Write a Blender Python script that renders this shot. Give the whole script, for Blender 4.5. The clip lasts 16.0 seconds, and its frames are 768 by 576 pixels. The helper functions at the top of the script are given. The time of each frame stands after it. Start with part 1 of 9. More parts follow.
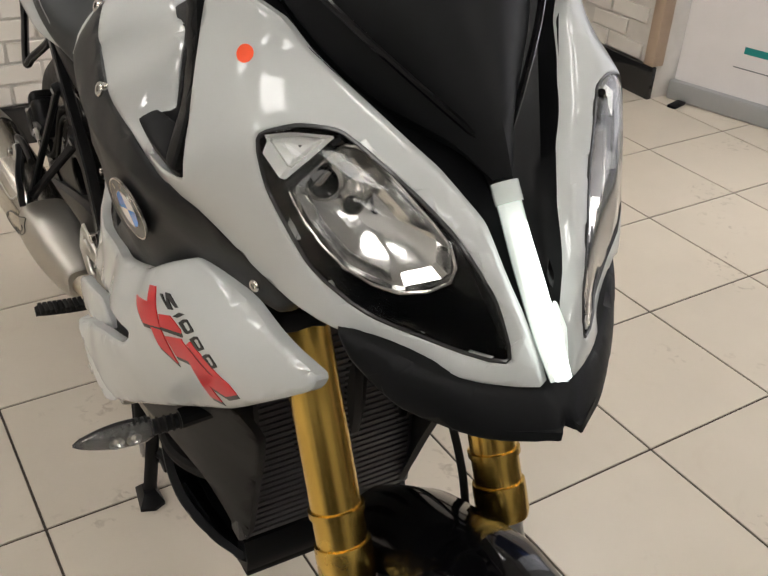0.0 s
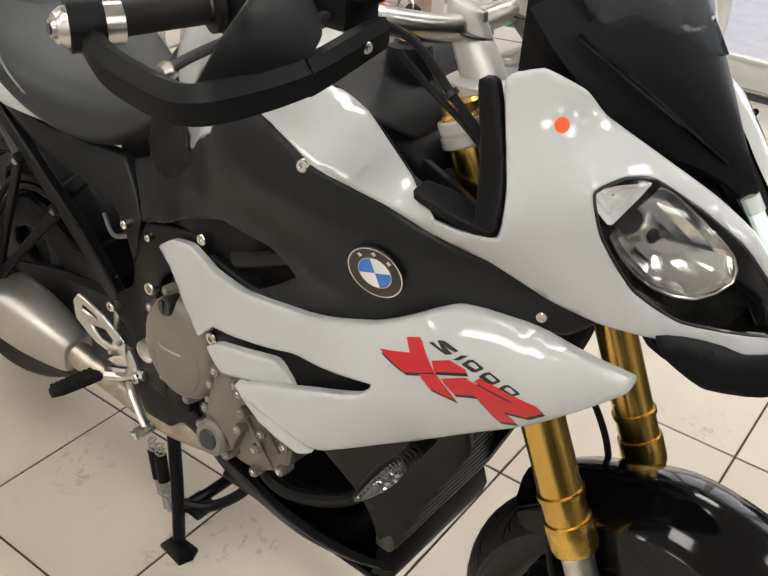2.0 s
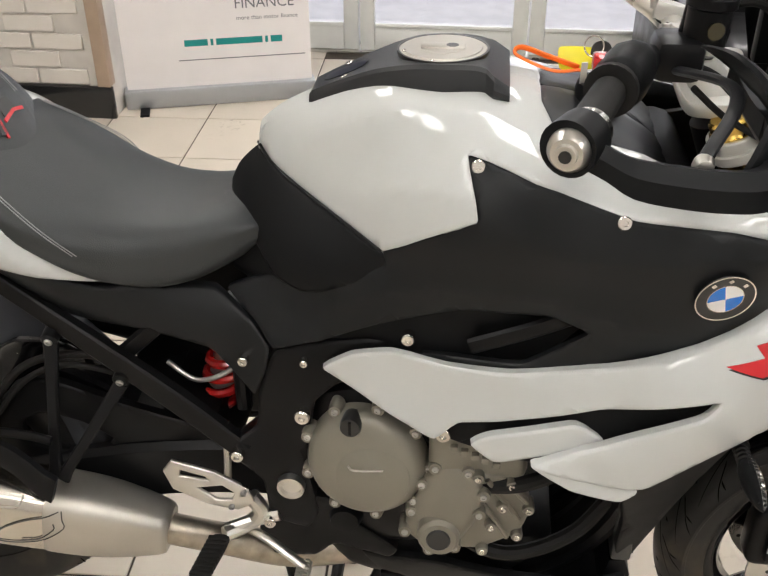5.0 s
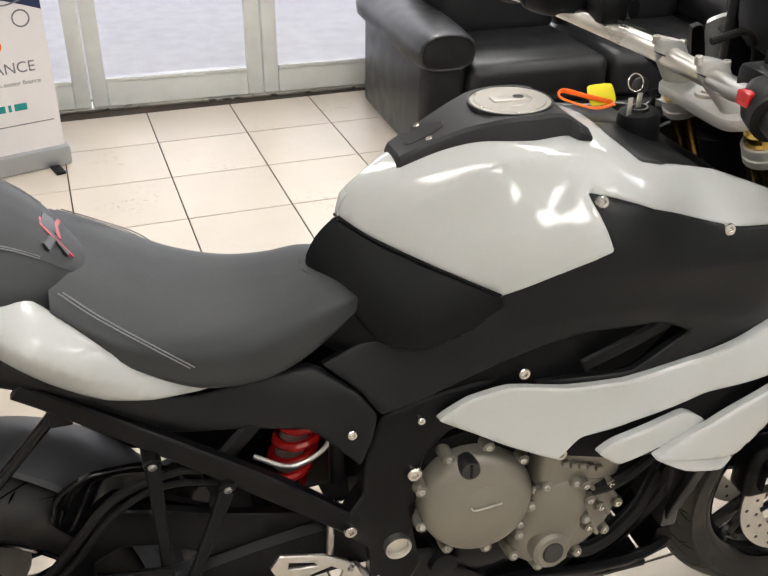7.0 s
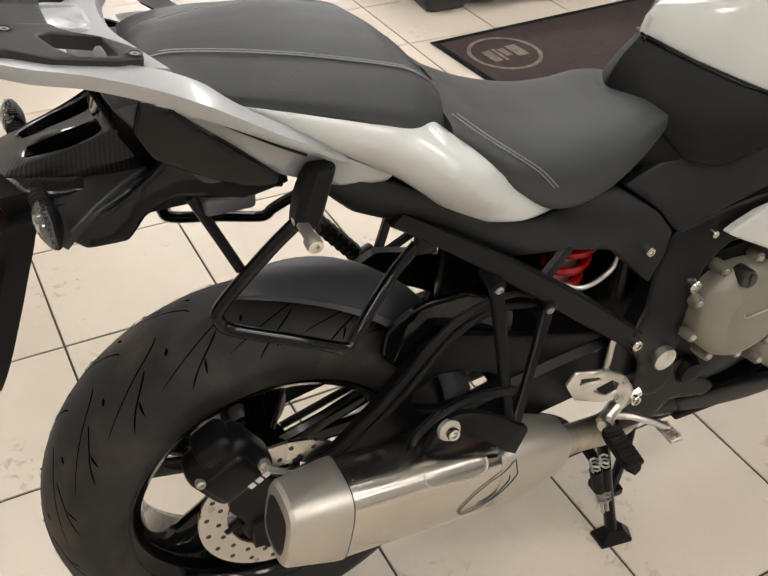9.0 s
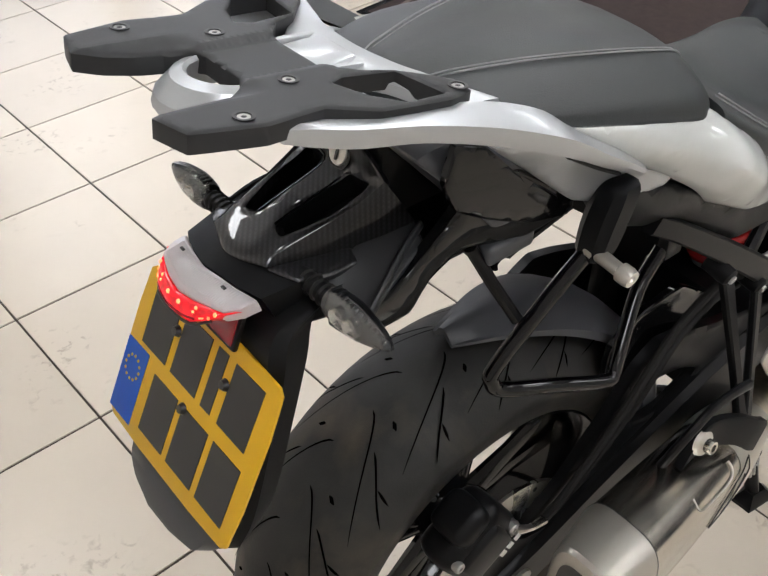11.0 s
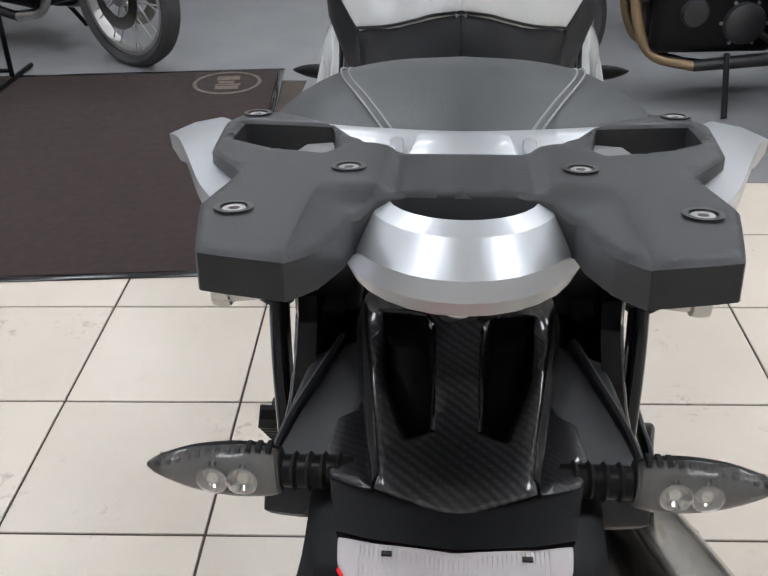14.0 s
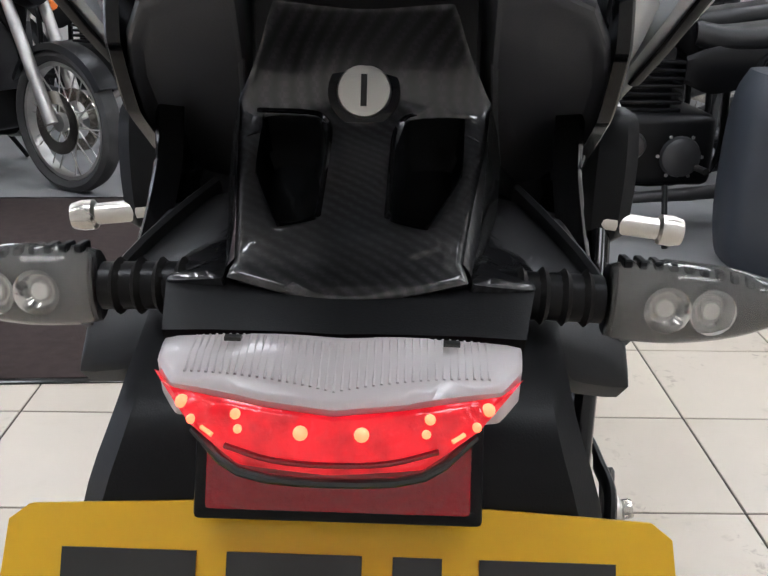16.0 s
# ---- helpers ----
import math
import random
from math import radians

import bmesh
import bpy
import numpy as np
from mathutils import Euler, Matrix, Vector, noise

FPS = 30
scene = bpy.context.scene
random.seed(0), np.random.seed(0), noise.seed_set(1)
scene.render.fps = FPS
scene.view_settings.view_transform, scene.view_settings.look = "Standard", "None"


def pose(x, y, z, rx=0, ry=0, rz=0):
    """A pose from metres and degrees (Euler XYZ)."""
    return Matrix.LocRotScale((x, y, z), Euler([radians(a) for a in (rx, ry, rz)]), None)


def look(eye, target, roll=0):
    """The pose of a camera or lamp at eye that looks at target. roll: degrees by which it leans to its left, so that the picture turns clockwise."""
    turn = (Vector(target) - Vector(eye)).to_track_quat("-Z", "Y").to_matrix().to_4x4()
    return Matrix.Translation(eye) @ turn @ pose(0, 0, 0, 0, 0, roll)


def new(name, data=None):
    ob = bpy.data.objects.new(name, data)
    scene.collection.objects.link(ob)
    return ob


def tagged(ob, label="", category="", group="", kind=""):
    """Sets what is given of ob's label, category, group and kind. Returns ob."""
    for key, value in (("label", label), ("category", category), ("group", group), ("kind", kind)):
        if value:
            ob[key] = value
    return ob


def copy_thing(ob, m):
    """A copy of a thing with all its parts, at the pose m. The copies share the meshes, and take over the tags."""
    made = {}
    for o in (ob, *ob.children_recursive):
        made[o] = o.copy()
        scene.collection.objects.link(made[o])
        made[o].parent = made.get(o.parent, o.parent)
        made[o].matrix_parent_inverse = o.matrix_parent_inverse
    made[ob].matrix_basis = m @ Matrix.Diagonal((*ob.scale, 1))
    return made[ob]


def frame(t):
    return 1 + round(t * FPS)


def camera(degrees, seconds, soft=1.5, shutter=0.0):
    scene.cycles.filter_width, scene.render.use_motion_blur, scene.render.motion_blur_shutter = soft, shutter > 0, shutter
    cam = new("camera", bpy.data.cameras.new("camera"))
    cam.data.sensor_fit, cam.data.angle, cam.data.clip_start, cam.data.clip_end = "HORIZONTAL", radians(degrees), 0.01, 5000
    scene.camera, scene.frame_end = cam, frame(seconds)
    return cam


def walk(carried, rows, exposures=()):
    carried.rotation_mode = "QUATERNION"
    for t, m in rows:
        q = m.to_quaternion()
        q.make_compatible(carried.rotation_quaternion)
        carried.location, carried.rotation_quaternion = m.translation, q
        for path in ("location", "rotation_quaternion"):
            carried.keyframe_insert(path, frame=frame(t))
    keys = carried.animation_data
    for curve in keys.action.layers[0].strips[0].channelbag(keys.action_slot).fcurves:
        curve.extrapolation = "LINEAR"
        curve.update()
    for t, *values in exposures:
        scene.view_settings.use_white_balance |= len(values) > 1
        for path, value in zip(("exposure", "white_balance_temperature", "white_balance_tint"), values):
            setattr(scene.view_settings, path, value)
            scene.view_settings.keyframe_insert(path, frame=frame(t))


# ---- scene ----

# ------------------------------------------------------------ camera and walk
cam = camera(45.34, 16.0)
PATH = [
    (0, (1.7701, -0.4375, 1.3833), (0.3170, 0.4214, 0.3106), 3.02),
    (0.5, (1.7171, -0.5628, 1.4111), (0.3423, 0.3870, 0.3122), 4.56),
    (1, (1.6076, -0.6548, 1.4248), (0.3147, 0.3862, 0.3092), 3.86),
    (1.5, (1.5169, -0.7548, 1.4479), (0.3596, 0.4377, 0.3349), 3.86),
    (2, (1.4461, -0.9315, 1.4733), (0.4390, 0.4150, 0.3903), 3.88),
    (2.5, (1.3761, -1.0780, 1.4892), (0.4780, 0.3665, 0.4371), 3.97),
    (3, (1.2652, -1.1216, 1.4764), (0.4258, 0.3651, 0.4346), 3.47),
    (3.5, (1.1004, -1.1086, 1.4802), (0.3532, 0.4137, 0.4200), 1.79),
    (4, (0.9380, -1.1543, 1.4916), (0.3914, 0.4379, 0.4118), 1.62),
    (4.2, (0.8651, -1.1904, 1.5011), (0.4040, 0.4287, 0.4212), 1.29),
    (6.3, (0.2499, -1.1154, 1.5248), (0.5482, 0.5483, 0.4556), -0.21),
    (6.5, (0.1729, -1.1256, 1.5370), (0.5775, 0.5253, 0.4830), 0.17),
    (7, (0.0344, -1.1211, 1.5613), (0.5588, 0.5182, 0.5425), 0.73),
    (7.5, (-0.1210, -1.0334, 1.5391), (0.4237, 0.5878, 0.5023), 0.34),
    (8, (-0.2722, -0.9813, 1.5282), (0.3456, 0.5703, 0.4278), 0.79),
    (8.5, (-0.4378, -0.9435, 1.5226), (0.2762, 0.4984, 0.3346), 2.28),
    (9, (-0.5579, -0.9470, 1.4984), (0.1651, 0.4488, 0.2620), 2.85),
    (9.5, (-0.6245, -0.8988, 1.4773), (0.1083, 0.4691, 0.2157), 3.35),
    (10, (-0.6845, -0.7531, 1.4516), (0.0585, 0.5853, 0.1644), 2.71),
    (10.2, (-0.7109, -0.7142, 1.4491), (0.0413, 0.6292, 0.1727), 1.87),
    (12.3, (-0.9404, -0.2515, 1.4527), (0.3535, 0.4098, 0.0785), -4.75),
    (12.5, (-0.9238, -0.2019, 1.4506), (0.3944, 0.3911, 0.0684), -5.60),
    (13, (-0.9180, -0.0634, 1.4265), (0.5113, 0.2846, 0.0714), -5.06),
    (13.5, (-0.9057, 0.0164, 1.3735), (0.7000, 0.1926, 0.1943), -2.75),
    (14, (-0.8813, 0.0040, 1.3056), (0.8244, 0.1514, 0.2718), -1.28),
    (14.5, (-0.8409, -0.0114, 1.2318), (0.9141, 0.1387, 0.2844), -0.55),
    (15, (-0.8197, -0.0236, 1.1672), (0.9847, 0.0784, 0.3106), 0.73),
    (15.5, (-0.8219, -0.0229, 1.1232), (1.0234, 0.0296, 0.3537), 1.56),
    (16, (-0.8297, -0.0186, 1.0865), (1.0433, 0.0208, 0.3862), 1.19),
]
walk(cam, [(t, look(eye, target, roll)) for t, eye, target, roll in PATH],
     [(0.0, -0.45, 6450, 10), (1.0, -0.2, 6400, 10), (2.5, 0.0, 6350, 10), (4.0, 0.05, 6350, 10), (7.0, 0.0, 6300, 10),
      (9.5, 0.05, 6500, 10), (10.2, 0.05, 6150, 10), (12.3, -0.15, 5950, 10), (13.0, -0.15, 5900, 10), (14.0, 0.0, 5700, 10), (16.0, 0.0, 5700, 10)])

# ------------------------------------------------------------ world: overcast day outside the doors
world = bpy.data.worlds.new("world")
scene.world = world
world.use_nodes = True
wn = world.node_tree.nodes
sky = wn.new("ShaderNodeTexSky")
sky.sky_type, sky.sun_disc = "NISHITA", False
sky.sun_elevation, sky.sun_rotation = radians(35), radians(20)
wn["Background"].inputs["Strength"].default_value = 0.12
world.node_tree.links.new(sky.outputs[0], wn["Background"].inputs["Color"])
sun = new("sun", bpy.data.lights.new("sun", "SUN"))
sun.data.energy, sun.data.angle, sun.data.color = 1.2, radians(12), (1.0, 0.96, 0.9)
sun.matrix_world = look((2, 9, 6), (0.6, 3.4, 0))

PANEL_GLOW = 13.7     # ceiling light panels
DAY_GLOW = 1.55       # overexposed street outside the glass doors


# ------------------------------------------------------------ materials
def material(name, colour, rough=0.5, metal=0.0, coat=0.0, grain=0.0, scale=400.0, vary=0.08, vscale=9.0,
             bump=0.0, spec=0.5, rvary=0.0, glow=0.0, glow_colour=None, alpha=1.0, trans=0.0, ior=1.45, sheen=0.0):
    m = bpy.data.materials.new(name)
    m.use_nodes = True
    n, link = m.node_tree.nodes, m.node_tree.links.new
    b = n["Principled BSDF"]
    b.inputs["Base Color"].default_value = (*colour, 1)
    b.inputs["Roughness"].default_value, b.inputs["Metallic"].default_value = rough, metal
    b.inputs["Coat Weight"].default_value, b.inputs["Coat Roughness"].default_value = coat, 0.04
    b.inputs["Specular IOR Level"].default_value = spec
    b.inputs["Transmission Weight"].default_value, b.inputs["IOR"].default_value = trans, ior
    if alpha < 1:
        b.inputs["Alpha"].default_value = alpha
    if sheen:
        b.inputs["Sheen Weight"].default_value = sheen
    if glow:
        b.inputs["Emission Color"].default_value = (*(glow_colour or colour), 1)
        b.inputs["Emission Strength"].default_value = glow
    tc = n.new("ShaderNodeTexCoord")
    if vary:
        big = n.new("ShaderNodeTexNoise")
        big.inputs["Scale"].default_value, big.inputs["Detail"].default_value = vscale, 5
        link(tc.outputs["Object"], big.inputs["Vector"])
        ramp = n.new("ShaderNodeMapRange")
        ramp.inputs["From Min"].default_value, ramp.inputs["From Max"].default_value = 0.3, 0.7
        ramp.inputs["To Min"].default_value, ramp.inputs["To Max"].default_value = 1 - vary, 1 + vary
        link(big.outputs["Fac"], ramp.inputs["Value"])
        mul = n.new("ShaderNodeVectorMath")
        mul.operation = "SCALE"
        mul.inputs[0].default_value = colour
        link(ramp.outputs["Result"], mul.inputs["Scale"])
        link(mul.outputs["Vector"], b.inputs["Base Color"])
        if rvary:
            rr = n.new("ShaderNodeMapRange")
            rr.inputs["From Min"].default_value, rr.inputs["From Max"].default_value = 0.3, 0.7
            rr.inputs["To Min"].default_value, rr.inputs["To Max"].default_value = max(0.02, rough - rvary), rough + rvary
            link(big.outputs["Fac"], rr.inputs["Value"])
            link(rr.outputs["Result"], b.inputs["Roughness"])
    if bump:
        fine = n.new("ShaderNodeTexNoise")
        fine.inputs["Scale"].default_value, fine.inputs["Detail"].default_value = scale, 3
        link(tc.outputs["Object"], fine.inputs["Vector"])
        bp = n.new("ShaderNodeBump")
        bp.inputs["Strength"].default_value, bp.inputs["Distance"].default_value = bump, 0.001
        link(fine.outputs["Fac"], bp.inputs["Height"])
        link(bp.outputs["Normal"], b.inputs["Normal"])
    return m


WHITE = material("white gloss paint", (0.5, 0.512, 0.5), 0.45, spec=0.2, coat=1.0, vary=0.02)
DARK = material("matt anthracite paint", (0.009, 0.0098, 0.0108), 0.4, spec=0.27, vary=0.12, vscale=14, bump=0.12, scale=1500, rvary=0.05)
BLACK = material("grained black plastic", (0.005, 0.0053, 0.006), 0.46, spec=0.18, vary=0.15, bump=0.1, scale=1400, rvary=0.06)
GLOSS = material("gloss black plastic", (0.003, 0.003, 0.0035), 0.1, spec=0.25, vary=0.1, coat=0.2)
TYRE = material("road tyre rubber", (0.022, 0.0212, 0.02), 0.55, spec=0.3, vary=0.3, vscale=16, bump=0.3, scale=500, rvary=0.1)
RUBBER = material("tyre rubber", (0.011, 0.0105, 0.01), 0.6, spec=0.2, vary=0.25, vscale=18, bump=0.3, scale=500, rvary=0.1)
FRAME = material("satin black paint", (0.005, 0.005, 0.0055), 0.33, spec=0.2, vary=0.15, bump=0.08, scale=700)
GOLD = material("gold anodised aluminium", (0.66, 0.44, 0.11), 0.24, metal=1.0, vary=0.06, rvary=0.05)
SILVER = material("silver metallic paint", (0.42, 0.435, 0.45), 0.36, metal=0.55, coat=0.4, vary=0.03)
ALU = material("brushed aluminium", (0.62, 0.6, 0.56), 0.32, metal=1.0, vary=0.08, bump=0.1, scale=300, rvary=0.08)
STEEL = material("polished stainless steel", (0.55, 0.52, 0.47), 0.2, metal=1.0, vary=0.08, rvary=0.07)
CAST = material("silver painted casting", (0.5, 0.49, 0.46), 0.42, metal=0.45, vary=0.06, bump=0.1, scale=900)
SATIN = material("bead-blasted titanium steel", (0.5, 0.475, 0.43), 0.42, metal=0.9, vary=0.06, bump=0.15, scale=1200)
ENGINE = material("grey engine paint", (0.215, 0.2, 0.165), 0.4, metal=0.35, vary=0.08, bump=0.12, scale=800)
CHROME = material("zinc bolt", (0.62, 0.6, 0.56), 0.22, metal=1.0, vary=0.1)
SEAT = material("grey-black seat vinyl", (0.033, 0.036, 0.037), 0.45, spec=0.42, vary=0.08, bump=0.35, scale=650, rvary=0.05)
HUGGER = material("satin grey-black plastic", (0.055, 0.0565, 0.062), 0.42, spec=0.45, vary=0.15, bump=0.08, scale=900)
FROST = material("bright faceted reflector", (0.8, 0.8, 0.78), 0.3, metal=0.6, vary=0.1, bump=0.4, scale=350)
RACKM = material("satin dark grey rack plastic", (0.02, 0.0205, 0.022), 0.44, spec=0.4, vary=0.1, bump=0.1, scale=1400)
INNER = material("grey indicator reflector", (0.13, 0.13, 0.128), 0.18, metal=0.6, vary=0.15, bump=0.3, scale=400)
SEATDK = material("black seat vinyl", (0.014, 0.014, 0.015), 0.5, spec=0.3, vary=0.08, bump=0.35, scale=650)
THREAD = material("grey seat thread", (0.25, 0.25, 0.25), 0.7)
RED = material("red gloss paint", (0.5, 0.012, 0.012), 0.25, coat=0.5)
DECALRED = material("red vinyl decal", (0.56, 0.012, 0.02), 0.3, coat=0.4, vary=0.05)
DECALBLK = material("black vinyl decal", (0.012, 0.012, 0.012), 0.3, coat=0.3)
BLUE = material("blue enamel", (0.01, 0.16, 0.6), 0.2, coat=0.5)
ENAMEL = material("white enamel", (0.8, 0.8, 0.8), 0.2, coat=0.5)
DOT = material("orange sticker", (0.95, 0.09, 0.02), 0.5)
YELLOW = material("yellow reflective sheet", (0.62, 0.36, 0.003), 0.35, vary=0.04, bump=0.05, scale=2000)
PLATEBLUE = material("blue plate band", (0.0, 0.07, 0.42), 0.35)
PLASTICRED = material("red reflector plastic", (0.24, 0.0, 0.005), 0.15, coat=0.6, bump=0.6, scale=250)
CLEAR = material("clear lens", (1, 1, 1), 0.02, trans=1.0, vary=0, ior=1.3)
SMOKE = material("smoke indicator lens", (0.86, 0.85, 0.83), 0.05, trans=0.92, vary=0, ior=1.25)
LENSWHITE = material("ribbed clear lamp lens", (0.6, 0.565, 0.575), 0.28, trans=0.2, coat=0.3, vary=0.04)
LENSRED = material("lit red lamp lens", (0.6, 0.008, 0.015), 0.1, coat=0.4, glow=0.4, glow_colour=(1.0, 0.01, 0.02), vary=0, bump=0.6, scale=260)
LED = material("lit led", (1, 0.4, 0.2), 0.3, glow=3.0, glow_colour=(1.0, 0.09, 0.03), vary=0)
DRL = material("lit daylight running lamp", (1, 1, 1), 0.3, glow=5.0, glow_colour=(0.93, 1.0, 0.95), vary=0)
DRLSKIN = material("frosted running lamp strip", (0.75, 0.8, 0.76), 0.2, coat=0.5, glow=0.35, glow_colour=(0.86, 1.0, 0.93), vary=0)
REFLECT = material("headlamp reflector", (0.66, 0.66, 0.65), 0.12, metal=1.0, vary=0.05, bump=0.12, scale=120)
RADIATOR = material("radiator core", (0.1, 0.1, 0.1), 0.45, metal=0.7, bump=0.6, scale=700)
BRICK = material("white painted brick", (0.7, 0.66, 0.61), 0.6, vary=0.06, vscale=6, bump=0.35, scale=90)
MORTAR = material("painted mortar", (0.6, 0.57, 0.53), 0.8, vary=0.08, bump=0.5, scale=120)
SKIRT = material("gloss black skirting tile", (0.012, 0.012, 0.013), 0.15, coat=0.4)
TAN = material("tan painted trim", (0.42, 0.32, 0.24), 0.5)
PLASTER = material("white plaster", (0.72, 0.7, 0.67), 0.8, vary=0.04, bump=0.2, scale=80)
UPVC = material("white door frame plastic", (0.72, 0.73, 0.7), 0.3, vary=0.05)
GROUT = material("dark grout", (0.055, 0.042, 0.032), 0.85, vary=0.3, vscale=5, bump=0.5, scale=200)
VINYL = material("grey floor vinyl", (0.2, 0.2, 0.205), 0.5, vary=0.1, vscale=3, bump=0.2, scale=150)
MAT = material("brown entrance mat pile", (0.034, 0.022, 0.02), 0.95, vary=0.2, vscale=30, bump=1.0, scale=500)
MATLOGO = material("faded beige mat print", (0.15, 0.12, 0.1), 0.95, vary=0.3, vscale=40, bump=1.0, scale=500)
LEATHER = material("black sofa leather", (0.014, 0.014, 0.015), 0.36, vary=0.2, vscale=12, bump=0.5, scale=180, rvary=0.08)
BANNER = material("white banner vinyl", (0.78, 0.75, 0.75), 0.45, vary=0.02)
TEAL = material("teal print", (0.01, 0.25, 0.24), 0.5)
ORANGE = material("orange print", (0.85, 0.2, 0.03), 0.5)
GREY = material("grey print", (0.18, 0.18, 0.2), 0.5)
NAVY = material("navy print", (0.012, 0.02, 0.07), 0.5)
ROYAL = material("royal blue print", (0.03, 0.09, 0.42), 0.5)
PANELLIT = material("lit ceiling panel", (1, 1, 1), 0.5, glow=PANEL_GLOW, glow_colour=(1.0, 0.965, 0.91), vary=0)
STREET = material("overexposed street", (1, 1, 1), 1.0, glow=DAY_GLOW, glow_colour=(0.98, 0.94, 0.95), vary=0)
CEIL = material("white ceiling tile", (0.72, 0.71, 0.69), 0.9, vary=0.03)
TAGY = material("yellow key tag", (0.78, 0.68, 0.01), 0.4)
TAGO = material("orange key strap", (0.9, 0.16, 0.01), 0.4)
DIRTYSTEEL = material("heat-stained steel pipe", (0.42, 0.37, 0.3), 0.38, metal=0.9, vary=0.3, vscale=30)
FARMETAL = material("dull metal", (0.45, 0.44, 0.42), 0.35, metal=0.8, vary=0.2)
FARDARK = material("dull dark metal", (0.045, 0.045, 0.047), 0.42, metal=0.5, vary=0.2)
FARBROWN = material("brown brass pipe", (0.3, 0.22, 0.13), 0.4, metal=0.7)
TYREOLD = material("grey dusty tyre", (0.05, 0.05, 0.05), 0.75, vary=0.2, bump=0.3, scale=300)


def carbon():
    """Twill weave: diagonal bands of light and dark threads under clear lacquer."""
    m = bpy.data.materials.new("lacquered carbon fibre")
    m.use_nodes = True
    n, link = m.node_tree.nodes, m.node_tree.links.new
    b = n["Principled BSDF"]
    tc = n.new("ShaderNodeTexCoord")
    w1, w2, big = n.new("ShaderNodeTexWave"), n.new("ShaderNodeTexChecker"), n.new("ShaderNodeTexNoise")
    mp = n.new("ShaderNodeMapping")
    mp.inputs["Rotation"].default_value = (0, 0, radians(38))
    link(tc.outputs["Object"], mp.inputs["Vector"])
    w1.bands_direction = "X"
    w1.inputs["Scale"].default_value, w1.inputs["Distortion"].default_value = 70, 0.3
    w2.inputs["Scale"].default_value = 420
    big.inputs["Scale"].default_value = 25
    for w in (w1, w2, big):
        link(mp.outputs["Vector"], w.inputs["Vector"])
    mix, mix2 = n.new("ShaderNodeMath"), n.new("ShaderNodeMath")
    mix.operation = mix2.operation = "MULTIPLY"
    half = n.new("ShaderNodeMapRange")
    half.inputs["To Min"].default_value = 0.55
    link(w2.outputs["Fac"], half.inputs["Value"])
    link(w1.outputs["Fac"], mix.inputs[0])
    link(half.outputs["Result"], mix.inputs[1])
    link(mix.outputs[0], mix2.inputs[0])
    link(big.outputs["Fac"], mix2.inputs[1])
    ramp = n.new("ShaderNodeMix")
    ramp.data_type = "RGBA"
    ramp.inputs[6].default_value, ramp.inputs[7].default_value = (0.004, 0.004, 0.0045, 1), (0.05, 0.05, 0.054, 1)
    link(mix2.outputs[0], ramp.inputs[0])
    link(ramp.outputs[2], b.inputs["Base Color"])
    b.inputs["Roughness"].default_value, b.inputs["Coat Weight"].default_value = 0.35, 1.0
    b.inputs["Specular IOR Level"].default_value = 0.25
    b.inputs["Coat Roughness"].default_value = 0.04
    return m


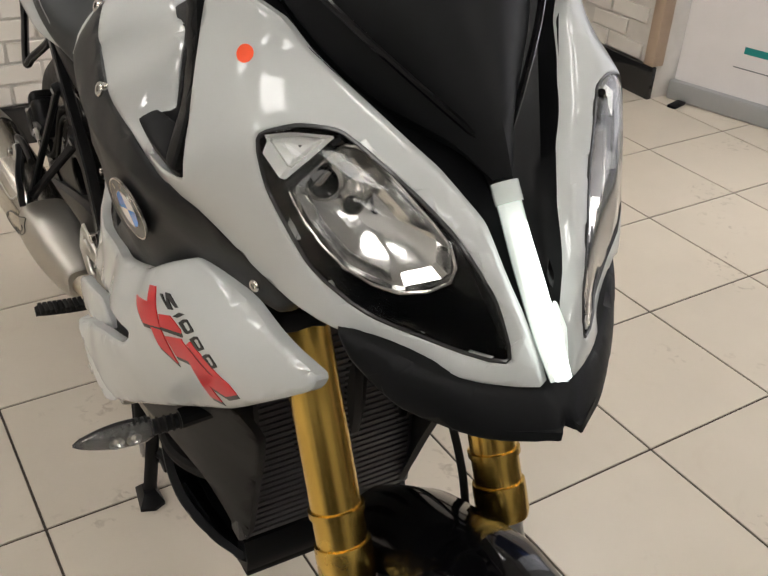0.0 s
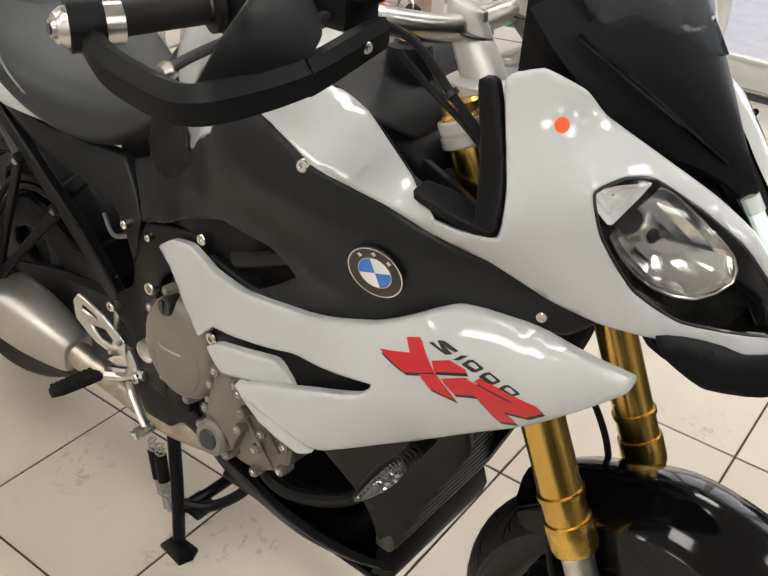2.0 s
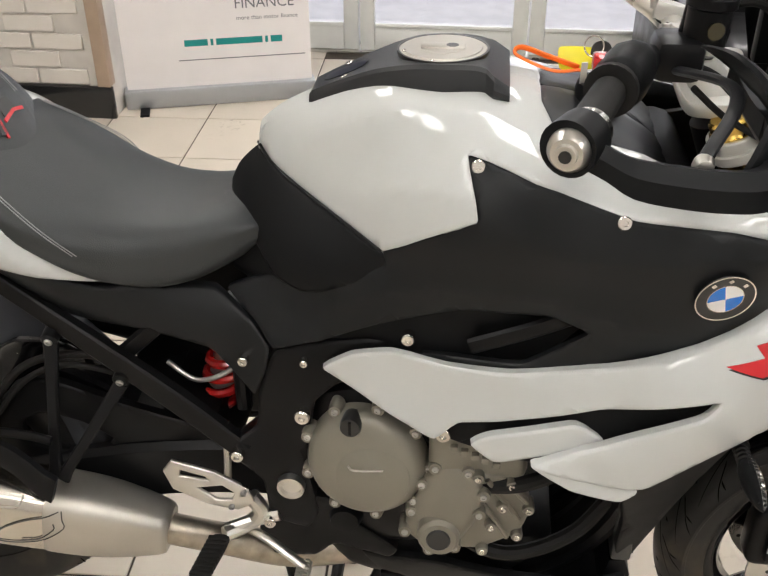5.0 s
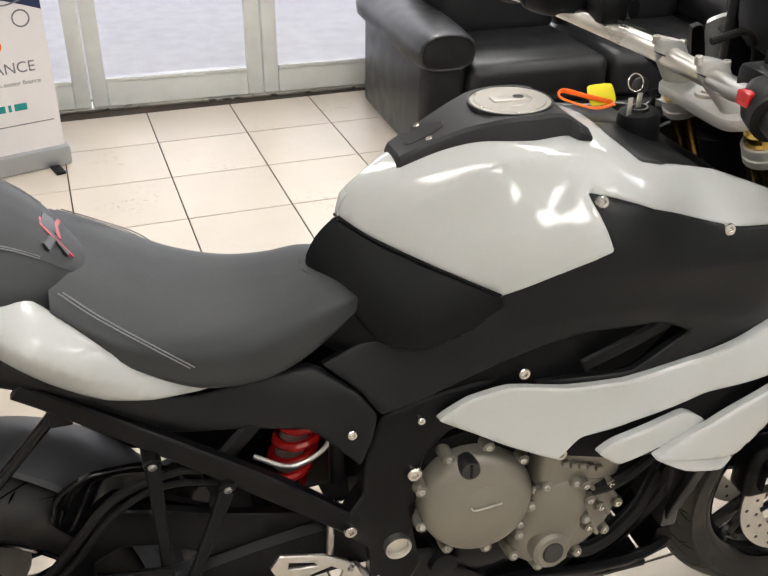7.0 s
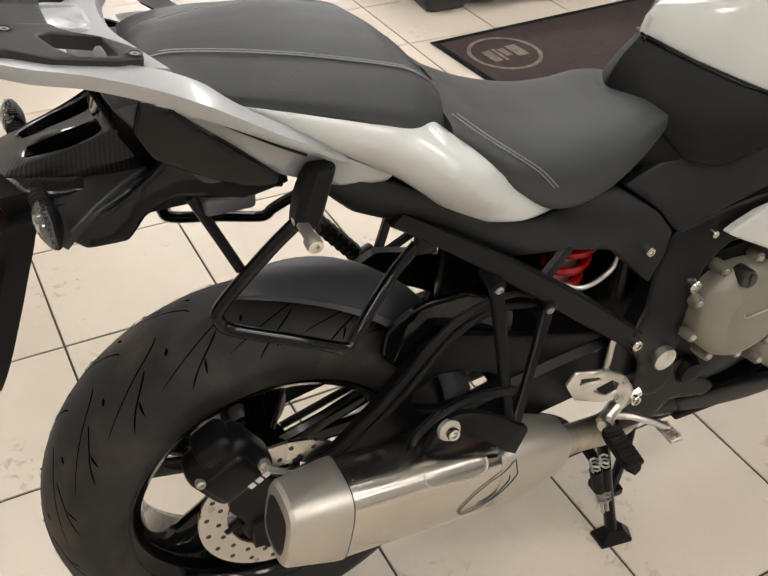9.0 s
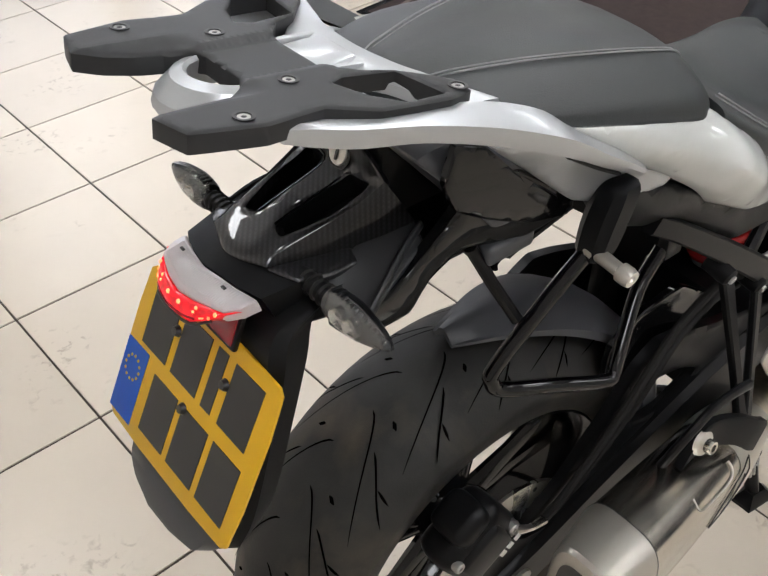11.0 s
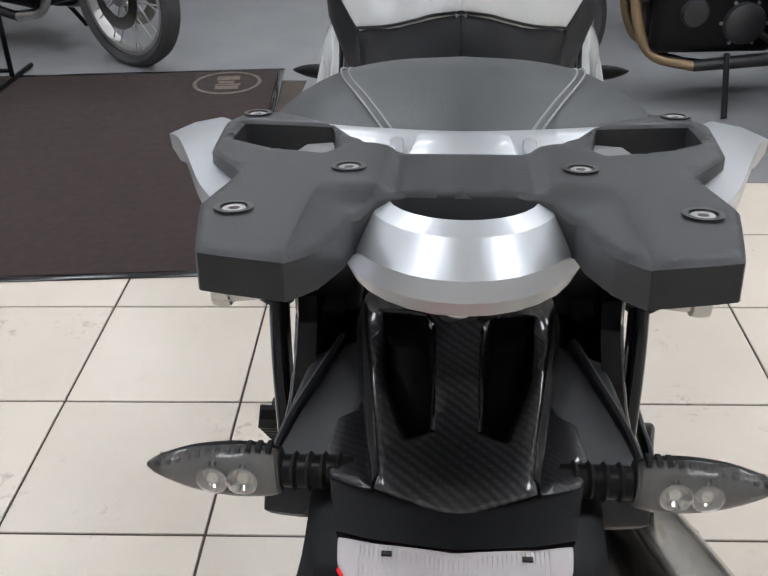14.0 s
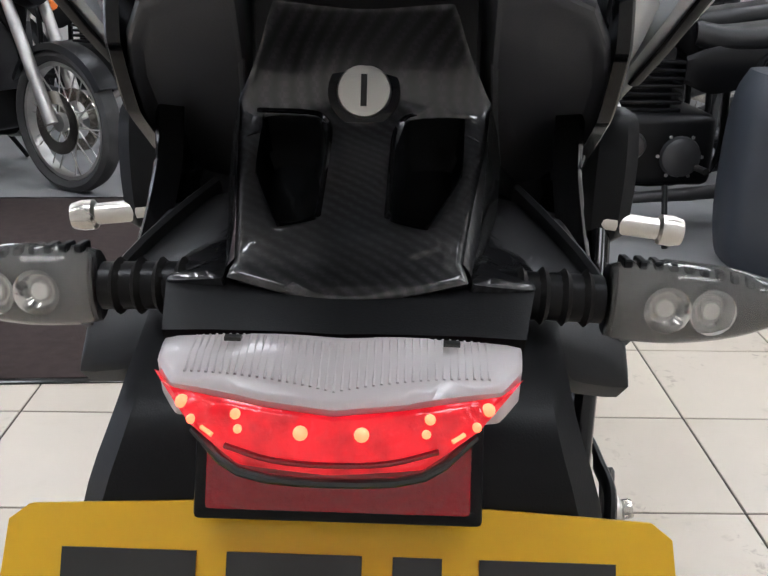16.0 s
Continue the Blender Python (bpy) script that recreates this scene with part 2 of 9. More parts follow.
def tile_material():
    m = material("cream ceramic tile", (0.6, 0.535, 0.45), 0.3, vary=0.025, vscale=5, bump=0.08, scale=60, rvary=0.015)
    n, link = m.node_tree.nodes, m.node_tree.links.new
    b = n["Principled BSDF"]
    # scuffs and smears, and one tint a tile
    src = b.inputs["Base Color"].links[0].from_socket
    geo = n.new("ShaderNodeNewGeometry")
    for k in list(n):
        if k.bl_idname == "ShaderNodeTexNoise":
            link(geo.outputs["Position"], k.inputs["Vector"])
    smear = n.new("ShaderNodeTexNoise")
    smear.inputs["Scale"].default_value, smear.inputs["Detail"].default_value, smear.inputs["Distortion"].default_value = 7.0, 8, 1.2
    link(geo.outputs["Position"], smear.inputs["Vector"])
    cut = n.new("ShaderNodeMapRange")
    cut.inputs["From Min"].default_value, cut.inputs["From Max"].default_value = 0.6, 0.8
    cut.inputs["To Min"].default_value, cut.inputs["To Max"].default_value = 0.0, 0.1
    link(smear.outputs["Fac"], cut.inputs["Value"])
    dirt = n.new("ShaderNodeMix")
    dirt.data_type = "RGBA"
    dirt.inputs[7].default_value = (0.36, 0.28, 0.2, 1)
    link(cut.outputs["Result"], dirt.inputs[0])
    link(src, dirt.inputs[6])
    # sparse specks and shoe marks, gathered in patches
    speck, patch, both_ = n.new("ShaderNodeTexNoise"), n.new("ShaderNodeTexNoise"), n.new("ShaderNodeMath")
    speck.inputs["Scale"].default_value, speck.inputs["Detail"].default_value, speck.inputs["Distortion"].default_value = 42.0, 5, 0.6
    patch.inputs["Scale"].default_value, patch.inputs["Detail"].default_value = 3.4, 2
    masks = []
    for k, lo, hi in ((speck, 0.56, 0.68), (patch, 0.56, 0.66)):
        link(geo.outputs["Position"], k.inputs["Vector"])
        r = n.new("ShaderNodeMapRange")
        r.inputs["From Min"].default_value, r.inputs["From Max"].default_value = lo, hi
        link(k.outputs["Fac"], r.inputs["Value"])
        masks.append(r)
    masks[0].inputs["To Max"].default_value = 0.5
    both_.operation = "MULTIPLY"
    link(masks[0].outputs["Result"], both_.inputs[0])
    link(masks[1].outputs["Result"], both_.inputs[1])
    marks = n.new("ShaderNodeMix")
    marks.data_type = "RGBA"
    marks.inputs[7].default_value = (0.25, 0.2, 0.15, 1)
    link(both_.outputs[0], marks.inputs[0])
    link(dirt.outputs[2], marks.inputs[6])
    dirt = marks
    info = n.new("ShaderNodeObjectInfo")
    tint = n.new("ShaderNodeMapRange")
    tint.inputs["To Min"].default_value, tint.inputs["To Max"].default_value = 0.95, 1.04
    link(info.outputs["Random"], tint.inputs["Value"])
    mul = n.new("ShaderNodeVectorMath")
    mul.operation = "SCALE"
    link(dirt.outputs[2], mul.inputs[0])
    link(tint.outputs["Result"], mul.inputs["Scale"])
    link(mul.outputs["Vector"], b.inputs["Base Color"])
    return m


CARBON, TILE = carbon(), tile_material()


def uneven_glow(m, low, high, scale):
    """A lit lens: bright and dim patches behind the plastic."""
    n, link = m.node_tree.nodes, m.node_tree.links.new
    geo, noise, r = n.new("ShaderNodeNewGeometry"), n.new("ShaderNodeTexNoise"), n.new("ShaderNodeMapRange")
    noise.inputs["Scale"].default_value = scale
    link(geo.outputs["Position"], noise.inputs["Vector"])
    link(noise.outputs["Fac"], r.inputs["Value"])
    r.inputs["From Min"].default_value, r.inputs["From Max"].default_value = 0.35, 0.65
    r.inputs["To Min"].default_value, r.inputs["To Max"].default_value = low, high
    link(r.outputs["Result"], n["Principled BSDF"].inputs["Emission Strength"])


def dusty(m, tint, lo, hi, scale):
    """Dry dirt lying in patches."""
    n, link = m.node_tree.nodes, m.node_tree.links.new
    b = n["Principled BSDF"]
    src = b.inputs["Base Color"].links[0].from_socket
    tc_, noise, r, mix = n.new("ShaderNodeTexCoord"), n.new("ShaderNodeTexNoise"), n.new("ShaderNodeMapRange"), n.new("ShaderNodeMix")
    noise.inputs["Scale"].default_value, noise.inputs["Detail"].default_value, noise.inputs["Distortion"].default_value = scale, 6, 0.4
    link(tc_.outputs["Object"], noise.inputs["Vector"])
    link(noise.outputs["Fac"], r.inputs["Value"])
    r.inputs["From Min"].default_value, r.inputs["From Max"].default_value = lo, hi
    mix.data_type = "RGBA"
    mix.inputs[7].default_value = (*tint, 1)
    link(r.outputs["Result"], mix.inputs[0])
    link(src, mix.inputs[6])
    link(mix.outputs[2], b.inputs["Base Color"])


uneven_glow(LENSRED, 0.22, 0.6, 90)
dusty(TYRE, (0.075, 0.06, 0.042), 0.5, 0.85, 11)


# ------------------------------------------------------------ mesh helpers
def finish(name, bm, mat, parent=None, label="", crease=40.0):
    """Links a bmesh as one mesh object, smooth but for edges sharper than crease."""
    bm.normal_update()
    limit = radians(crease)
    for f in bm.faces:
        f.smooth = True
    for e in bm.edges:
        if len(e.link_faces) == 2 and e.calc_face_angle(0) > limit:
            e.smooth = False
    me = bpy.data.meshes.new(name)
    bm.to_mesh(me)
    bm.free()
    for m in (mat if isinstance(mat, (list, tuple)) else [mat]):
        me.materials.append(m)
    ob = new(name, me)
    ob.parent = parent
    if label:
        ob["label"] = label
    return ob


def part(name, bm, mat, parent, label="", crease=35.0):
    return finish(name, bm, mat, parent, label, crease)


def thing(name, label, category, group="", kind="", at=(0, 0, 0)):
    ob = new(name)
    ob.location = at
    return tagged(ob, label, category, group, kind)


def smooth_line(pts, per=6, closed=False):
    """A Catmull-Rom line through the points."""
    p = [Vector(q) for q in pts]
    n = len(p)
    out = []
    for i in range(n if closed else n - 1):
        a = p[(i - 1) % n] if closed or i > 0 else p[0] * 2 - p[1]
        b, c = p[i], p[(i + 1) % n]
        d = p[(i + 2) % n] if closed or i + 2 < n else c * 2 - b
        for k in range(per):
            t = k / per
            out.append(0.5 * ((2 * b) + (c - a) * t + (2 * a - 5 * b + 4 * c - d) * t * t + (3 * b - a - 3 * c + d) * t ** 3))
    if not closed:
        out.append(p[-1])
    return out


def tube(pts, r, per=6, segs=10, radii=None, bm=None, flat=1.0, caps=True):
    """A tube along a smooth line; radii: one for each given point; flat: the section's second half-axis over the first."""
    bm = bm or bmesh.new()
    line = smooth_line(pts, per) if per > 1 else [Vector(q) for q in pts]
    n = len(line)
    up = Vector((0, 0, 1))
    rings = []
    for i, q in enumerate(line):
        d = (line[min(i + 1, n - 1)] - line[max(i - 1, 0)]).normalized()
        if i == 0:
            side = d.cross(up) if abs(d.z) < 0.95 else d.cross(Vector((1, 0, 0)))
            side.normalize()
        else:
            side = (side - d * side.dot(d)).normalized()
        other = d.cross(side)
        if radii:
            f = i / max(1, n - 1) * (len(radii) - 1)
            k = min(int(f), len(radii) - 2)
            rr = radii[k] + (radii[k + 1] - radii[k]) * (f - k)
        else:
            rr = r
        rings.append([bm.verts.new(q + side * rr * math.cos(2 * math.pi * a / segs) + other * rr * flat * math.sin(2 * math.pi * a / segs)) for a in range(segs)])
    for a, b in zip(rings, rings[1:]):
        for k in range(segs):
            bm.faces.new((a[k], a[(k + 1) % segs], b[(k + 1) % segs], b[k]))
    if caps:
        bm.faces.new(rings[0][::-1])
        bm.faces.new(rings[-1])
    return bm


def basis(axis):
    a = Vector(axis).normalized()
    u = a.cross(Vector((0, 0, 1))) if abs(a.z) < 0.9 else a.cross(Vector((0, 1, 0)))
    u.normalize()
    return a, u, a.cross(u)


def lathe(profile, origin, axis, segs=24, bm=None, closed=False):
    """Turns (radius, height) pairs round an axis through origin."""
    bm = bm or bmesh.new()
    a, u, v = basis(axis)
    o = Vector(origin)
    rings = []
    for r, h in profile:
        if r < 1e-6:
            rings.append([bm.verts.new(o + a * h)])
        else:
            rings.append([bm.verts.new(o + a * h + (u * math.cos(2 * math.pi * k / segs) + v * math.sin(2 * math.pi * k / segs)) * r) for k in range(segs)])
    pairs = list(zip(rings, rings[1:])) + ([(rings[-1], rings[0])] if closed else [])
    for p, q in pairs:
        for k in range(segs):
            j = (k + 1) % segs
            if len(p) == 1 and len(q) == 1:
                continue
            if len(p) == 1:
                bm.faces.new((p[0], q[j], q[k]))
            elif len(q) == 1:
                bm.faces.new((p[k], p[j], q[0]))
            else:
                bm.faces.new((p[k], p[j], q[j], q[k]))
    bmesh.ops.recalc_face_normals(bm, faces=bm.faces)
    return bm


def block(lo, hi, bevel=0.0, bm=None, seg=2, m=None):
    """A box between two corners with rounded edges."""
    own = bmesh.new()
    bmesh.ops.create_cube(own, size=1)
    s = [h - l for l, h in zip(lo, hi)]
    for v in own.verts:
        v.co = Vector([(c + 0.5) * k + l for c, k, l in zip(v.co, s, lo)])
    if bevel:
        bmesh.ops.bevel(own, geom=own.edges, offset=bevel, segments=seg, profile=0.5, affect="EDGES")
    if m:
        own.transform(m)
    if bm is None:
        return own
    return merge(bm, own)


def merge(bm, other):
    me = bpy.data.meshes.new("tmp")
    other.to_mesh(me)
    other.free()
    bm.from_mesh(me)
    bpy.data.meshes.remove(me)
    return bm


def prism(outline, normal, depth, bevel=0.0, bm=None, seg=2, holes=()):
    """A plate: a flat outline in space, its back depth behind along -normal, with rounded edges."""
    own = bmesh.new()
    nrm = Vector(normal).normalized()
    rings = [outline, *holes]
    if holes:
        _, u, v = basis(nrm)
        flat, edges = [], []
        for ring in rings:
            base = len(flat)
            flat += [Vector((Vector(q).dot(u), Vector(q).dot(v))) for q in ring]
            edges += [(base + i, base + (i + 1) % len(ring)) for i in range(len(ring))]
        pts = [Vector(q) for ring in rings for q in ring]
        from mathutils.geometry import delaunay_2d_cdt
        cv, _, cf, ov, _, _ = delaunay_2d_cdt(flat, edges, [], 1, 1e-7)
        cuts, base = [], 0
        for ring in rings:
            cuts.append(flat[base:base + len(ring)])
            base += len(ring)
        vt = [own.verts.new(pts[o[0]]) for o in ov]
        vb = [own.verts.new(pts[o[0]] - nrm * depth) for o in ov]
        used = {}
        for f in cf:
            c = sum((cv[i] for i in f), Vector((0, 0))) / 3
            if inside(c, cuts[0]) and not any(inside(c, h) for h in cuts[1:]):
                own.faces.new([vt[i] for i in f])
                own.faces.new([vb[i] for i in reversed(f)])
                for i in range(3):
                    e = (f[i], f[(i + 1) % 3])
                    used[e] = True
        for a, b in used:
            if (b, a) not in used:
                own.faces.new((vt[b], vt[a], vb[a], vb[b]))
    else:
        top = [own.verts.new(Vector(q)) for q in outline]
        bot = [own.verts.new(Vector(q) - nrm * depth) for q in outline]
        own.faces.new(top)
        own.faces.new(bot[::-1])
        k = len(top)
        for i in range(k):
            own.faces.new((top[i], bot[i], bot[(i + 1) % k], top[(i + 1) % k]))
    bmesh.ops.recalc_face_normals(own, faces=own.faces)
    if bevel:
        sharp = [e for e in own.edges if len(e.link_faces) == 2 and e.calc_face_angle(0) > 0.6]
        bmesh.ops.bevel(own, geom=sharp, offset=bevel, segments=seg, profile=0.5, affect="EDGES", clamp_overlap=True)
    return own if bm is None else merge(bm, own)


def inside(q, poly):
    hit, k = False, len(poly)
    for i in range(k):
        a, b = poly[i], poly[(i + 1) % k]
        if (a[1] > q[1]) != (b[1] > q[1]) and q[0] < (b[0] - a[0]) * (q[1] - a[1]) / (b[1] - a[1]) + a[0]:
            hit = not hit
    return hit


def rounded(pts, share=0.18, times=2, closed=True):
    """Cuts the corners of an outline a little."""
    p = [Vector(q) for q in pts]
    for _ in range(times):
        out = []
        for i, a in enumerate(p):
            b = p[(i + 1) % len(p)]
            out += [a + (b - a) * share, b - (b - a) * share]
        p, share = out, 0.25
    return p


class Sheet:
    """A smooth sheet z = f(u, v) over a plane, through given points: a low polynomial and a soft remainder."""

    def __init__(self, pts, normal, follow=2.5e-3, degree=None, ridges=()):
        self.n, self.u, self.v = basis(normal)
        self.ridges = [([self.flat(q) for q in line], rise, reach) for line, rise, reach in ridges]
        p = [Vector(q) for q in pts]
        uv = np.array([[q.dot(self.u), q.dot(self.v)] for q in p])
        w = np.array([q.dot(self.n) for q in p])
        self.mid, self.size = uv.mean(0), max(np.ptp(uv, axis=0).max() / 2, 1e-4)
        k = len(p)
        self.degree = degree or (3 if k >= 17 else 2 if k >= 8 else 1)
        B = self.powers(uv)
        self.c = np.linalg.solve(B.T @ B + 1e-4 * np.eye(B.shape[1]), B.T @ w)
        self.at = uv
        K = self.kernel(((uv[:, None] - uv[None]) ** 2).sum(-1)) + follow * np.eye(k)
        P = np.c_[np.ones(k), uv]
        self.sol = np.linalg.solve(np.block([[K, P], [P.T, np.zeros((3, 3))]]), np.r_[w - B @ self.c, 0, 0, 0])

    def powers(self, uv):
        q = (uv - self.mid) / self.size
        return np.stack([q[:, 0] ** i * q[:, 1] ** j for i in range(self.degree + 1) for j in range(self.degree + 1 - i)], 1)

    def kernel(self, d2):
        return np.where(d2 > 1e-14, d2 * np.log(d2 + 1e-14), 0.0)

    def height(self, uv):
        uv = np.asarray(uv, float).reshape(-1, 2)
        d2 = ((uv[:, None] - self.at[None]) ** 2).sum(-1)
        k = len(self.at)
        return self.powers(uv) @ self.c + self.kernel(d2) @ self.sol[:k] + np.c_[np.ones(len(uv)), uv] @ self.sol[k:] + self.relief(uv)

    def relief(self, uv):
        """Pressed creases: tents along lines, fading out at their ends."""
        out = np.zeros(len(uv))
        for line, rise, reach in self.ridges:
            best, along, done = np.full(len(uv), 9.0), np.zeros(len(uv)), 0.0
            total = sum((b - a).length for a, b in zip(line, line[1:]))
            for a, b in zip(line, line[1:]):
                d = np.array(b - a)
                t = np.clip(((uv - np.array(a)) @ d) / (d @ d), 0, 1)
                g = np.sqrt(((uv - np.array(a) - t[:, None] * d) ** 2).sum(1))
                near = g < best
                best = np.where(near, g, best)
                along = np.where(near, (done + t * (b - a).length) / total, along)
                done += (b - a).length
            out += rise * np.clip(1 - best / reach, 0, 1) ** 1.3 * np.clip(np.minimum(along, 1 - along) * 6, 0, 1)
        return out

    def flat(self, q):
        return Vector((Vector(q).dot(self.u), Vector(q).dot(self.v)))

    def lay(self, q, lift=0.0):
        """The point of the sheet nearest to q along the plane's normal, lifted off it."""
        f = self.flat(q)
        return self.u * f.x + self.v * f.y + self.n * (float(self.height([tuple(f)])[0]) + lift)


def decal(outline, sheet, lift, side=-1, holes=(), thick=0.0012, step=0.007):
    """A thin film lying on a sheet."""
    from mathutils.geometry import delaunay_2d_cdt
    rings = [[sheet.flat(q) for q in r] for r in (outline, *holes)]
    verts, edges = [], []
    for r in rings:
        r2 = []
        for i, a in enumerate(r):
            b = r[(i + 1) % len(r)]
            m = max(1, int((b - a).length / step))
            r2 += [a + (b - a) * (j / m) for j in range(m)]
        base = len(verts)
        verts += r2
        edges += [(base + i, base + (i + 1) % len(r2)) for i in range(len(r2))]
    xs, ys = [q.x for q in rings[0]], [q.y for q in rings[0]]

    def within(q):
        return inside(q, rings[0]) and not any(inside(q, r) for r in rings[1:])
    verts += [q for q in (Vector((x, y)) for x in np.arange(min(xs), max(xs), step) for y in np.arange(min(ys), max(ys), step)) if within(q)]
    cv, _, cf, _, _, _ = delaunay_2d_cdt(verts, edges, [], 1, 1e-7)
    h = sheet.height([tuple(q) for q in cv])
    bm = bmesh.new()
    sy = Vector((1, 1 if side < 0 else -1, 1))
    top = [bm.verts.new((sheet.u * q.x + sheet.v * q.y + sheet.n * (float(z) + lift)) * sy) for q, z in zip(cv, h)]
    bot = [bm.verts.new((sheet.u * q.x + sheet.v * q.y + sheet.n * (float(z) + lift - thick)) * sy) for q, z in zip(cv, h)]
    used = {}
    for f in cf:
        if within(sum((cv[i] for i in f), Vector((0, 0))) / len(f)):
            bm.faces.new([top[i] for i in f])
            bm.faces.new([bot[i] for i in reversed(f)])
            used.update({(f[i], f[(i + 1) % len(f)]): True for i in range(len(f))})
    for a, b in used:
        if (b, a) not in used:
            bm.faces.new((top[b], top[a], bot[a], bot[b]))
    bmesh.ops.delete(bm, geom=[q for q in bm.verts if not q.link_faces], context="VERTS")
    bmesh.ops.recalc_face_normals(bm, faces=bm.faces)
    return bm


def dense_line(line, step):
    out = []
    for a, b in zip(line, line[1:]):
        m = max(1, int((b - a).length / step))
        out += [a + (b - a) * (j / m) for j in range(m)]
    return out + [line[-1]]


def panel(outline, normal, knots=(), depth=0.012, lip=0.006, step=0.018, share=0.14, holes=(), side=-1, round_times=2, sheet=None, lift=0.0, middle=False, follow=2.5e-3, degree=None, ridges=()):
    """A shell panel: a smooth sheet through a 3D outline (seen along normal) and inner knots, with rolled edges and thickness.
    The points are those of the right-hand side (y < 0); side=1 mirrors it to the left."""
    from mathutils.geometry import delaunay_2d_cdt
    sheet = sheet or Sheet([*outline, *knots], normal, follow, degree, ridges)
    nrm, u, v = sheet.n, sheet.u, sheet.v
    ring = rounded(outline, share, round_times) if round_times else [Vector(q) for q in outline]

    def height(uv):
        return sheet.height(uv) + lift

    def dense(r):
        out = []
        for i, a in enumerate(r):
            b = r[(i + 1) % len(r)]
            m = max(1, int((b - a).length / step))
            out += [a + (b - a) * (j / m) for j in range(m)]
        return out
    rings = [dense([Vector((q.dot(u), q.dot(v))) for q in ring])]
    for h in holes:
        hr = rounded(h, min(share, 0.12), 2)
        rings.append(dense([Vector((q.dot(u), q.dot(v))) for q in hr]))
    verts, edges = [], []
    for r in rings:
        base = len(verts)
        verts += r
        edges += [(base + i, base + (i + 1) % len(r)) for i in range(len(r))]
    bpts = np.array([tuple(q) for q in verts])
    segs = np.array([(*verts[a], *verts[b]) for a, b in edges])
    flat3 = np.c_[bpts, height(bpts)] @ np.array([[*u], [*v], [*nrm]])
    rim = np.array([abs(flat3[a][1]) > 0.004 or abs(flat3[b][1]) > 0.004 for a, b in edges]) if middle else np.ones(len(edges), bool)

    def gap(pts, which=slice(None)):
        pts = np.asarray(pts, float)
        a, b = segs[which, :2], segs[which, 2:]
        d = b - a
        t = np.clip(((pts[:, None] - a) * d).sum(-1) / np.maximum((d * d).sum(-1), 1e-14), 0, 1)
        return np.sqrt((((a + t[..., None] * d) - pts[:, None]) ** 2).sum(-1)).min(1)
    extra = []
    for r in rings:
        m = len(r)
        for i in range(m):
            a, b, c = r[i - 1], r[i], r[(i + 1) % m]
            t = (c - a)
            if t.length < 1e-7:
                continue
            n2 = Vector((-t.y, t.x)).normalized()
            for o in (0.3, 0.65, 1.0):
                for s in (1, -1):
                    extra.append((b + n2 * s * lip * o, lip * o))
    lo, hi = bpts.min(0), bpts.max(0)
    gx, gy = np.meshgrid(np.arange(lo[0], hi[0], step), np.arange(lo[1], hi[1], step))
    gx = gx + (np.arange(gx.shape[0])[:, None] % 2) * step / 2
    grid = [Vector(q) for q in np.c_[gx.ravel(), gy.ravel()]]

    def within(q):
        return inside(q, rings[0]) and not any(inside(q, r) for r in rings[1:])
    extra = [q for q in extra if within(q[0])]
    if extra:
        g = gap([tuple(q) for q, o in extra])
        extra = [q for (q, o), d in zip(extra, g) if d > o * 0.93]
    grid = [q for q in grid if within(q)]
    if grid:
        g = gap([tuple(q) for q in grid])
        grid = [q for q, d in zip(grid, g) if d > max(lip * 1.3, step * 0.45)]
    verts = verts + extra + grid
    for line, _, _ in sheet.ridges:
        row = [q for q in dense_line(line, step * 0.7) if within(q) and gap([tuple(q)])[0] > lip]
        verts += row
    cv, _, cf, ov, _, _ = delaunay_2d_cdt(verts, edges, [], 1, 1e-6)
    uv = np.array([tuple(q) for q in cv])
    h = height(uv)
    d = np.clip(gap(uv, rim) / lip, 0, 1)
    h = h - 0.6 * lip * (1 - d) ** 2
    bm = bmesh.new()
    sy = Vector((1, 1 if side < 0 else -1, 1))
    top = [bm.verts.new((u * a + v * b + nrm * c) * sy) for (a, b), c in zip(uv, h)]
    bot = [bm.verts.new((u * a + v * b + nrm * (c - depth)) * sy) for (a, b), c in zip(uv, h)]
    used = {}
    for f in cf:
        c = sum((cv[i] for i in f), Vector((0, 0))) / len(f)
        if not within(c):
            continue
        bm.faces.new([top[i] for i in f])
        bm.faces.new([bot[i] for i in reversed(f)])
        for i in range(len(f)):
            used[(f[i], f[(i + 1) % len(f)])] = True
    for a, b in used:
        if (b, a) not in used:
            bm.faces.new((top[b], top[a], bot[a], bot[b]))
    loose = [q for q in bm.verts if not q.link_faces]
    bmesh.ops.delete(bm, geom=loose, context="VERTS")
    bmesh.ops.recalc_face_normals(bm, faces=bm.faces)
    return bm


def loft(sections, per=4, caps=True, closed=True, bm=None):
    """Skins rings of equal count, smoothed from ring to ring."""
    bm = bm or bmesh.new()
    k = len(sections[0])
    lines = [smooth_line([s[i] for s in sections], per) for i in range(k)]
    rings = [[bm.verts.new(lines[i][j]) for i in range(k)] for j in range(len(lines[0]))]
    for a, b in zip(rings, rings[1:]):
        for i in range(k if closed else k - 1):
            j = (i + 1) % k
            bm.faces.new((a[i], a[j], b[j], b[i]))
    if caps and closed:
        bm.faces.new(rings[0][::-1])
        bm.faces.new(rings[-1])
    bmesh.ops.recalc_face_normals(bm, faces=bm.faces)
    return bm


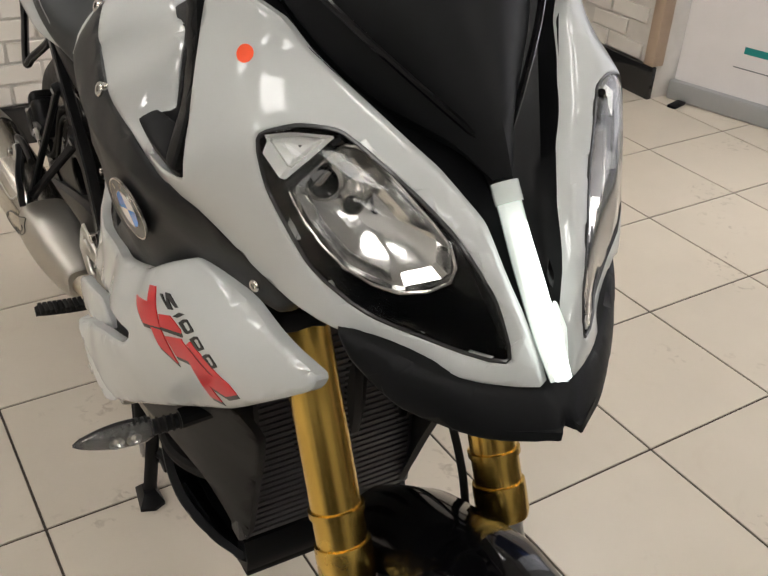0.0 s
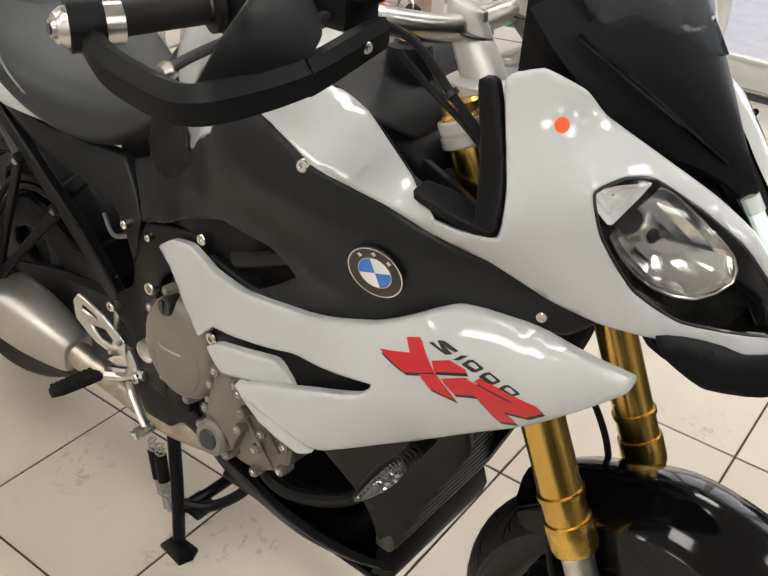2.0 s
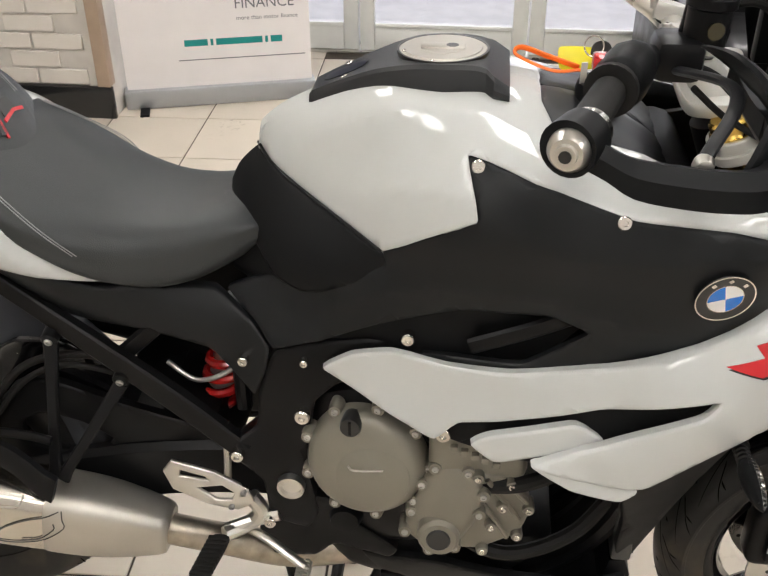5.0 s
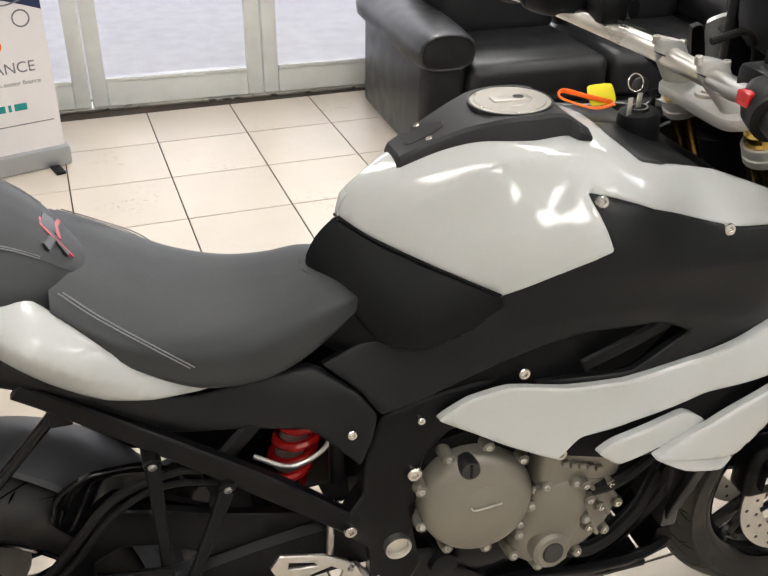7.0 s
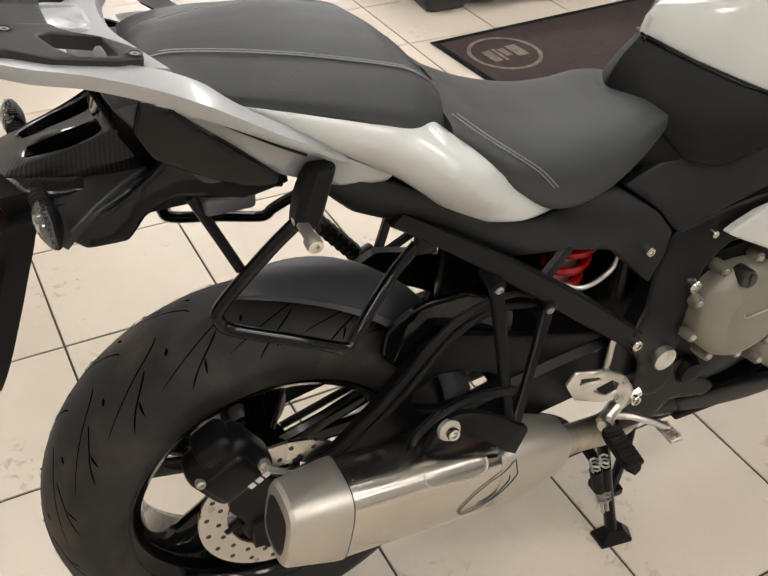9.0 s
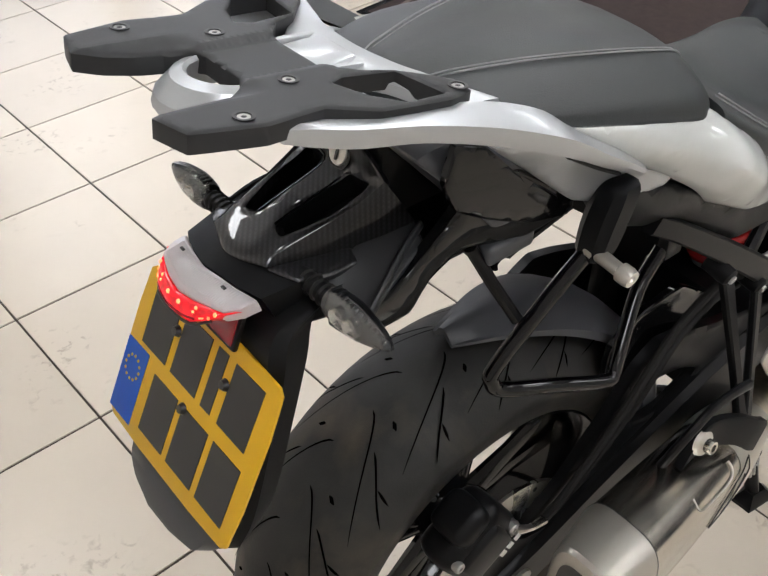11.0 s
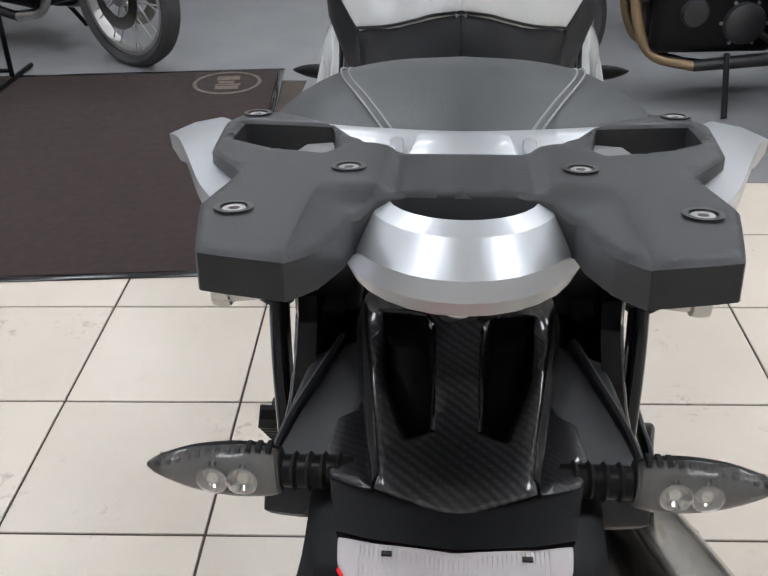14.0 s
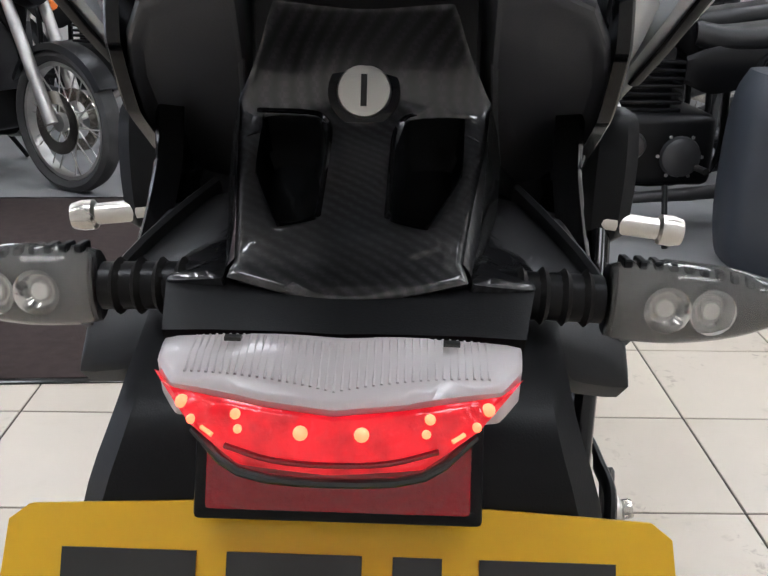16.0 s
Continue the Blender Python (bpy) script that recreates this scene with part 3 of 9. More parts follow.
def half_section(x, pts, n=5):
    """A closed ring across the bike at x from (half width, z) points, from the middle of the top outwards and down."""
    line = smooth_line([(x, y, z) for y, z in pts], n)
    right = [Vector((q.x, -abs(q.y), q.z)) for q in line]
    left = [Vector((q.x, abs(q.y), q.z)) for q in line[1:]][::-1]
    return right + left


def bolt(at, axis, parent, r=0.006, name="screw", mat=None, socket=True):
    h = r * 0.5
    prof = [(0, h * 0.35), (r * 0.42, h * 0.35), (r * 0.45, h), (r * 0.85, h), (r, h * 0.6), (r, -r * 1.5), (0, -r * 1.5)] if socket else [(0, h), (r * 0.7, h), (r, h * 0.4), (r, -r * 1.5), (0, -r * 1.5)]
    return part(name, lathe(prof, at, axis, 12), mat or CHROME, parent)


def sym(pt, s):
    """A right-hand point, or its mirror on the left."""
    return (pt[0], pt[1] if s < 0 else -pt[1], pt[2])


def both(pts, s):
    return [sym(q, s) for q in pts]


# ------------------------------------------------------------ the showroom
WEST, NORTH, STUB, EAST, SOUTH, TOP = -1.49, 3.4, 2.43, 6.6, -3.3, 2.75


def structure(name, bm, mat, label, category="", crease=35):
    return tagged(finish(name, bm, mat, None, "", crease), label, category or name.split("_")[0], "", "structure")


floor = structure("floor", block((WEST - 0.2, SOUTH - 0.2, -0.2), (EAST + 0.2, NORTH + 0.2, -0.003)), GROUT,
                  "showroom floor of cream ceramic tiles with dark grout")
structure("floor_vinyl", block((2.0, SOUTH, -0.0029), (EAST, 0.66, 0.003), 0.001), VINYL, "grey vinyl floor strip in front of parked motorcycles", "floor")
structure("floor_vinyl_back", block((3.02, 0.6601, -0.0029), (EAST, NORTH, 0.0028), 0.001), VINYL, "grey vinyl floor under parked motorcycles", "floor")
structure("wall_west", block((WEST - 0.2, SOUTH, 0), (WEST - 0.012, STUB, TOP)), MORTAR, "white painted brick wall above black skirting")
structure("wall_stub", block((WEST - 0.2, STUB + 0.012, 0), (-0.95, NORTH, TOP)), MORTAR, "white painted brick wall beside the doors")
structure("wall_south", block((WEST - 0.2, SOUTH - 0.2, 0), (EAST + 0.2, SOUTH, TOP)), PLASTER, "plain white plastered wall")
structure("wall_east", block((EAST, SOUTH, 0), (EAST + 0.2, NORTH, TOP)), PLASTER, "plain white plastered wall")
structure("ceiling", block((WEST - 0.2, SOUTH - 0.2, TOP), (EAST + 0.2, NORTH + 0.2, TOP + 0.2)), CEIL, "white suspended ceiling with square light panels")
structure("wall_north", block((2.53, NORTH, 0), (EAST + 0.2, NORTH + 0.2, TOP)), PLASTER, "plain white wall beside glass doors")
structure("wall_lintel", block((-0.95, NORTH, 2.12), (2.53, NORTH + 0.2, TOP)), PLASTER, "white wall above the glass doors")
structure("trim_post", block((-1.0, STUB - 0.012, 0.141), (-0.944, STUB + 0.05, TOP), 0.004), TAN, "tan painted corner trim of the brick wall", "trim")
structure("skirting_west", block((WEST - 0.012, SOUTH, 0), (WEST + 0.012, STUB - 0.013, 0.14), 0.003), SKIRT, "gloss black tile skirting along brick wall", "skirting")
structure("skirting_stub", block((WEST + 0.0121, STUB - 0.012, 0), (-0.94, STUB + 0.012, 0.14), 0.003), SKIRT, "gloss black tile skirting along brick wall", "skirting")


# glass doors
def glass_door(name, x0, x1):
    d = tagged(new(name), "white framed glass door, closed, daylight behind it", "door", "", "structure")
    w, f = 0.075, 0.05
    y0, y1 = NORTH + 0.03, NORTH + 0.03 + f
    part("stile", block((x0 + 0.004, y0, 0.01), (x0 + 0.004 + w, y1, 2.1), 0.006), UPVC, d)
    part("stile", block((x1 - 0.004 - w, y0, 0.01), (x1 - 0.004, y1, 2.1), 0.006), UPVC, d)
    part("bottom_rail", block((x0 + 0.005 + w, y0, 0.01), (x1 - 0.005 - w, y1, 0.13), 0.006), UPVC, d)
    part("top_rail", block((x0 + 0.005 + w, y0, 2.02), (x1 - 0.005 - w, y1, 2.1), 0.006), UPVC, d)
    part("glazing_bead", block((x0 + 0.006 + w, y0 - 0.008, 0.131), (x1 - 0.006 - w, y0 + 0.012, 0.15), 0.003), UPVC, d)
    pane = part("pane", block((x0 + 0.006 + w, y0 + 0.02, 0.151), (x1 - 0.006 - w, y0 + 0.026, 2.019)), CLEAR, d)
    pane.visible_shadow = False
    part("door_handle", tube([(x1 - 0.04, y0 - 0.03, 1.0), (x1 - 0.04, y0 - 0.03, 1.12)], 0.01, 1), ALU, d)


for i, x in enumerate((-0.87, -0.02, 0.83, 1.68)):
    glass_door("door_%d" % (i + 1), x, x + 0.85)
structure("door_threshold", block((-0.944, NORTH + 0.001, 0), (2.53, NORTH + 0.13, 0.009)), ALU, "metal door threshold strip", "threshold")
structure("backdrop", block((-7, 7.0, -0.6), (10, 7.05, 5)), STREET, "bright overcast street outside the doors")
structure("pavement", block((-7, NORTH + 0.2, -0.3), (10, 6.99, -0.02)), material("pale paving", (0.62, 0.6, 0.6), 0.7), "pale paving outside the doors")


def ceiling_light(x, y):
    c = thing("ceiling_light", "square white recessed ceiling light panel, lit", "ceiling light", "ceiling light panels", at=(x, y, TOP))
    part("diffuser", block((-0.29, -0.29, -0.012), (0.29, 0.29, -0.004)), PANELLIT, c)
    fr = bmesh.new()
    for lo, hi in (((-0.31, -0.31), (0.31, -0.291)), ((-0.31, 0.291), (0.31, 0.31)), ((-0.31, -0.29), (-0.291, 0.29)), ((0.291, -0.29), (0.31, 0.29))):
        block((*lo, -0.02), (*hi, -0.0005), 0.002, fr)
    part("trim_ring", fr, UPVC, c)
    return c


LIGHTS = [(x, y) for x in (-0.65, 1.05, 2.75, 4.45) for y in (-2.5, -1.05, 0.8, 2.3)]
first = ceiling_light(*LIGHTS[0])
for x, y in LIGHTS[1:]:
    copy_thing(first, pose(x, y, TOP))

# entrance mat with a printed round mark, repeated at the far end
mat = thing("floor_mat", "dark brown entrance mat with faded round prints", "mat", at=(1.17, 2.1, 0))
mat.rotation_euler = (0, 0, radians(-84.2))
part("carpet", block((0.03, 0.03, 0), (1.48, 1.84, 0.006), 0.003), MAT, mat)
edge = bmesh.new()
for lo, hi in (((0, 0), (1.51, 0.029)), ((0, 1.841), (1.51, 1.87)), ((0, 0.03), (0.029, 1.84)), ((1.481, 0.03), (1.51, 1.84))):
    block((*lo, 0), (*hi, 0.005), 0.002, edge)
part("rubber_border", edge, SKIRT, mat)
for cx, cy, r in ((0.22, 0.21, 0.15), (1.27, 1.68, 0.15)):
    part("printed_ring", lathe([(r, 0.0061), (r, 0.0075), (r - 0.016, 0.0075), (r - 0.016, 0.0061)], (cx, cy, 0), (0, 0, 1), 40, closed=True), MATLOGO, mat)
    bars = bmesh.new()
    for k, (bx, by, w, h) in enumerate(((-0.085, -0.045, 0.04, 0.1), (-0.035, -0.05, 0.016, 0.11), (-0.01, -0.04, 0.03, 0.07), (0.035, -0.05, 0.05, 0.1))):
        block((cx + by, cy + bx, 0.0061), (cx + by + h, cy + bx + w, 0.0075), 0, bars)
    part("printed_mark", bars, MATLOGO, mat)

# roll-up banner stand
ban = thing("banner_stand", "white roll-up advertising banner on a silver base", "banner", at=(-0.93, 2.52, 0))
ban.rotation_euler = (0, 0, math.atan2(0.25, 0.8))
W = 0.84
part("base", block((0, -0.01, 0.0), (W, 0.085, 0.085), 0.012), SILVER, ban, "silver aluminium cassette")
part("pole", tube([(W / 2, 0.06, 0.08), (W / 2, 0.06, 2.05)], 0.009, 1), ALU, ban)
part("graphic", block((0.015, 0.018, 0.08), (W - 0.015, 0.02, 2.05)), BANNER, ban)
part("top_bar", block((0.01, 0.012, 2.05), (W - 0.01, 0.03, 2.075), 0.003), ALU, ban)
part("foot", block((0.06, -0.1, 0.0), (0.1, -0.011, 0.012), 0.003), BLACK, ban)
part("foot", block((W - 0.1, -0.1, 0.0), (W - 0.06, -0.011, 0.012), 0.003), BLACK, ban)


def plate_at(pts, y=0.0165, t=0.0012):
    return prism([(a, y, b) for a, b in pts], (0, -1, 0), t)


arc = [(0.016, 0.79)] + [(0.016 + 0.808 * k / 12, 0.79 - 0.14 * (k / 12) ** 2.2) for k in range(1, 13)]
part("printed_field", plate_at([(0.016, 2.04)] + arc + [(0.824, 2.04)], 0.0168), NAVY, ban, "navy printed field")
part("printed_swoosh", plate_at([(0.66, 1.2), (0.7, 0.95), (0.77, 0.78), (0.824, 0.68), (0.824, 1.2)], 0.0155), ROYAL, ban, "blue printed swoosh")
rowz = 0.5
x = 0.13
for word, ink, lab in ((((0.07, 0.08, 0), (0.05, 0.05, 1), (0.04, 0.075, 2), (0.05, 0.05, 1)), TEAL, "teal letter shape"), (((0.06, 0.08, 0), (0.055, 0.055, 1), (0.055, 0.055, 3), (0.055, 0.055, 1)), ORANGE, "orange letter shape")):
    for w, h, kind in word:
        if kind == 1:
            bm = lathe([(w / 2, 0), (w / 2, 0.001), (w / 2 - 0.011, 0.001), (w / 2 - 0.011, 0)], (x + w / 2, 0.0165, rowz + w / 2), (0, -1, 0), 20, closed=True)
        elif kind == 2:
            bm = plate_at([(x + 0.012, rowz), (x + 0.026, rowz), (x + 0.026, rowz + 0.05), (x + 0.04, rowz + 0.05), (x + 0.04, rowz + 0.06), (x, rowz + 0.06), (x, rowz + 0.05), (x + 0.012, rowz + 0.05)])
        elif kind == 3:
            bm = plate_at([(x + w * 0.42, rowz), (x + w * 0.58, rowz), (x + w, rowz + h), (x + w - 0.013, rowz + h), (x + w * 0.5, rowz + 0.014), (x + 0.013, rowz + h), (x, rowz + h)])
        else:
            bm = plate_at([(x, rowz), (x + 0.011, rowz), (x + 0.013, rowz + h * 0.7), (x + w * 0.5, rowz + h * 0.2), (x + w - 0.013, rowz + h * 0.7), (x + w - 0.011, rowz), (x + w, rowz), (x + w, rowz + h), (x + w - 0.012, rowz + h), (x + w * 0.5, rowz + h * 0.4), (x + 0.012, rowz + h), (x, rowz + h)])
        part("printed_letter", bm, ink, ban, lab)
        x += w + 0.012
sk = bmesh.new()
for cx in (0.58, 0.74):
    merge(sk, lathe([(0.035, 0), (0.035, 0.001), (0.029, 0.001), (0.029, 0)], (cx, 0.0165, 0.625), (0, -1, 0), 20, closed=True))
tube([(0.53, 0.016, 0.66), (0.6, 0.016, 0.7), (0.68, 0.016, 0.68), (0.77, 0.016, 0.7)], 0.003, bm=sk)
part("printed_sketch", sk, GREY, ban, "grey line drawing")


def lettering(text, size, m, mat_, parent, name="lettering", label=""):
    cu = bpy.data.curves.new(name, "FONT")
    cu.body, cu.size, cu.extrude = text, size, 0.0004
    tmp = bpy.data.objects.new("tmp", cu)
    me = bpy.data.meshes.new_from_object(tmp)
    bpy.data.objects.remove(tmp)
    bpy.data.curves.remove(cu)
    me.materials.append(mat_)
    ob = new(name, me)
    ob.parent = parent
    ob.matrix_local = m
    if label:
        ob["label"] = label
    return ob


lettering("FINANCE", 0.062, pose(0.505, 0.0165, 0.415, 90, 0, 0), GREY, ban, "printed_word", "grey lettering FINANCE")
lettering("more than motor finance", 0.026, pose(0.51, 0.0165, 0.365, 90, 0, 0), GREY, ban, "printed_line", "small grey lettering")
x = 0.28
for w in (0.1, 0.012, 0.2, 0.012, 0.05):
    part("address_bar", plate_at([(x, 0.262), (x + w, 0.262), (x + w, 0.29), (x, 0.29)]), TEAL, ban, "teal address bar")
    x += w + 0.012
part("printed_rule", plate_at([(0.25, 0.2), (0.8, 0.2), (0.8, 0.204), (0.25, 0.204)]), GREY, ban)

# black leather sofa facing the bike
sofa = thing("sofa", "black leather two-seat sofa with worn padded arms", "sofa", at=(1.3, 2.36, 0))
part("base", block((0.06, 0.06, 0.03), (1.74, 0.84, 0.2), 0.02), LEATHER, sofa)
for x0 in (0.0, 1.56):
    arm = part("arm", block((x0, 0.0, 0.0), (x0 + 0.2, 0.86, 0.44), 0.035, seg=3), LEATHER, sofa)
    part("arm_pad", loft([[Vector((x0 - 0.03 + 0.13 + 0.135 * math.copysign(abs(math.cos(a)) ** 0.75, math.cos(a)) * s, y, 0.48 + 0.085 * math.copysign(abs(math.sin(a)) ** 0.75, math.sin(a)) * s)) for a in [k * math.pi / 8 for k in range(16)]]
                          for y, s in ((-0.03, 0.7), (0.0, 0.95), (0.3, 1.05), (0.6, 1.0), (0.86, 1.02), (0.9, 0.75))]), LEATHER, sofa)
for x0 in (0.205, 0.885):
    part("seat_cushion", block((x0, -0.02, 0.21), (x0 + 0.67, 0.62, 0.41), 0.06, seg=4), LEATHER, sofa)
    part("front_cushion", block((x0 + 0.005, -0.03, 0.045), (x0 + 0.665, 0.05, 0.205), 0.03, seg=3), LEATHER, sofa)
    part("back_cushion", block((x0, 0.5, 0.36), (x0 + 0.67, 0.85, 0.82), 0.09, seg=4), LEATHER, sofa)
for x0 in (0.1, 1.66):
    for y0 in (0.1, 0.76):
        part("foot", lathe([(0.0, 0.0), (0.025, 0.0), (0.03, 0.031), (0, 0.031)], (x0, y0, 0), (0, 0, 1), 12), BLACK, sofa)

# low black table with care sprays beside the sofa
tab = thing("side_table", "low black side table beside the sofa", "table", at=(3.1, 2.5, 0))
part("tabletop", block((0.02, 0, 0.2), (0.62, 0.6, 0.235), 0.006), BLACK, tab)
for x0 in (0.05, 0.55):
    for y0 in (0.04, 0.53):
        part("leg", block((x0, y0, 0.0), (x0 + 0.035, y0 + 0.035, 0.2), 0.004), BLACK, tab)


def spray_bottle(x, y, z, body, cap, lab):
    s = thing("spray_bottle", lab, "bottle", "care spray bottles", at=(x, y, z))
    part("body", lathe([(0, 0), (0.032, 0), (0.035, 0.01), (0.035, 0.1), (0.028, 0.14), (0.013, 0.16), (0.013, 0.175), (0, 0.175)], (0, 0, 0), (0, 0, 1), 16), body, s)
    part("sticker", lathe([(0.0352, 0.025), (0.036, 0.026), (0.036, 0.085), (0.0352, 0.086)], (0, 0, 0), (0, 0, 1), 16), cap, s)
    t = block((-0.018, -0.012, 0.172), (0.02, 0.012, 0.2), 0.004)
    tube([(-0.015, 0, 0.19), (-0.05, 0, 0.195)], 0.007, 1, bm=t)
    tube([(-0.02, 0, 0.18), (-0.04, 0, 0.165), (-0.042, 0, 0.14)], 0.004, bm=t)
    part("trigger", t, cap, s)


spray_bottle(3.2, 2.62, 0.235, ENAMEL, RED, "white spray bottle with a red trigger head")
spray_bottle(3.34, 2.56, 0.235, ENAMEL, RED, "white spray bottle with a red trigger head")
spray_bottle(3.5, 2.66, 0.235, TAGY, ENAMEL, "yellow spray bottle with a white trigger head")


# ------------------------------------------------------------ parked motorcycles at the far side
def spoked_wheel(parent, c, r, name="wheel", n=20):
    w = part(name, lathe([(r - 0.075, -0.028), (r - 0.06, -0.03), (r - 0.05, -0.018), (r - 0.05, 0.018), (r - 0.06, 0.03), (r - 0.075, 0.028)], c, (0, 1, 0), 40, closed=True), FARMETAL, parent, "spoked wheel with alloy rim")
    part("tyre", lathe([(r - 0.055, -0.035), (r - 0.03, -0.05), (r - 0.008, -0.036), (r, 0), (r - 0.008, 0.036), (r - 0.03, 0.05), (r - 0.055, 0.035)], c, (0, 1, 0), 48, closed=True), TYREOLD, w)
    part("hub", lathe([(0, -0.05), (0.04, -0.05), (0.045, -0.03), (0.03, -0.02), (0.03, 0.02), (0.045, 0.03), (0.04, 0.05), (0, 0.05)], c, (0, 1, 0), 20), FARMETAL, w)
    for side in (-0.058, 0.052):
        part("brake_disc", lathe([(0.085, side), (0.14, side), (0.14, side + 0.006), (0.085, side + 0.006)], c, (0, 1, 0), 32, closed=True), STEEL, w)
    for k in range(n):
        a = 2 * math.pi * k / n
        b = a + (0.25 if k % 2 else -0.25)
        s = 0.03 if k % 4 < 2 else -0.03
        p = [(c[0] + 0.04 * math.cos(a), c[1] + s, c[2] + 0.04 * math.sin(a)), (c[0] + (r - 0.06) * math.cos(b), c[1], c[2] + (r - 0.06) * math.sin(b))]
        part("spoke", tube(p, 0.0035, 1, 6), FARMETAL, w)
    return w


def parked_motorcycle(m, lab, paint, seat_mat, pipe):
    b = thing("parked_motorcycle", lab, "motorcycle", "parked motorcycles")
    spoked_wheel(b, (0.74, 0, 0.32), 0.32, "front_wheel")
    spoked_wheel(b, (-0.72, 0, 0.32), 0.32, "rear_wheel")
    part("mudguard", loft([[Vector((0.74 + (0.335 + d) * math.cos(a), y, 0.32 + (0.335 + d) * math.sin(a))) for y, d in ((-0.06, -0.02), (-0.05, 0.008), (0, 0.014), (0.05, 0.008), (0.06, -0.02), (0, 0.006))] for a in [radians(30 + 15 * k) for k in range(9)]]), FRAME, b)
    for s in (-1, 1):
        part("fork_leg", tube([(0.74, 0.085 * s, 0.32), (0.55, 0.09 * s, 0.78), (0.46, 0.09 * s, 0.98)], 0.024, 1, 12, [0.03, 0.026, 0.02]), FARMETAL, b)
        part("indicator", lathe([(0, -0.03), (0.02, -0.025), (0.026, 0), (0.02, 0.02), (0, 0.025)], (0.5, 0.16 * s, 0.8), (1, 0, 0), 14), ORANGE, b)
        part("shock", tube([(-0.55, 0.1 * s, 0.4), (-0.42, 0.1 * s, 0.72)], 0.022, 1), FARMETAL, b)
    part("fuel_tank", loft([half_section(x, [(0, z), (w * 0.7, z - 0.02), (w, z - 0.1), (w * 0.7, z - 0.18), (0.0, z - 0.19)], 3) for x, w, z in ((0.46, 0.05, 0.86), (0.4, 0.1, 0.93), (0.2, 0.14, 0.98), (0.0, 0.12, 0.94), (-0.12, 0.06, 0.86))]), paint, b)
    part("seat", loft([half_section(x, [(0, z), (w * 0.8, z - 0.01), (w, z - 0.05), (w * 0.8, z - 0.09), (0, z - 0.1)], 3) for x, w, z in ((-0.1, 0.09, 0.84), (-0.25, 0.13, 0.82), (-0.5, 0.13, 0.85), (-0.75, 0.1, 0.88), (-0.85, 0.05, 0.86))]), seat_mat, b)
    part("engine", block((-0.2, -0.17, 0.22), (0.28, 0.17, 0.5), 0.04, seg=3), FRAME, b)
    cyl = part("cylinder", block((-0.03, -0.09, 0.49), (0.17, 0.09, 0.74), 0.01), FRAME, b, "finned cylinder block")
    for k in range(7):
        part("cooling_fin", block((-0.06, -0.12, 0.5 + 0.03 * k), (0.2, 0.12, 0.515 + 0.03 * k), 0.004), FRAME, cyl)
    for s in (-1, 1):
        part("engine_cover", lathe([(0, 0.03), (0.06, 0.028), (0.075, 0.018), (0.08, 0.0), (0.08, -0.03), (0, -0.03)], (-0.06, 0.175 * s, 0.34), (0, s, 0), 24), FARDARK, b, "dark round engine cover")
        part("engine_cover", lathe([(0, 0.02), (0.045, 0.018), (0.055, 0.0), (0.055, -0.03), (0, -0.03)], (0.13, 0.17 * s, 0.38), (0, s, 0), 20), FARDARK, b, "dark round engine cover")
        for k in range(6):
            part("cover_bolt", lathe([(0, 0.006), (0.007, 0.005), (0.007, -0.01), (0, -0.01)], (-0.06 + 0.086 * math.cos(k * 1.05), 0.17 * s, 0.34 + 0.086 * math.sin(k * 1.05)), (0, s, 0), 8), FARMETAL, b)
        part("exhaust_header", tube([(0.18, 0.07 * s, 0.62), (0.31, 0.09 * s, 0.56), (0.34, 0.1 * s, 0.42), (0.27, 0.12 * s, 0.22), (0.1, 0.15 * s, 0.17)], 0.021, 6, 12), pipe, b, "exhaust header pipe")
        part("silencer", tube([(0.1, 0.15 * s, 0.17), (-0.3, 0.19 * s, 0.22), (-0.5, 0.2 * s, 0.28), (-0.88, 0.2 * s, 0.38)], 0.04, 6, 14, [0.022, 0.03, 0.046, 0.046]), FARDARK, b, "dark silencer")
        part("frame_tube", tube([(0.42, 0.05 * s, 0.85), (0.3, 0.1 * s, 0.45), (0.2, 0.12 * s, 0.2), (-0.3, 0.12 * s, 0.22), (-0.35, 0.12 * s, 0.7), (-0.7, 0.12 * s, 0.78)], 0.016), FRAME, b)
        part("side_panel", loft([[Vector((x, 0.11 * s + 0.012 * s * a_, z + h_)) for a_, h_ in ((0, -h), (1, -h * 0.7), (1, h * 0.7), (0, h))] for x, z, h in ((-0.06, 0.66, 0.05), (-0.18, 0.66, 0.09), (-0.34, 0.68, 0.07), (-0.44, 0.7, 0.03))], 3), FRAME, b, "black side panel")
        part("foot_rest", tube([(-0.12, 0.14 * s, 0.3), (-0.12, 0.3 * s, 0.31)], 0.013, 1, 10), RUBBER, b)
        part("hose", tube([(0.25, 0.08 * s, 0.7), (0.3, 0.13 * s, 0.6), (0.2, 0.16 * s, 0.5), (0.05, 0.15 * s, 0.46)], 0.01), RUBBER, b)
    part("radiator", block((0.3, -0.16, 0.42), (0.34, 0.16, 0.72), 0.008), FARDARK, b, "dark radiator")
    part("headlamp", lathe([(0, 0.08), (0.06, 0.07), (0.085, 0.02), (0.08, -0.05), (0.03, -0.1), (0, -0.1)], (0.56, 0, 0.88), (1, 0, -0.15), 24), FRAME, b)
    part("handlebar", tube([(0.32, -0.38, 1.05), (0.42, -0.2, 1.06), (0.47, 0, 1.02), (0.42, 0.2, 1.06), (0.32, 0.38, 1.05)], 0.012), FARMETAL, b)
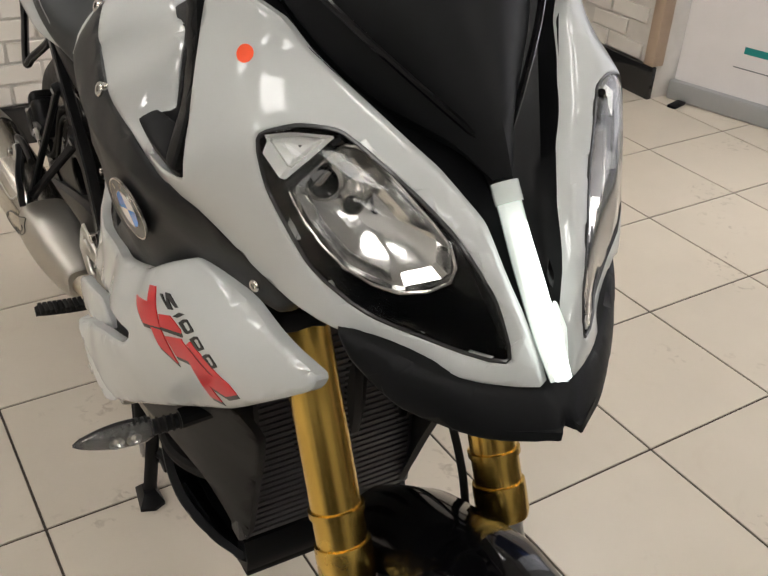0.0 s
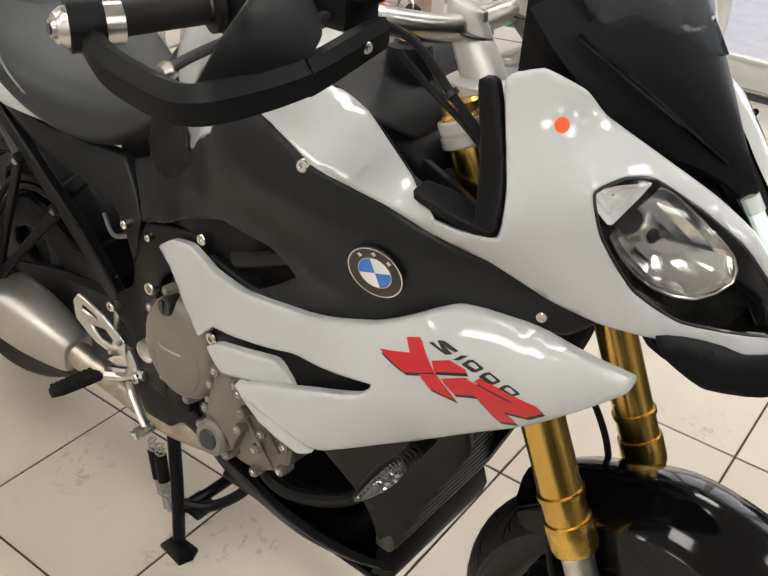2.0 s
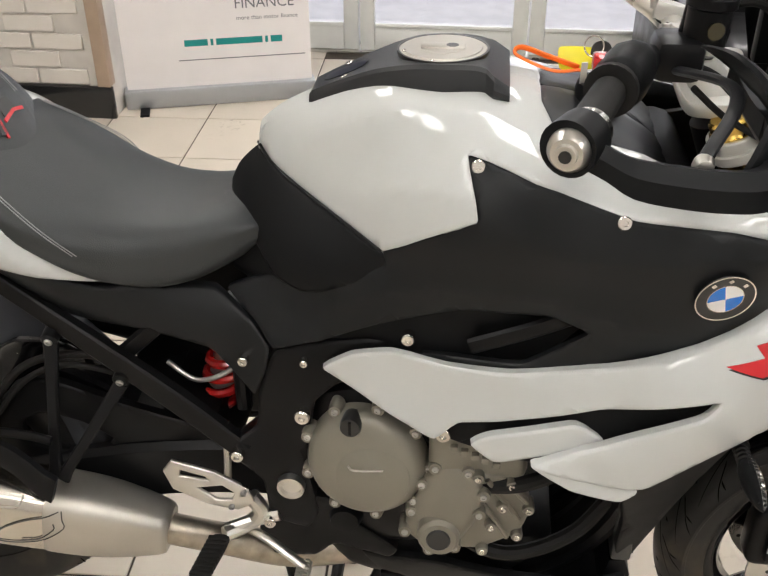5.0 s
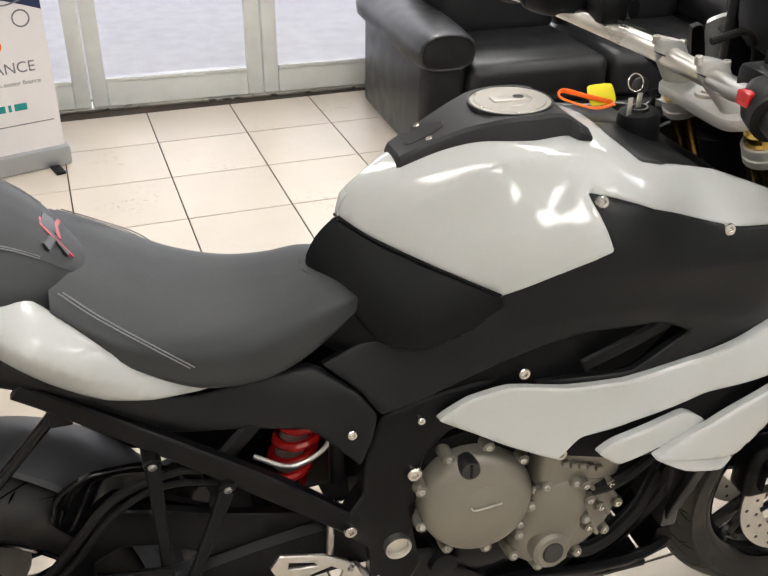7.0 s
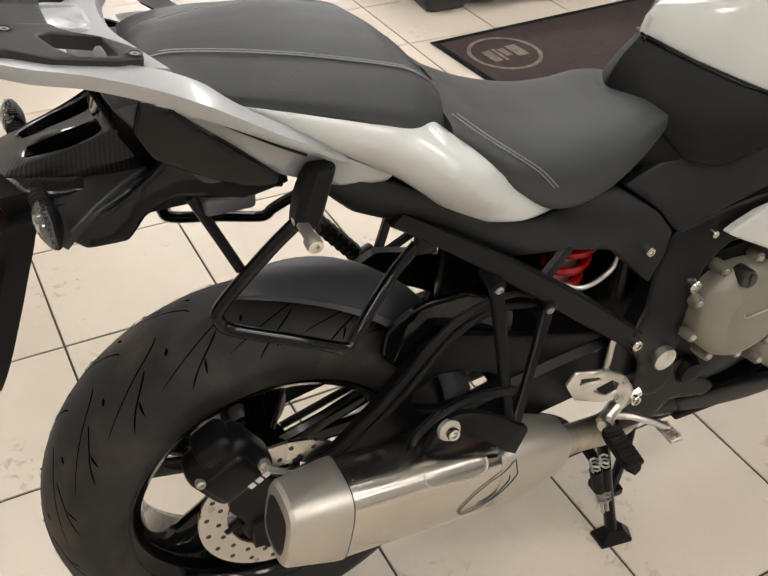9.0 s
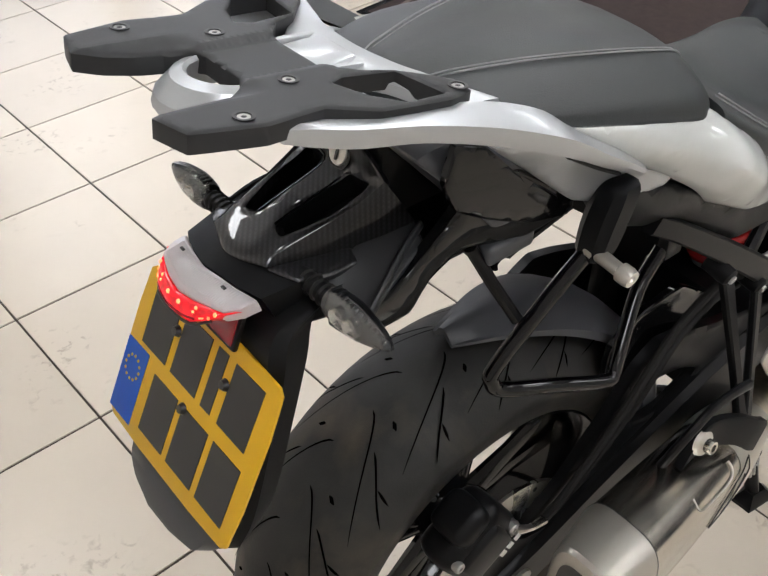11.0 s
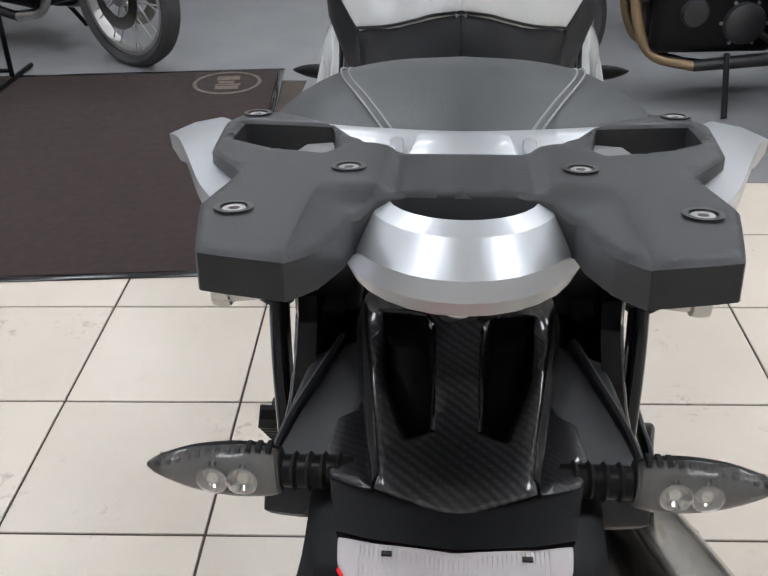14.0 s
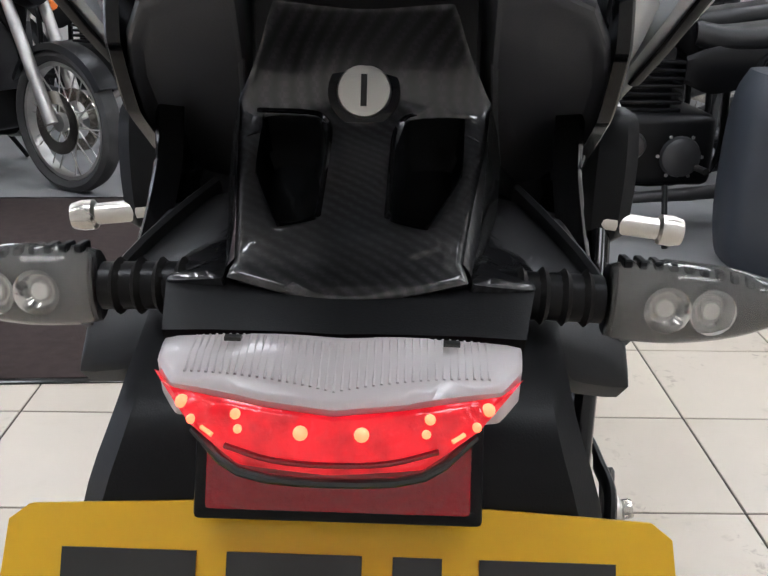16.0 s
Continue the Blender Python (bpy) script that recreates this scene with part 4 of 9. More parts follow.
    part("side_stand", tube([(-0.02, 0.16, 0.22), (0.0, 0.3, 0.012)], 0.012, 1), FRAME, b)
    b.matrix_world = m
    return b


first = parked_motorcycle(pose(3.62, 2.12, 0, 0, 0, -122), "dark parked motorcycle with silver spoked wheels", FRAME, LEATHER, FARMETAL)
copy_thing(first, pose(4.9, 1.9, 0, 0, 0, -118))
second = parked_motorcycle(pose(2.86, -1.0, 0.003, 0, 0, 94), "black parked motorcycle with brown exhaust pipes", FRAME, LEATHER, FARBROWN)
copy_thing(second, pose(3.85, -1.15, 0.003, 0, 0, 98))
copy_thing(second, pose(5.0, -1.2, 0.003, 0, 0, 102))
cabinet = thing("case", "dark grey rounded plastic luggage case standing on the floor", "case", at=(2.42, -1.52, 0.003))
part("body", loft([[Vector((0.19 * s * math.copysign(abs(math.cos(a)) ** 0.5, math.cos(a)), 0.36 * s * math.copysign(abs(math.sin(a)) ** 0.5, math.sin(a)), z)) for a in [k * math.pi / 12 for k in range(24)]]
                   for z, s in ((0, 0.82), (0.03, 0.93), (0.2, 1.0), (0.45, 1.0), (0.62, 0.95), (0.7, 0.85))]), material("slate grey plastic", (0.035, 0.04, 0.05), 0.45, bump=0.2, scale=600), cabinet)
part("rib", lathe([(0, 0), (0.02, 0), (0.02, 0.2), (0, 0.2)], (0, -0.1, 0.72), (0, 1, 0), 12), BLACK, cabinet, "black carrying grip")
stand = thing("display_stand", "thin black metal display stand with a pink card", "stand", at=(2.98, 1.98, 0.0028))
part("post", tube([(0, 0, 0), (0, 0, 0.62)], 0.012, 1), FRAME, stand)
part("post", tube([(-0.05, 0.36, 0), (-0.05, 0.36, 0.62)], 0.012, 1), FRAME, stand)
part("foot", tube([(-0.2, 0, 0.012), (0.2, 0, 0.012)], 0.012, 1), FRAME, stand)
part("foot", tube([(-0.25, 0.36, 0.012), (0.15, 0.36, 0.012)], 0.012, 1), FRAME, stand)
part("crossbar", tube([(0, 0, 0.05), (-0.05, 0.36, 0.05)], 0.01, 1), FRAME, stand)
part("card", block((-0.07, -0.02, 0.5), (-0.06, 0.5, 0.85), 0.002), material("pink printed card", (0.7, 0.45, 0.47), 0.5), stand)


# ------------------------------------------------------------ the motorcycle, x ahead, its right-hand side towards -y
bike = thing("motorcycle", "white, black and gold adventure motorcycle on its centre stand", "motorcycle")
RA, FA = (-0.275, 0.0, 0.385), (1.265, 0.0, 0.30)     # rear and front axle
SIDES = (-1, 1)


# ---- wheels
def tyre_section(r, w, rim):
    return [(rim, -w * 0.36), (rim + 0.012, -w * 0.44), (rim + 0.045, -w * 0.5), (r - 0.045, -w * 0.485), (r - 0.022, -w * 0.36), (r - 0.006, -w * 0.19), (r, 0),
            (r - 0.006, w * 0.19), (r - 0.022, w * 0.36), (r - 0.045, w * 0.485), (rim + 0.045, w * 0.5), (rim + 0.012, w * 0.44), (rim, w * 0.36)]


def road_wheel(name, c, r, w, spokes, lab):
    rim = 0.216
    wheel = part(name, lathe([(rim + 0.006, -w * 0.37), (rim + 0.01, -w * 0.4), (rim + 0.002, -w * 0.41), (rim - 0.012, -w * 0.36), (rim - 0.024, -w * 0.2), (rim - 0.026, w * 0.2), (rim - 0.012, w * 0.36),
                              (rim + 0.002, w * 0.41), (rim + 0.01, w * 0.4), (rim + 0.006, w * 0.37)], c, (0, 1, 0), 64, closed=True), GLOSS, bike, lab)
    prof = tyre_section(r, w, rim)
    part("tyre", lathe(smooth_pairs(prof), c, (0, 1, 0), 72, closed=True), TYRE, wheel, "worn black road tyre")
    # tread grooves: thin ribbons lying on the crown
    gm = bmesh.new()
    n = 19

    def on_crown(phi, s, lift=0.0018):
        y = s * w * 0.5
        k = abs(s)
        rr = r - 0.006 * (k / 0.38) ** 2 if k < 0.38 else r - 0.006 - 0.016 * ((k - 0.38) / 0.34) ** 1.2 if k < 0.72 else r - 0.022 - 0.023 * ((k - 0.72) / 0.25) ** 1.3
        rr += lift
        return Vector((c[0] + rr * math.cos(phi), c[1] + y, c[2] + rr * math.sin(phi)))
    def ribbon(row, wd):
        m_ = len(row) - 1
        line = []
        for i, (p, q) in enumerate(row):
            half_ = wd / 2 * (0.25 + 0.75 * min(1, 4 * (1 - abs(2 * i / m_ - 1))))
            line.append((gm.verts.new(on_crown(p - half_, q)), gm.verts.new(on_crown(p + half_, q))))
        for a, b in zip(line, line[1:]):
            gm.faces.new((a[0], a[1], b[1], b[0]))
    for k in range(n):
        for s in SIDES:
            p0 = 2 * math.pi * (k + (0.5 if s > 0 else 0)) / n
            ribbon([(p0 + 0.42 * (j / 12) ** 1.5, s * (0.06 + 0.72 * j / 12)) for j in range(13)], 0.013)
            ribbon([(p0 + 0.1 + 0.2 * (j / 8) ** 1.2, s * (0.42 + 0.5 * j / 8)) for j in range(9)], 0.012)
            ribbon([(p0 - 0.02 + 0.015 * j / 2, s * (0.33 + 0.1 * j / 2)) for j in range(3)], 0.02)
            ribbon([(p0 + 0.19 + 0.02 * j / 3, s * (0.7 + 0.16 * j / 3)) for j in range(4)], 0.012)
    # near-black without specular: the shade inside the grooves is put into the colour
    g = part("tread_groove", gm, material("tyre groove shade", (0.002, 0.002, 0.002), 1.0, vary=0, spec=0.0), wheel)
    g["kind"] = "stuff"
    part("hub", lathe([(0, -0.055), (0.035, -0.055), (0.05, -0.045), (0.055, -0.02), (0.045, 0), (0.055, 0.02), (0.05, 0.045), (0.035, 0.055), (0, 0.055)], c, (0, 1, 0), 24), GLOSS, wheel)
    for k in range(spokes):
        a = 2 * math.pi * k / spokes + 0.2
        for da in (-0.075, 0.075):
            p0 = Vector((c[0] + 0.04 * math.cos(a), 0, c[2] + 0.04 * math.sin(a)))
            p1 = Vector((c[0] + 0.2 * math.cos(a + da * 2), 0, c[2] + 0.2 * math.sin(a + da * 2)))
            part("spoke", tube([p0, (p0 + p1) / 2, p1], 0.011, 2, 8, [0.015, 0.011, 0.012], flat=1.5), GLOSS, wheel)
    return wheel


def smooth_pairs(prof):
    return [(q.x, q.y) for q in smooth_line([(a, b, 0) for a, b in prof], 3)]


def brake_disc(parent, c, y, r0, r1, holes=20, carrier=True):
    d = part("brake_disc", lathe([(r0, y - 0.0025), (r1, y - 0.0025), (r1, y + 0.0025), (r0, y + 0.0025)], c, (0, 1, 0), 56, closed=True), ALU, parent, "drilled steel brake disc")
    hm = bmesh.new()
    for k in range(holes):
        for rr, o in ((r0 + (r1 - r0) * 0.3, 0.0), (r0 + (r1 - r0) * 0.72, 0.5)):
            a = 2 * math.pi * (k + o) / holes
            lathe([(0, -0.0029), (0.0042, -0.0029), (0.0042, 0.0029), (0, 0.0029)], (c[0] + rr * math.cos(a), c[1] + y, c[2] + rr * math.sin(a)), (0, 1, 0), 8, hm)
    part("drilling", hm, DECALBLK, d)["kind"] = "stuff"
    if carrier:
        cm = lathe([(0.03, y - 0.004), (0.055, y - 0.004), (0.055, y + 0.004), (0.03, y + 0.004)], c, (0, 1, 0), 24, closed=True)
        for k in range(6):
            a = 2 * math.pi * k / 6
            tube([(c[0] + 0.05 * math.cos(a), c[1] + y, c[2] + 0.05 * math.sin(a)), (c[0] + (r0 + 0.006) * math.cos(a + 0.25), c[1] + y, c[2] + (r0 + 0.006) * math.sin(a + 0.25))], 0.007, 1, 8, bm=cm)
        part("carrier", cm, FRAME, d)
    return d


rear = road_wheel("rear_wheel", RA, 0.326, 0.19, 5, "rear wheel with black cast spokes")
front = road_wheel("front_wheel", FA, 0.298, 0.12, 5, "front wheel with black cast spokes")
brake_disc(rear, RA, -0.1, 0.085, 0.128)
for s in SIDES:
    brake_disc(front, FA, 0.07 * s, 0.11, 0.16)

# ---- front fork
FT, FB = Vector((0.925, -0.105, 1.085)), Vector((1.165, -0.105, 0.56))
FD = (FB - FT).normalized()
for s in SIDES:
    ft, fb = Vector(sym(FT, s)), Vector(sym(FB, s))
    L = (fb - ft).length
    leg = part("fork_leg", lathe([(0, -0.018), (0.022, -0.018), (0.026, -0.014), (0.026, -0.004), (0.0285, 0.0), (0.0285, L - 0.1), (0.0285, L - 0.0885), (0.0318, L - 0.088), (0.0318, L - 0.0805), (0.029, L - 0.08), (0.029, L - 0.0465), (0.0318, L - 0.046), (0.0325, L - 0.04), (0.0325, L - 0.008), (0.0305, L), (0.023, L), (0, L)], ft, fb - ft, 40), GOLD, bike, "gold anodised upside-down fork tube", 18)
    part("stanchion", lathe([(0.0, 0), (0.022, 0), (0.022, 0.12), (0, 0.12)], fb - FD * 0.002, fb - ft, 24), ALU, leg)
    part("fork_cap", lathe([(0.027, 0.002), (0.0325, 0.002), (0.0335, 0.004), (0.0335, 0.016), (0.0318, 0.0175), (0.0318, 0.019), (0.0345, 0.0205), (0.0345, 0.031), (0.033, 0.033), (0.027, 0.033)], ft, fb - ft, 40, closed=True), CAST, leg, "silver clamp ring", 20)
    foot = bmesh.new()
    tube([fb + (fb - ft).normalized() * 0.1, fb + (fb - ft).normalized() * 0.2, Vector((FA[0] - 0.02, 0.1 * s, FA[2] + 0.02)), Vector((FA[0], 0.1 * s, FA[2] - 0.02))], 0.026, 4, 14, [0.027, 0.03, 0.034, 0.026], bm=foot)
    part("fork_foot", foot, FRAME, leg, "black fork bottom")
    cal = block((FA[0] - 0.17, 0.055 * s - 0.03, FA[2] + 0.02), (FA[0] - 0.06, 0.055 * s + 0.03, FA[2] + 0.14), 0.016, seg=3)
    block((FA[0] - 0.15, 0.09 * s - 0.012, FA[2] + 0.045), (FA[0] - 0.09, 0.09 * s + 0.012, FA[2] + 0.115), 0.01, cal)
    caliper = part("brake_caliper", cal, FRAME, bike, "black four-piston brake caliper")
    bolt((FA[0] - 0.1, 0.103 * s, FA[2] + 0.125), (0, s, 0), caliper, 0.008)
    bolt((FA[0] - 0.135, 0.103 * s, FA[2] + 0.055), (0, s, 0), caliper, 0.008)
    tr = bmesh.new()
    for k in range(5):
        block((FA[0] - 0.15 + 0.016 * k, 0.1025 * s - 0.0006, FA[2] + 0.075), (FA[0] - 0.139 + 0.016 * k, 0.1025 * s + 0.0006, FA[2] + 0.09), 0, tr)
    part("caliper_marking", tr, ENAMEL, caliper)
part("axle", tube([(FA[0], -0.125, FA[2]), (FA[0], 0.125, FA[2])], 0.014, 1), ALU, bike)
# yokes: silver casting on top, black clamp below
prof = [(0.97, -0.06), (0.972, -0.09), (0.95, -0.1), (0.905, -0.098), (0.872, -0.085), (0.868, -0.045), (0.872, 0.055), (0.872, 0.1), (0.905, 0.115), (0.95, 0.118), (0.972, 0.105), (0.97, 0.075), (0.955, 0.03), (0.955, -0.02)]
yoke = part("top_yoke", prism(rounded([(x, y, 1.113 - 0.1 * (0.92 - x)) for x, y in prof], 0.2, 2), (-0.1, 0, 1), 0.02, 0.005), CAST, bike, "silver cast top yoke")
part("stem_nut", lathe([(0, 0.006), (0.008, 0.006), (0.01, 0.003), (0.018, 0.003), (0.02, 0.0), (0.02, -0.01), (0, -0.01)], (0.905, 0.012, 1.113), (-0.1, 0, 1), 28), SATIN, yoke, "steering stem nut")
prof = [(0.97, -0.05), (0.985, -0.1), (1.0, -0.145), (1.06, -0.145), (1.07, -0.1), (1.06, 0), (1.07, 0.1), (1.06, 0.145), (1.0, 0.145), (0.985, 0.1), (0.97, 0.05)]
part("fork_yoke", prism(rounded([(x, y, 0.86) for x, y in prof], 0.2, 1), (0, 0, 1), 0.025, 0.004), FRAME, bike, "black lower fork clamp")

# front mudguard
mg = []
for k in range(9):
    a = radians(134 - 13.5 * k)
    r0 = 0.315 + (0.012 if 2 < k < 7 else 0)
    w = 0.066 + 0.014 * math.sin(math.pi * k / 8)
    drop = 0.035 + 0.055 * math.sin(math.pi * min(1, k / 6))
    ring = [(-w * 1.05, r0 - drop), (-w, r0 - 0.02), (-w * 0.75, r0), (-w * 0.3, r0 + 0.014), (0, r0 + 0.018), (w * 0.3, r0 + 0.014), (w * 0.75, r0), (w, r0 - 0.02), (w * 1.05, r0 - drop),
            (w * 0.98, r0 - drop), (w * 0.92, r0 - 0.022), (w * 0.7, r0 - 0.006), (0, r0 + 0.012), (-w * 0.7, r0 - 0.006), (-w * 0.92, r0 - 0.022), (-w * 0.98, r0 - drop)]
    mg.append([Vector((FA[0] + rr * math.cos(a), y, FA[2] + rr * math.sin(a))) for y, rr in ring])
part("front_mudguard", loft(mg, 4), GLOSS, bike, "black plastic front mudguard")


# ---- front fairing
for s in SIDES:
    # cheek with the headlamp's cut-out
    lamp = [(1.127, -0.186, 1.089), (1.142, -0.155, 1.098), (1.161, -0.127, 1.096), (1.2, -0.098, 1.068), (1.245, -0.066, 1.03), (1.282, -0.046, 0.985), (1.306, -0.036, 0.93), (1.26, -0.077, 0.935), (1.22, -0.122, 0.951), (1.178, -0.163, 0.99), (1.142, -0.182, 1.045)]
    rim = [(1.012, -0.18, 1.172), (1.05, -0.172, 1.188), (1.085, -0.145, 1.168), (1.1, -0.127, 1.142), (1.155, -0.096, 1.106), (1.207, -0.064, 1.07), (1.25, -0.043, 1.036), (1.292, -0.028, 0.972),
           (1.326, -0.014, 0.912), (1.282, -0.076, 0.912), (1.208, -0.154, 0.94), (1.155, -0.168, 0.94), (1.103, -0.182, 0.951), (1.037, -0.207, 0.984), (0.982, -0.228, 1.0), (0.978, -0.234, 1.021),
           (1.019, -0.233, 1.02), (1.06, -0.229, 1.026), (1.052, -0.215, 1.075)]
    skin = Sheet([*rim, *lamp, (1.076, -0.17, 1.137), (1.09, -0.205, 1.03)], (0.55, -0.78, 0.3), 1.5e-3, 3)
    c = part("fairing_cheek", panel(rim, None, (), 0.012, 0.004, 0.014, 0.1, [lamp], s, sheet=skin), WHITE, bike, "white gloss fairing panel round the headlamp")
    if s < 0:
        dot = skin.lay((1.076, -0.17, 1.137))
        ring = [dot + (skin.u * math.cos(2 * math.pi * k / 24) + skin.v * math.sin(2 * math.pi * k / 24)) * 0.0076 for k in range(24)]
        part("sticker", decal(ring, skin, 0.0008, s), DOT, c, "round orange sticker")
    # headlamp: black housing, faceted reflectors, bulbs, clear lens
    hl = part("headlamp", panel(lamp, None, (), 0.008, 0.002, 0.014, 0.1, (), s, sheet=skin, lift=-0.055), GLOSS, bike, "clear headlamp with a chrome reflector")
    wall = bmesh.new()
    edge = rounded(lamp, 0.14, 2)
    va, vb = ([wall.verts.new(Vector(sym(skin.lay(q, l), s))) for q in edge] for l in (-0.004, -0.058))
    for k in range(len(va)):
        j = (k + 1) % len(va)
        wall.faces.new((va[k], va[j], vb[j], vb[k]))
    bmesh.ops.solidify(wall, geom=wall.faces, thickness=0.003)
    part("housing", wall, GLOSS, hl)
    low = [(1.141, -0.163, 1.042), (1.148, -0.143, 1.068), (1.16, -0.123, 1.082), (1.178, -0.105, 1.076), (1.21, -0.08, 1.042), (1.237, -0.061, 1.012), (1.245, -0.064, 0.984), (1.221, -0.098, 0.969), (1.186, -0.133, 0.984), (1.157, -0.154, 1.016)]
    mid = sum((Vector(q) for q in low), Vector()) / len(low)
    ax = Vector((0.738, -0.622, 0.261))
    bowl = bmesh.new()
    rings = []
    for f, d in ((1.0, 0.0), (0.95, 0.006), (0.8, 0.014), (0.55, 0.021), (0.3, 0.025), (0.05, 0.026)):
        rings.append([bowl.verts.new(Vector(sym(mid + (Vector(q) - mid) * f - ax * d, s))) for q in rounded(low, 0.12, 1)])
    for p, q in zip(rings, rings[1:]):
        for k in range(len(p)):
            j = (k + 1) % len(p)
            bowl.faces.new((p[k], p[j], q[j], q[k]))
    part("reflector", bowl, REFLECT, hl, "chrome reflector bowl", 12)
    part("reflector_rim", tube(both([*low, low[0]], s), 0.0016, 2, 6), CHROME, hl)
    bax = sym(ax, s)
    b1, b2 = Vector(sym(Vector((1.148, -0.133, 1.046)), s)), Vector(sym(Vector((1.168, -0.116, 1.031)), s))
    part("bulb", lathe([(0, -0.004), (0.009, -0.004), (0.01, 0.002), (0.012, 0.003), (0.0125, -0.025), (0, -0.025)], b1, bax, 24), GLOSS, hl)
    part("bulb_ring", lathe([(0.0125, -0.02), (0.0165, -0.016), (0.017, 0.001), (0.0135, 0.003), (0.0125, 0.0)], b1, bax, 24, closed=True), CHROME, hl)
    part("bulb", lathe([(0, 0.0), (0.0055, 0.0), (0.006, 0.003), (0.007, 0.003), (0.0075, -0.02), (0, -0.02)], b2, bax, 20), GLOSS, hl)
    part("bulb_ring", lathe([(0.0075, -0.016), (0.0095, -0.014), (0.0095, 0.001), (0.0078, 0.003)], b2, bax, 20, closed=True), CHROME, hl)
    up = [(1.117, -0.183, 1.083), (1.138, -0.156, 1.09), (1.161, -0.128, 1.091), (1.153, -0.145, 1.073), (1.142, -0.167, 1.05)]
    um = sum((Vector(q) for q in up), Vector()) / 5
    side_ref = bmesh.new()
    rings = [[side_ref.verts.new(Vector(sym(um + (Vector(q) - um) * f - ax * d, s))) for q in rounded(up, 0.1, 1)] for f, d in ((1.0, -0.002), (0.7, 0.008), (0.62, 0.007), (0.4, 0.013), (0.05, 0.014))]
    for p, q in zip(rings, rings[1:]):
        for k in range(len(p)):
            j = (k + 1) % len(p)
            side_ref.faces.new((p[k], p[j], q[j], q[k]))
    part("side_reflector", side_ref, FROST, hl, "small bright side reflector", 12)
    part("divider", tube(both([(1.166, -0.126, 1.091), (1.152, -0.146, 1.066), (1.14, -0.168, 1.04)], s), 0.0042, 4, 8), GLOSS, hl)
    lens = part("lens", panel(lamp, None, (), 0.0025, 0.003, 0.014, 0.14, (), s, sheet=skin, lift=-0.001), CLEAR, hl, "clear polycarbonate lens")
    lens.visible_shadow = False
    part("lens_seal", tube(both([skin.lay(q, -0.002) for q in edge + edge[:1]], s), 0.002, 1, 6), DECALBLK, hl)
    # black wind deflector beside the fork opening
    part("deflector", panel([(0.986, -0.19, 1.165), (1.008, -0.187, 1.168), (1.048, -0.218, 1.075), (1.053, -0.232, 1.031), (1.03, -0.236, 1.032), (1.012, -0.205, 1.08)], (0.2, -0.95, 0.1), [], 0.014, 0.004, 0.012, 0.12, (), s), BLACK, bike)
    part("fairing_ledge", panel([(0.955, -0.215, 1.055), (0.985, -0.206, 1.05), (1.045, -0.2, 1.03), (1.05, -0.228, 1.03), (0.985, -0.232, 1.035), (0.95, -0.232, 1.043)], (0.1, -0.3, 0.9), [], 0.01, 0.003, 0.012, 0.1, (), s), BLACK, bike)
    # gloss infill between cheek and centre
    edge = [(1.05, -0.155, 1.188), (1.1, -0.122, 1.145), (1.15, -0.09, 1.107), (1.2, -0.06, 1.064), (1.242, -0.04, 1.027), (1.29, -0.026, 0.967), (1.322, -0.014, 0.915)]
    rows = [[(x - 0.004, y, z - 0.003) for x, y, z in edge], [(x - 0.022 + 0.01 * k / 6, y + 0.012 - 0.006 * k / 6, z - 0.016 + 0.008 * k / 6) for k, (x, y, z) in enumerate(edge)],
            [(x - 0.03 + 0.02 * k / 6, y * 0.6, z - 0.022 + 0.012 * k / 6) for k, (x, y, z) in enumerate(edge)], [(x - 0.012, -0.004, z - 0.014) for x, y, z in edge],
            [(x - 0.04, -0.004, z - 0.03) for x, y, z in edge], [(x - 0.03, y, z - 0.025) for x, y, z in edge]]
    part("nose_infill", loft([[Vector(sym(r[k], s)) for r in rows] for k in range(7)], 4), BLACK, bike, "satin black nose panel beside the running light")
    # beak
    part("beak", panel([(1.206, -0.153, 0.945), (1.282, -0.08, 0.912), (1.32, -0.02, 0.908), (1.335, -0.003, 0.895), (1.352, -0.012, 0.872), (1.31, -0.068, 0.866), (1.262, -0.118, 0.88), (1.225, -0.146, 0.915)],
                       (0.5, -0.65, -0.25), [(1.29, -0.085, 0.892)], 0.02, 0.005, 0.014, 0.12, (), s), BLACK, bike, "black plastic beak")
    part("beak_underside", panel([(1.352, -0.01, 0.871), (1.312, -0.066, 0.866), (1.262, -0.115, 0.88), (1.2, -0.14, 0.92), (1.16, -0.1, 0.92), (1.2, -0.0, 0.89), (1.32, -0.0, 0.885)], (0.1, -0.15, -1), [], 0.008, 0.003, 0.02, 0.08, (), s), BLACK, bike)

def widen(ob):
    """The nose's left half sits a little further out than the right one towards the top."""
    for q in [ob, *ob.children]:
        for v in q.data.vertices:
            v.co.y += 0.014 * min(1.0, max(0.0, (1.33 - v.co.x) / 0.16))


for ob in [q for q in bike.children if q.name.split(".")[0] in ("fairing_cheek", "headlamp", "nose_infill", "deflector")]:
    if ob.data.vertices[0].co.y > 0:
        widen(ob)

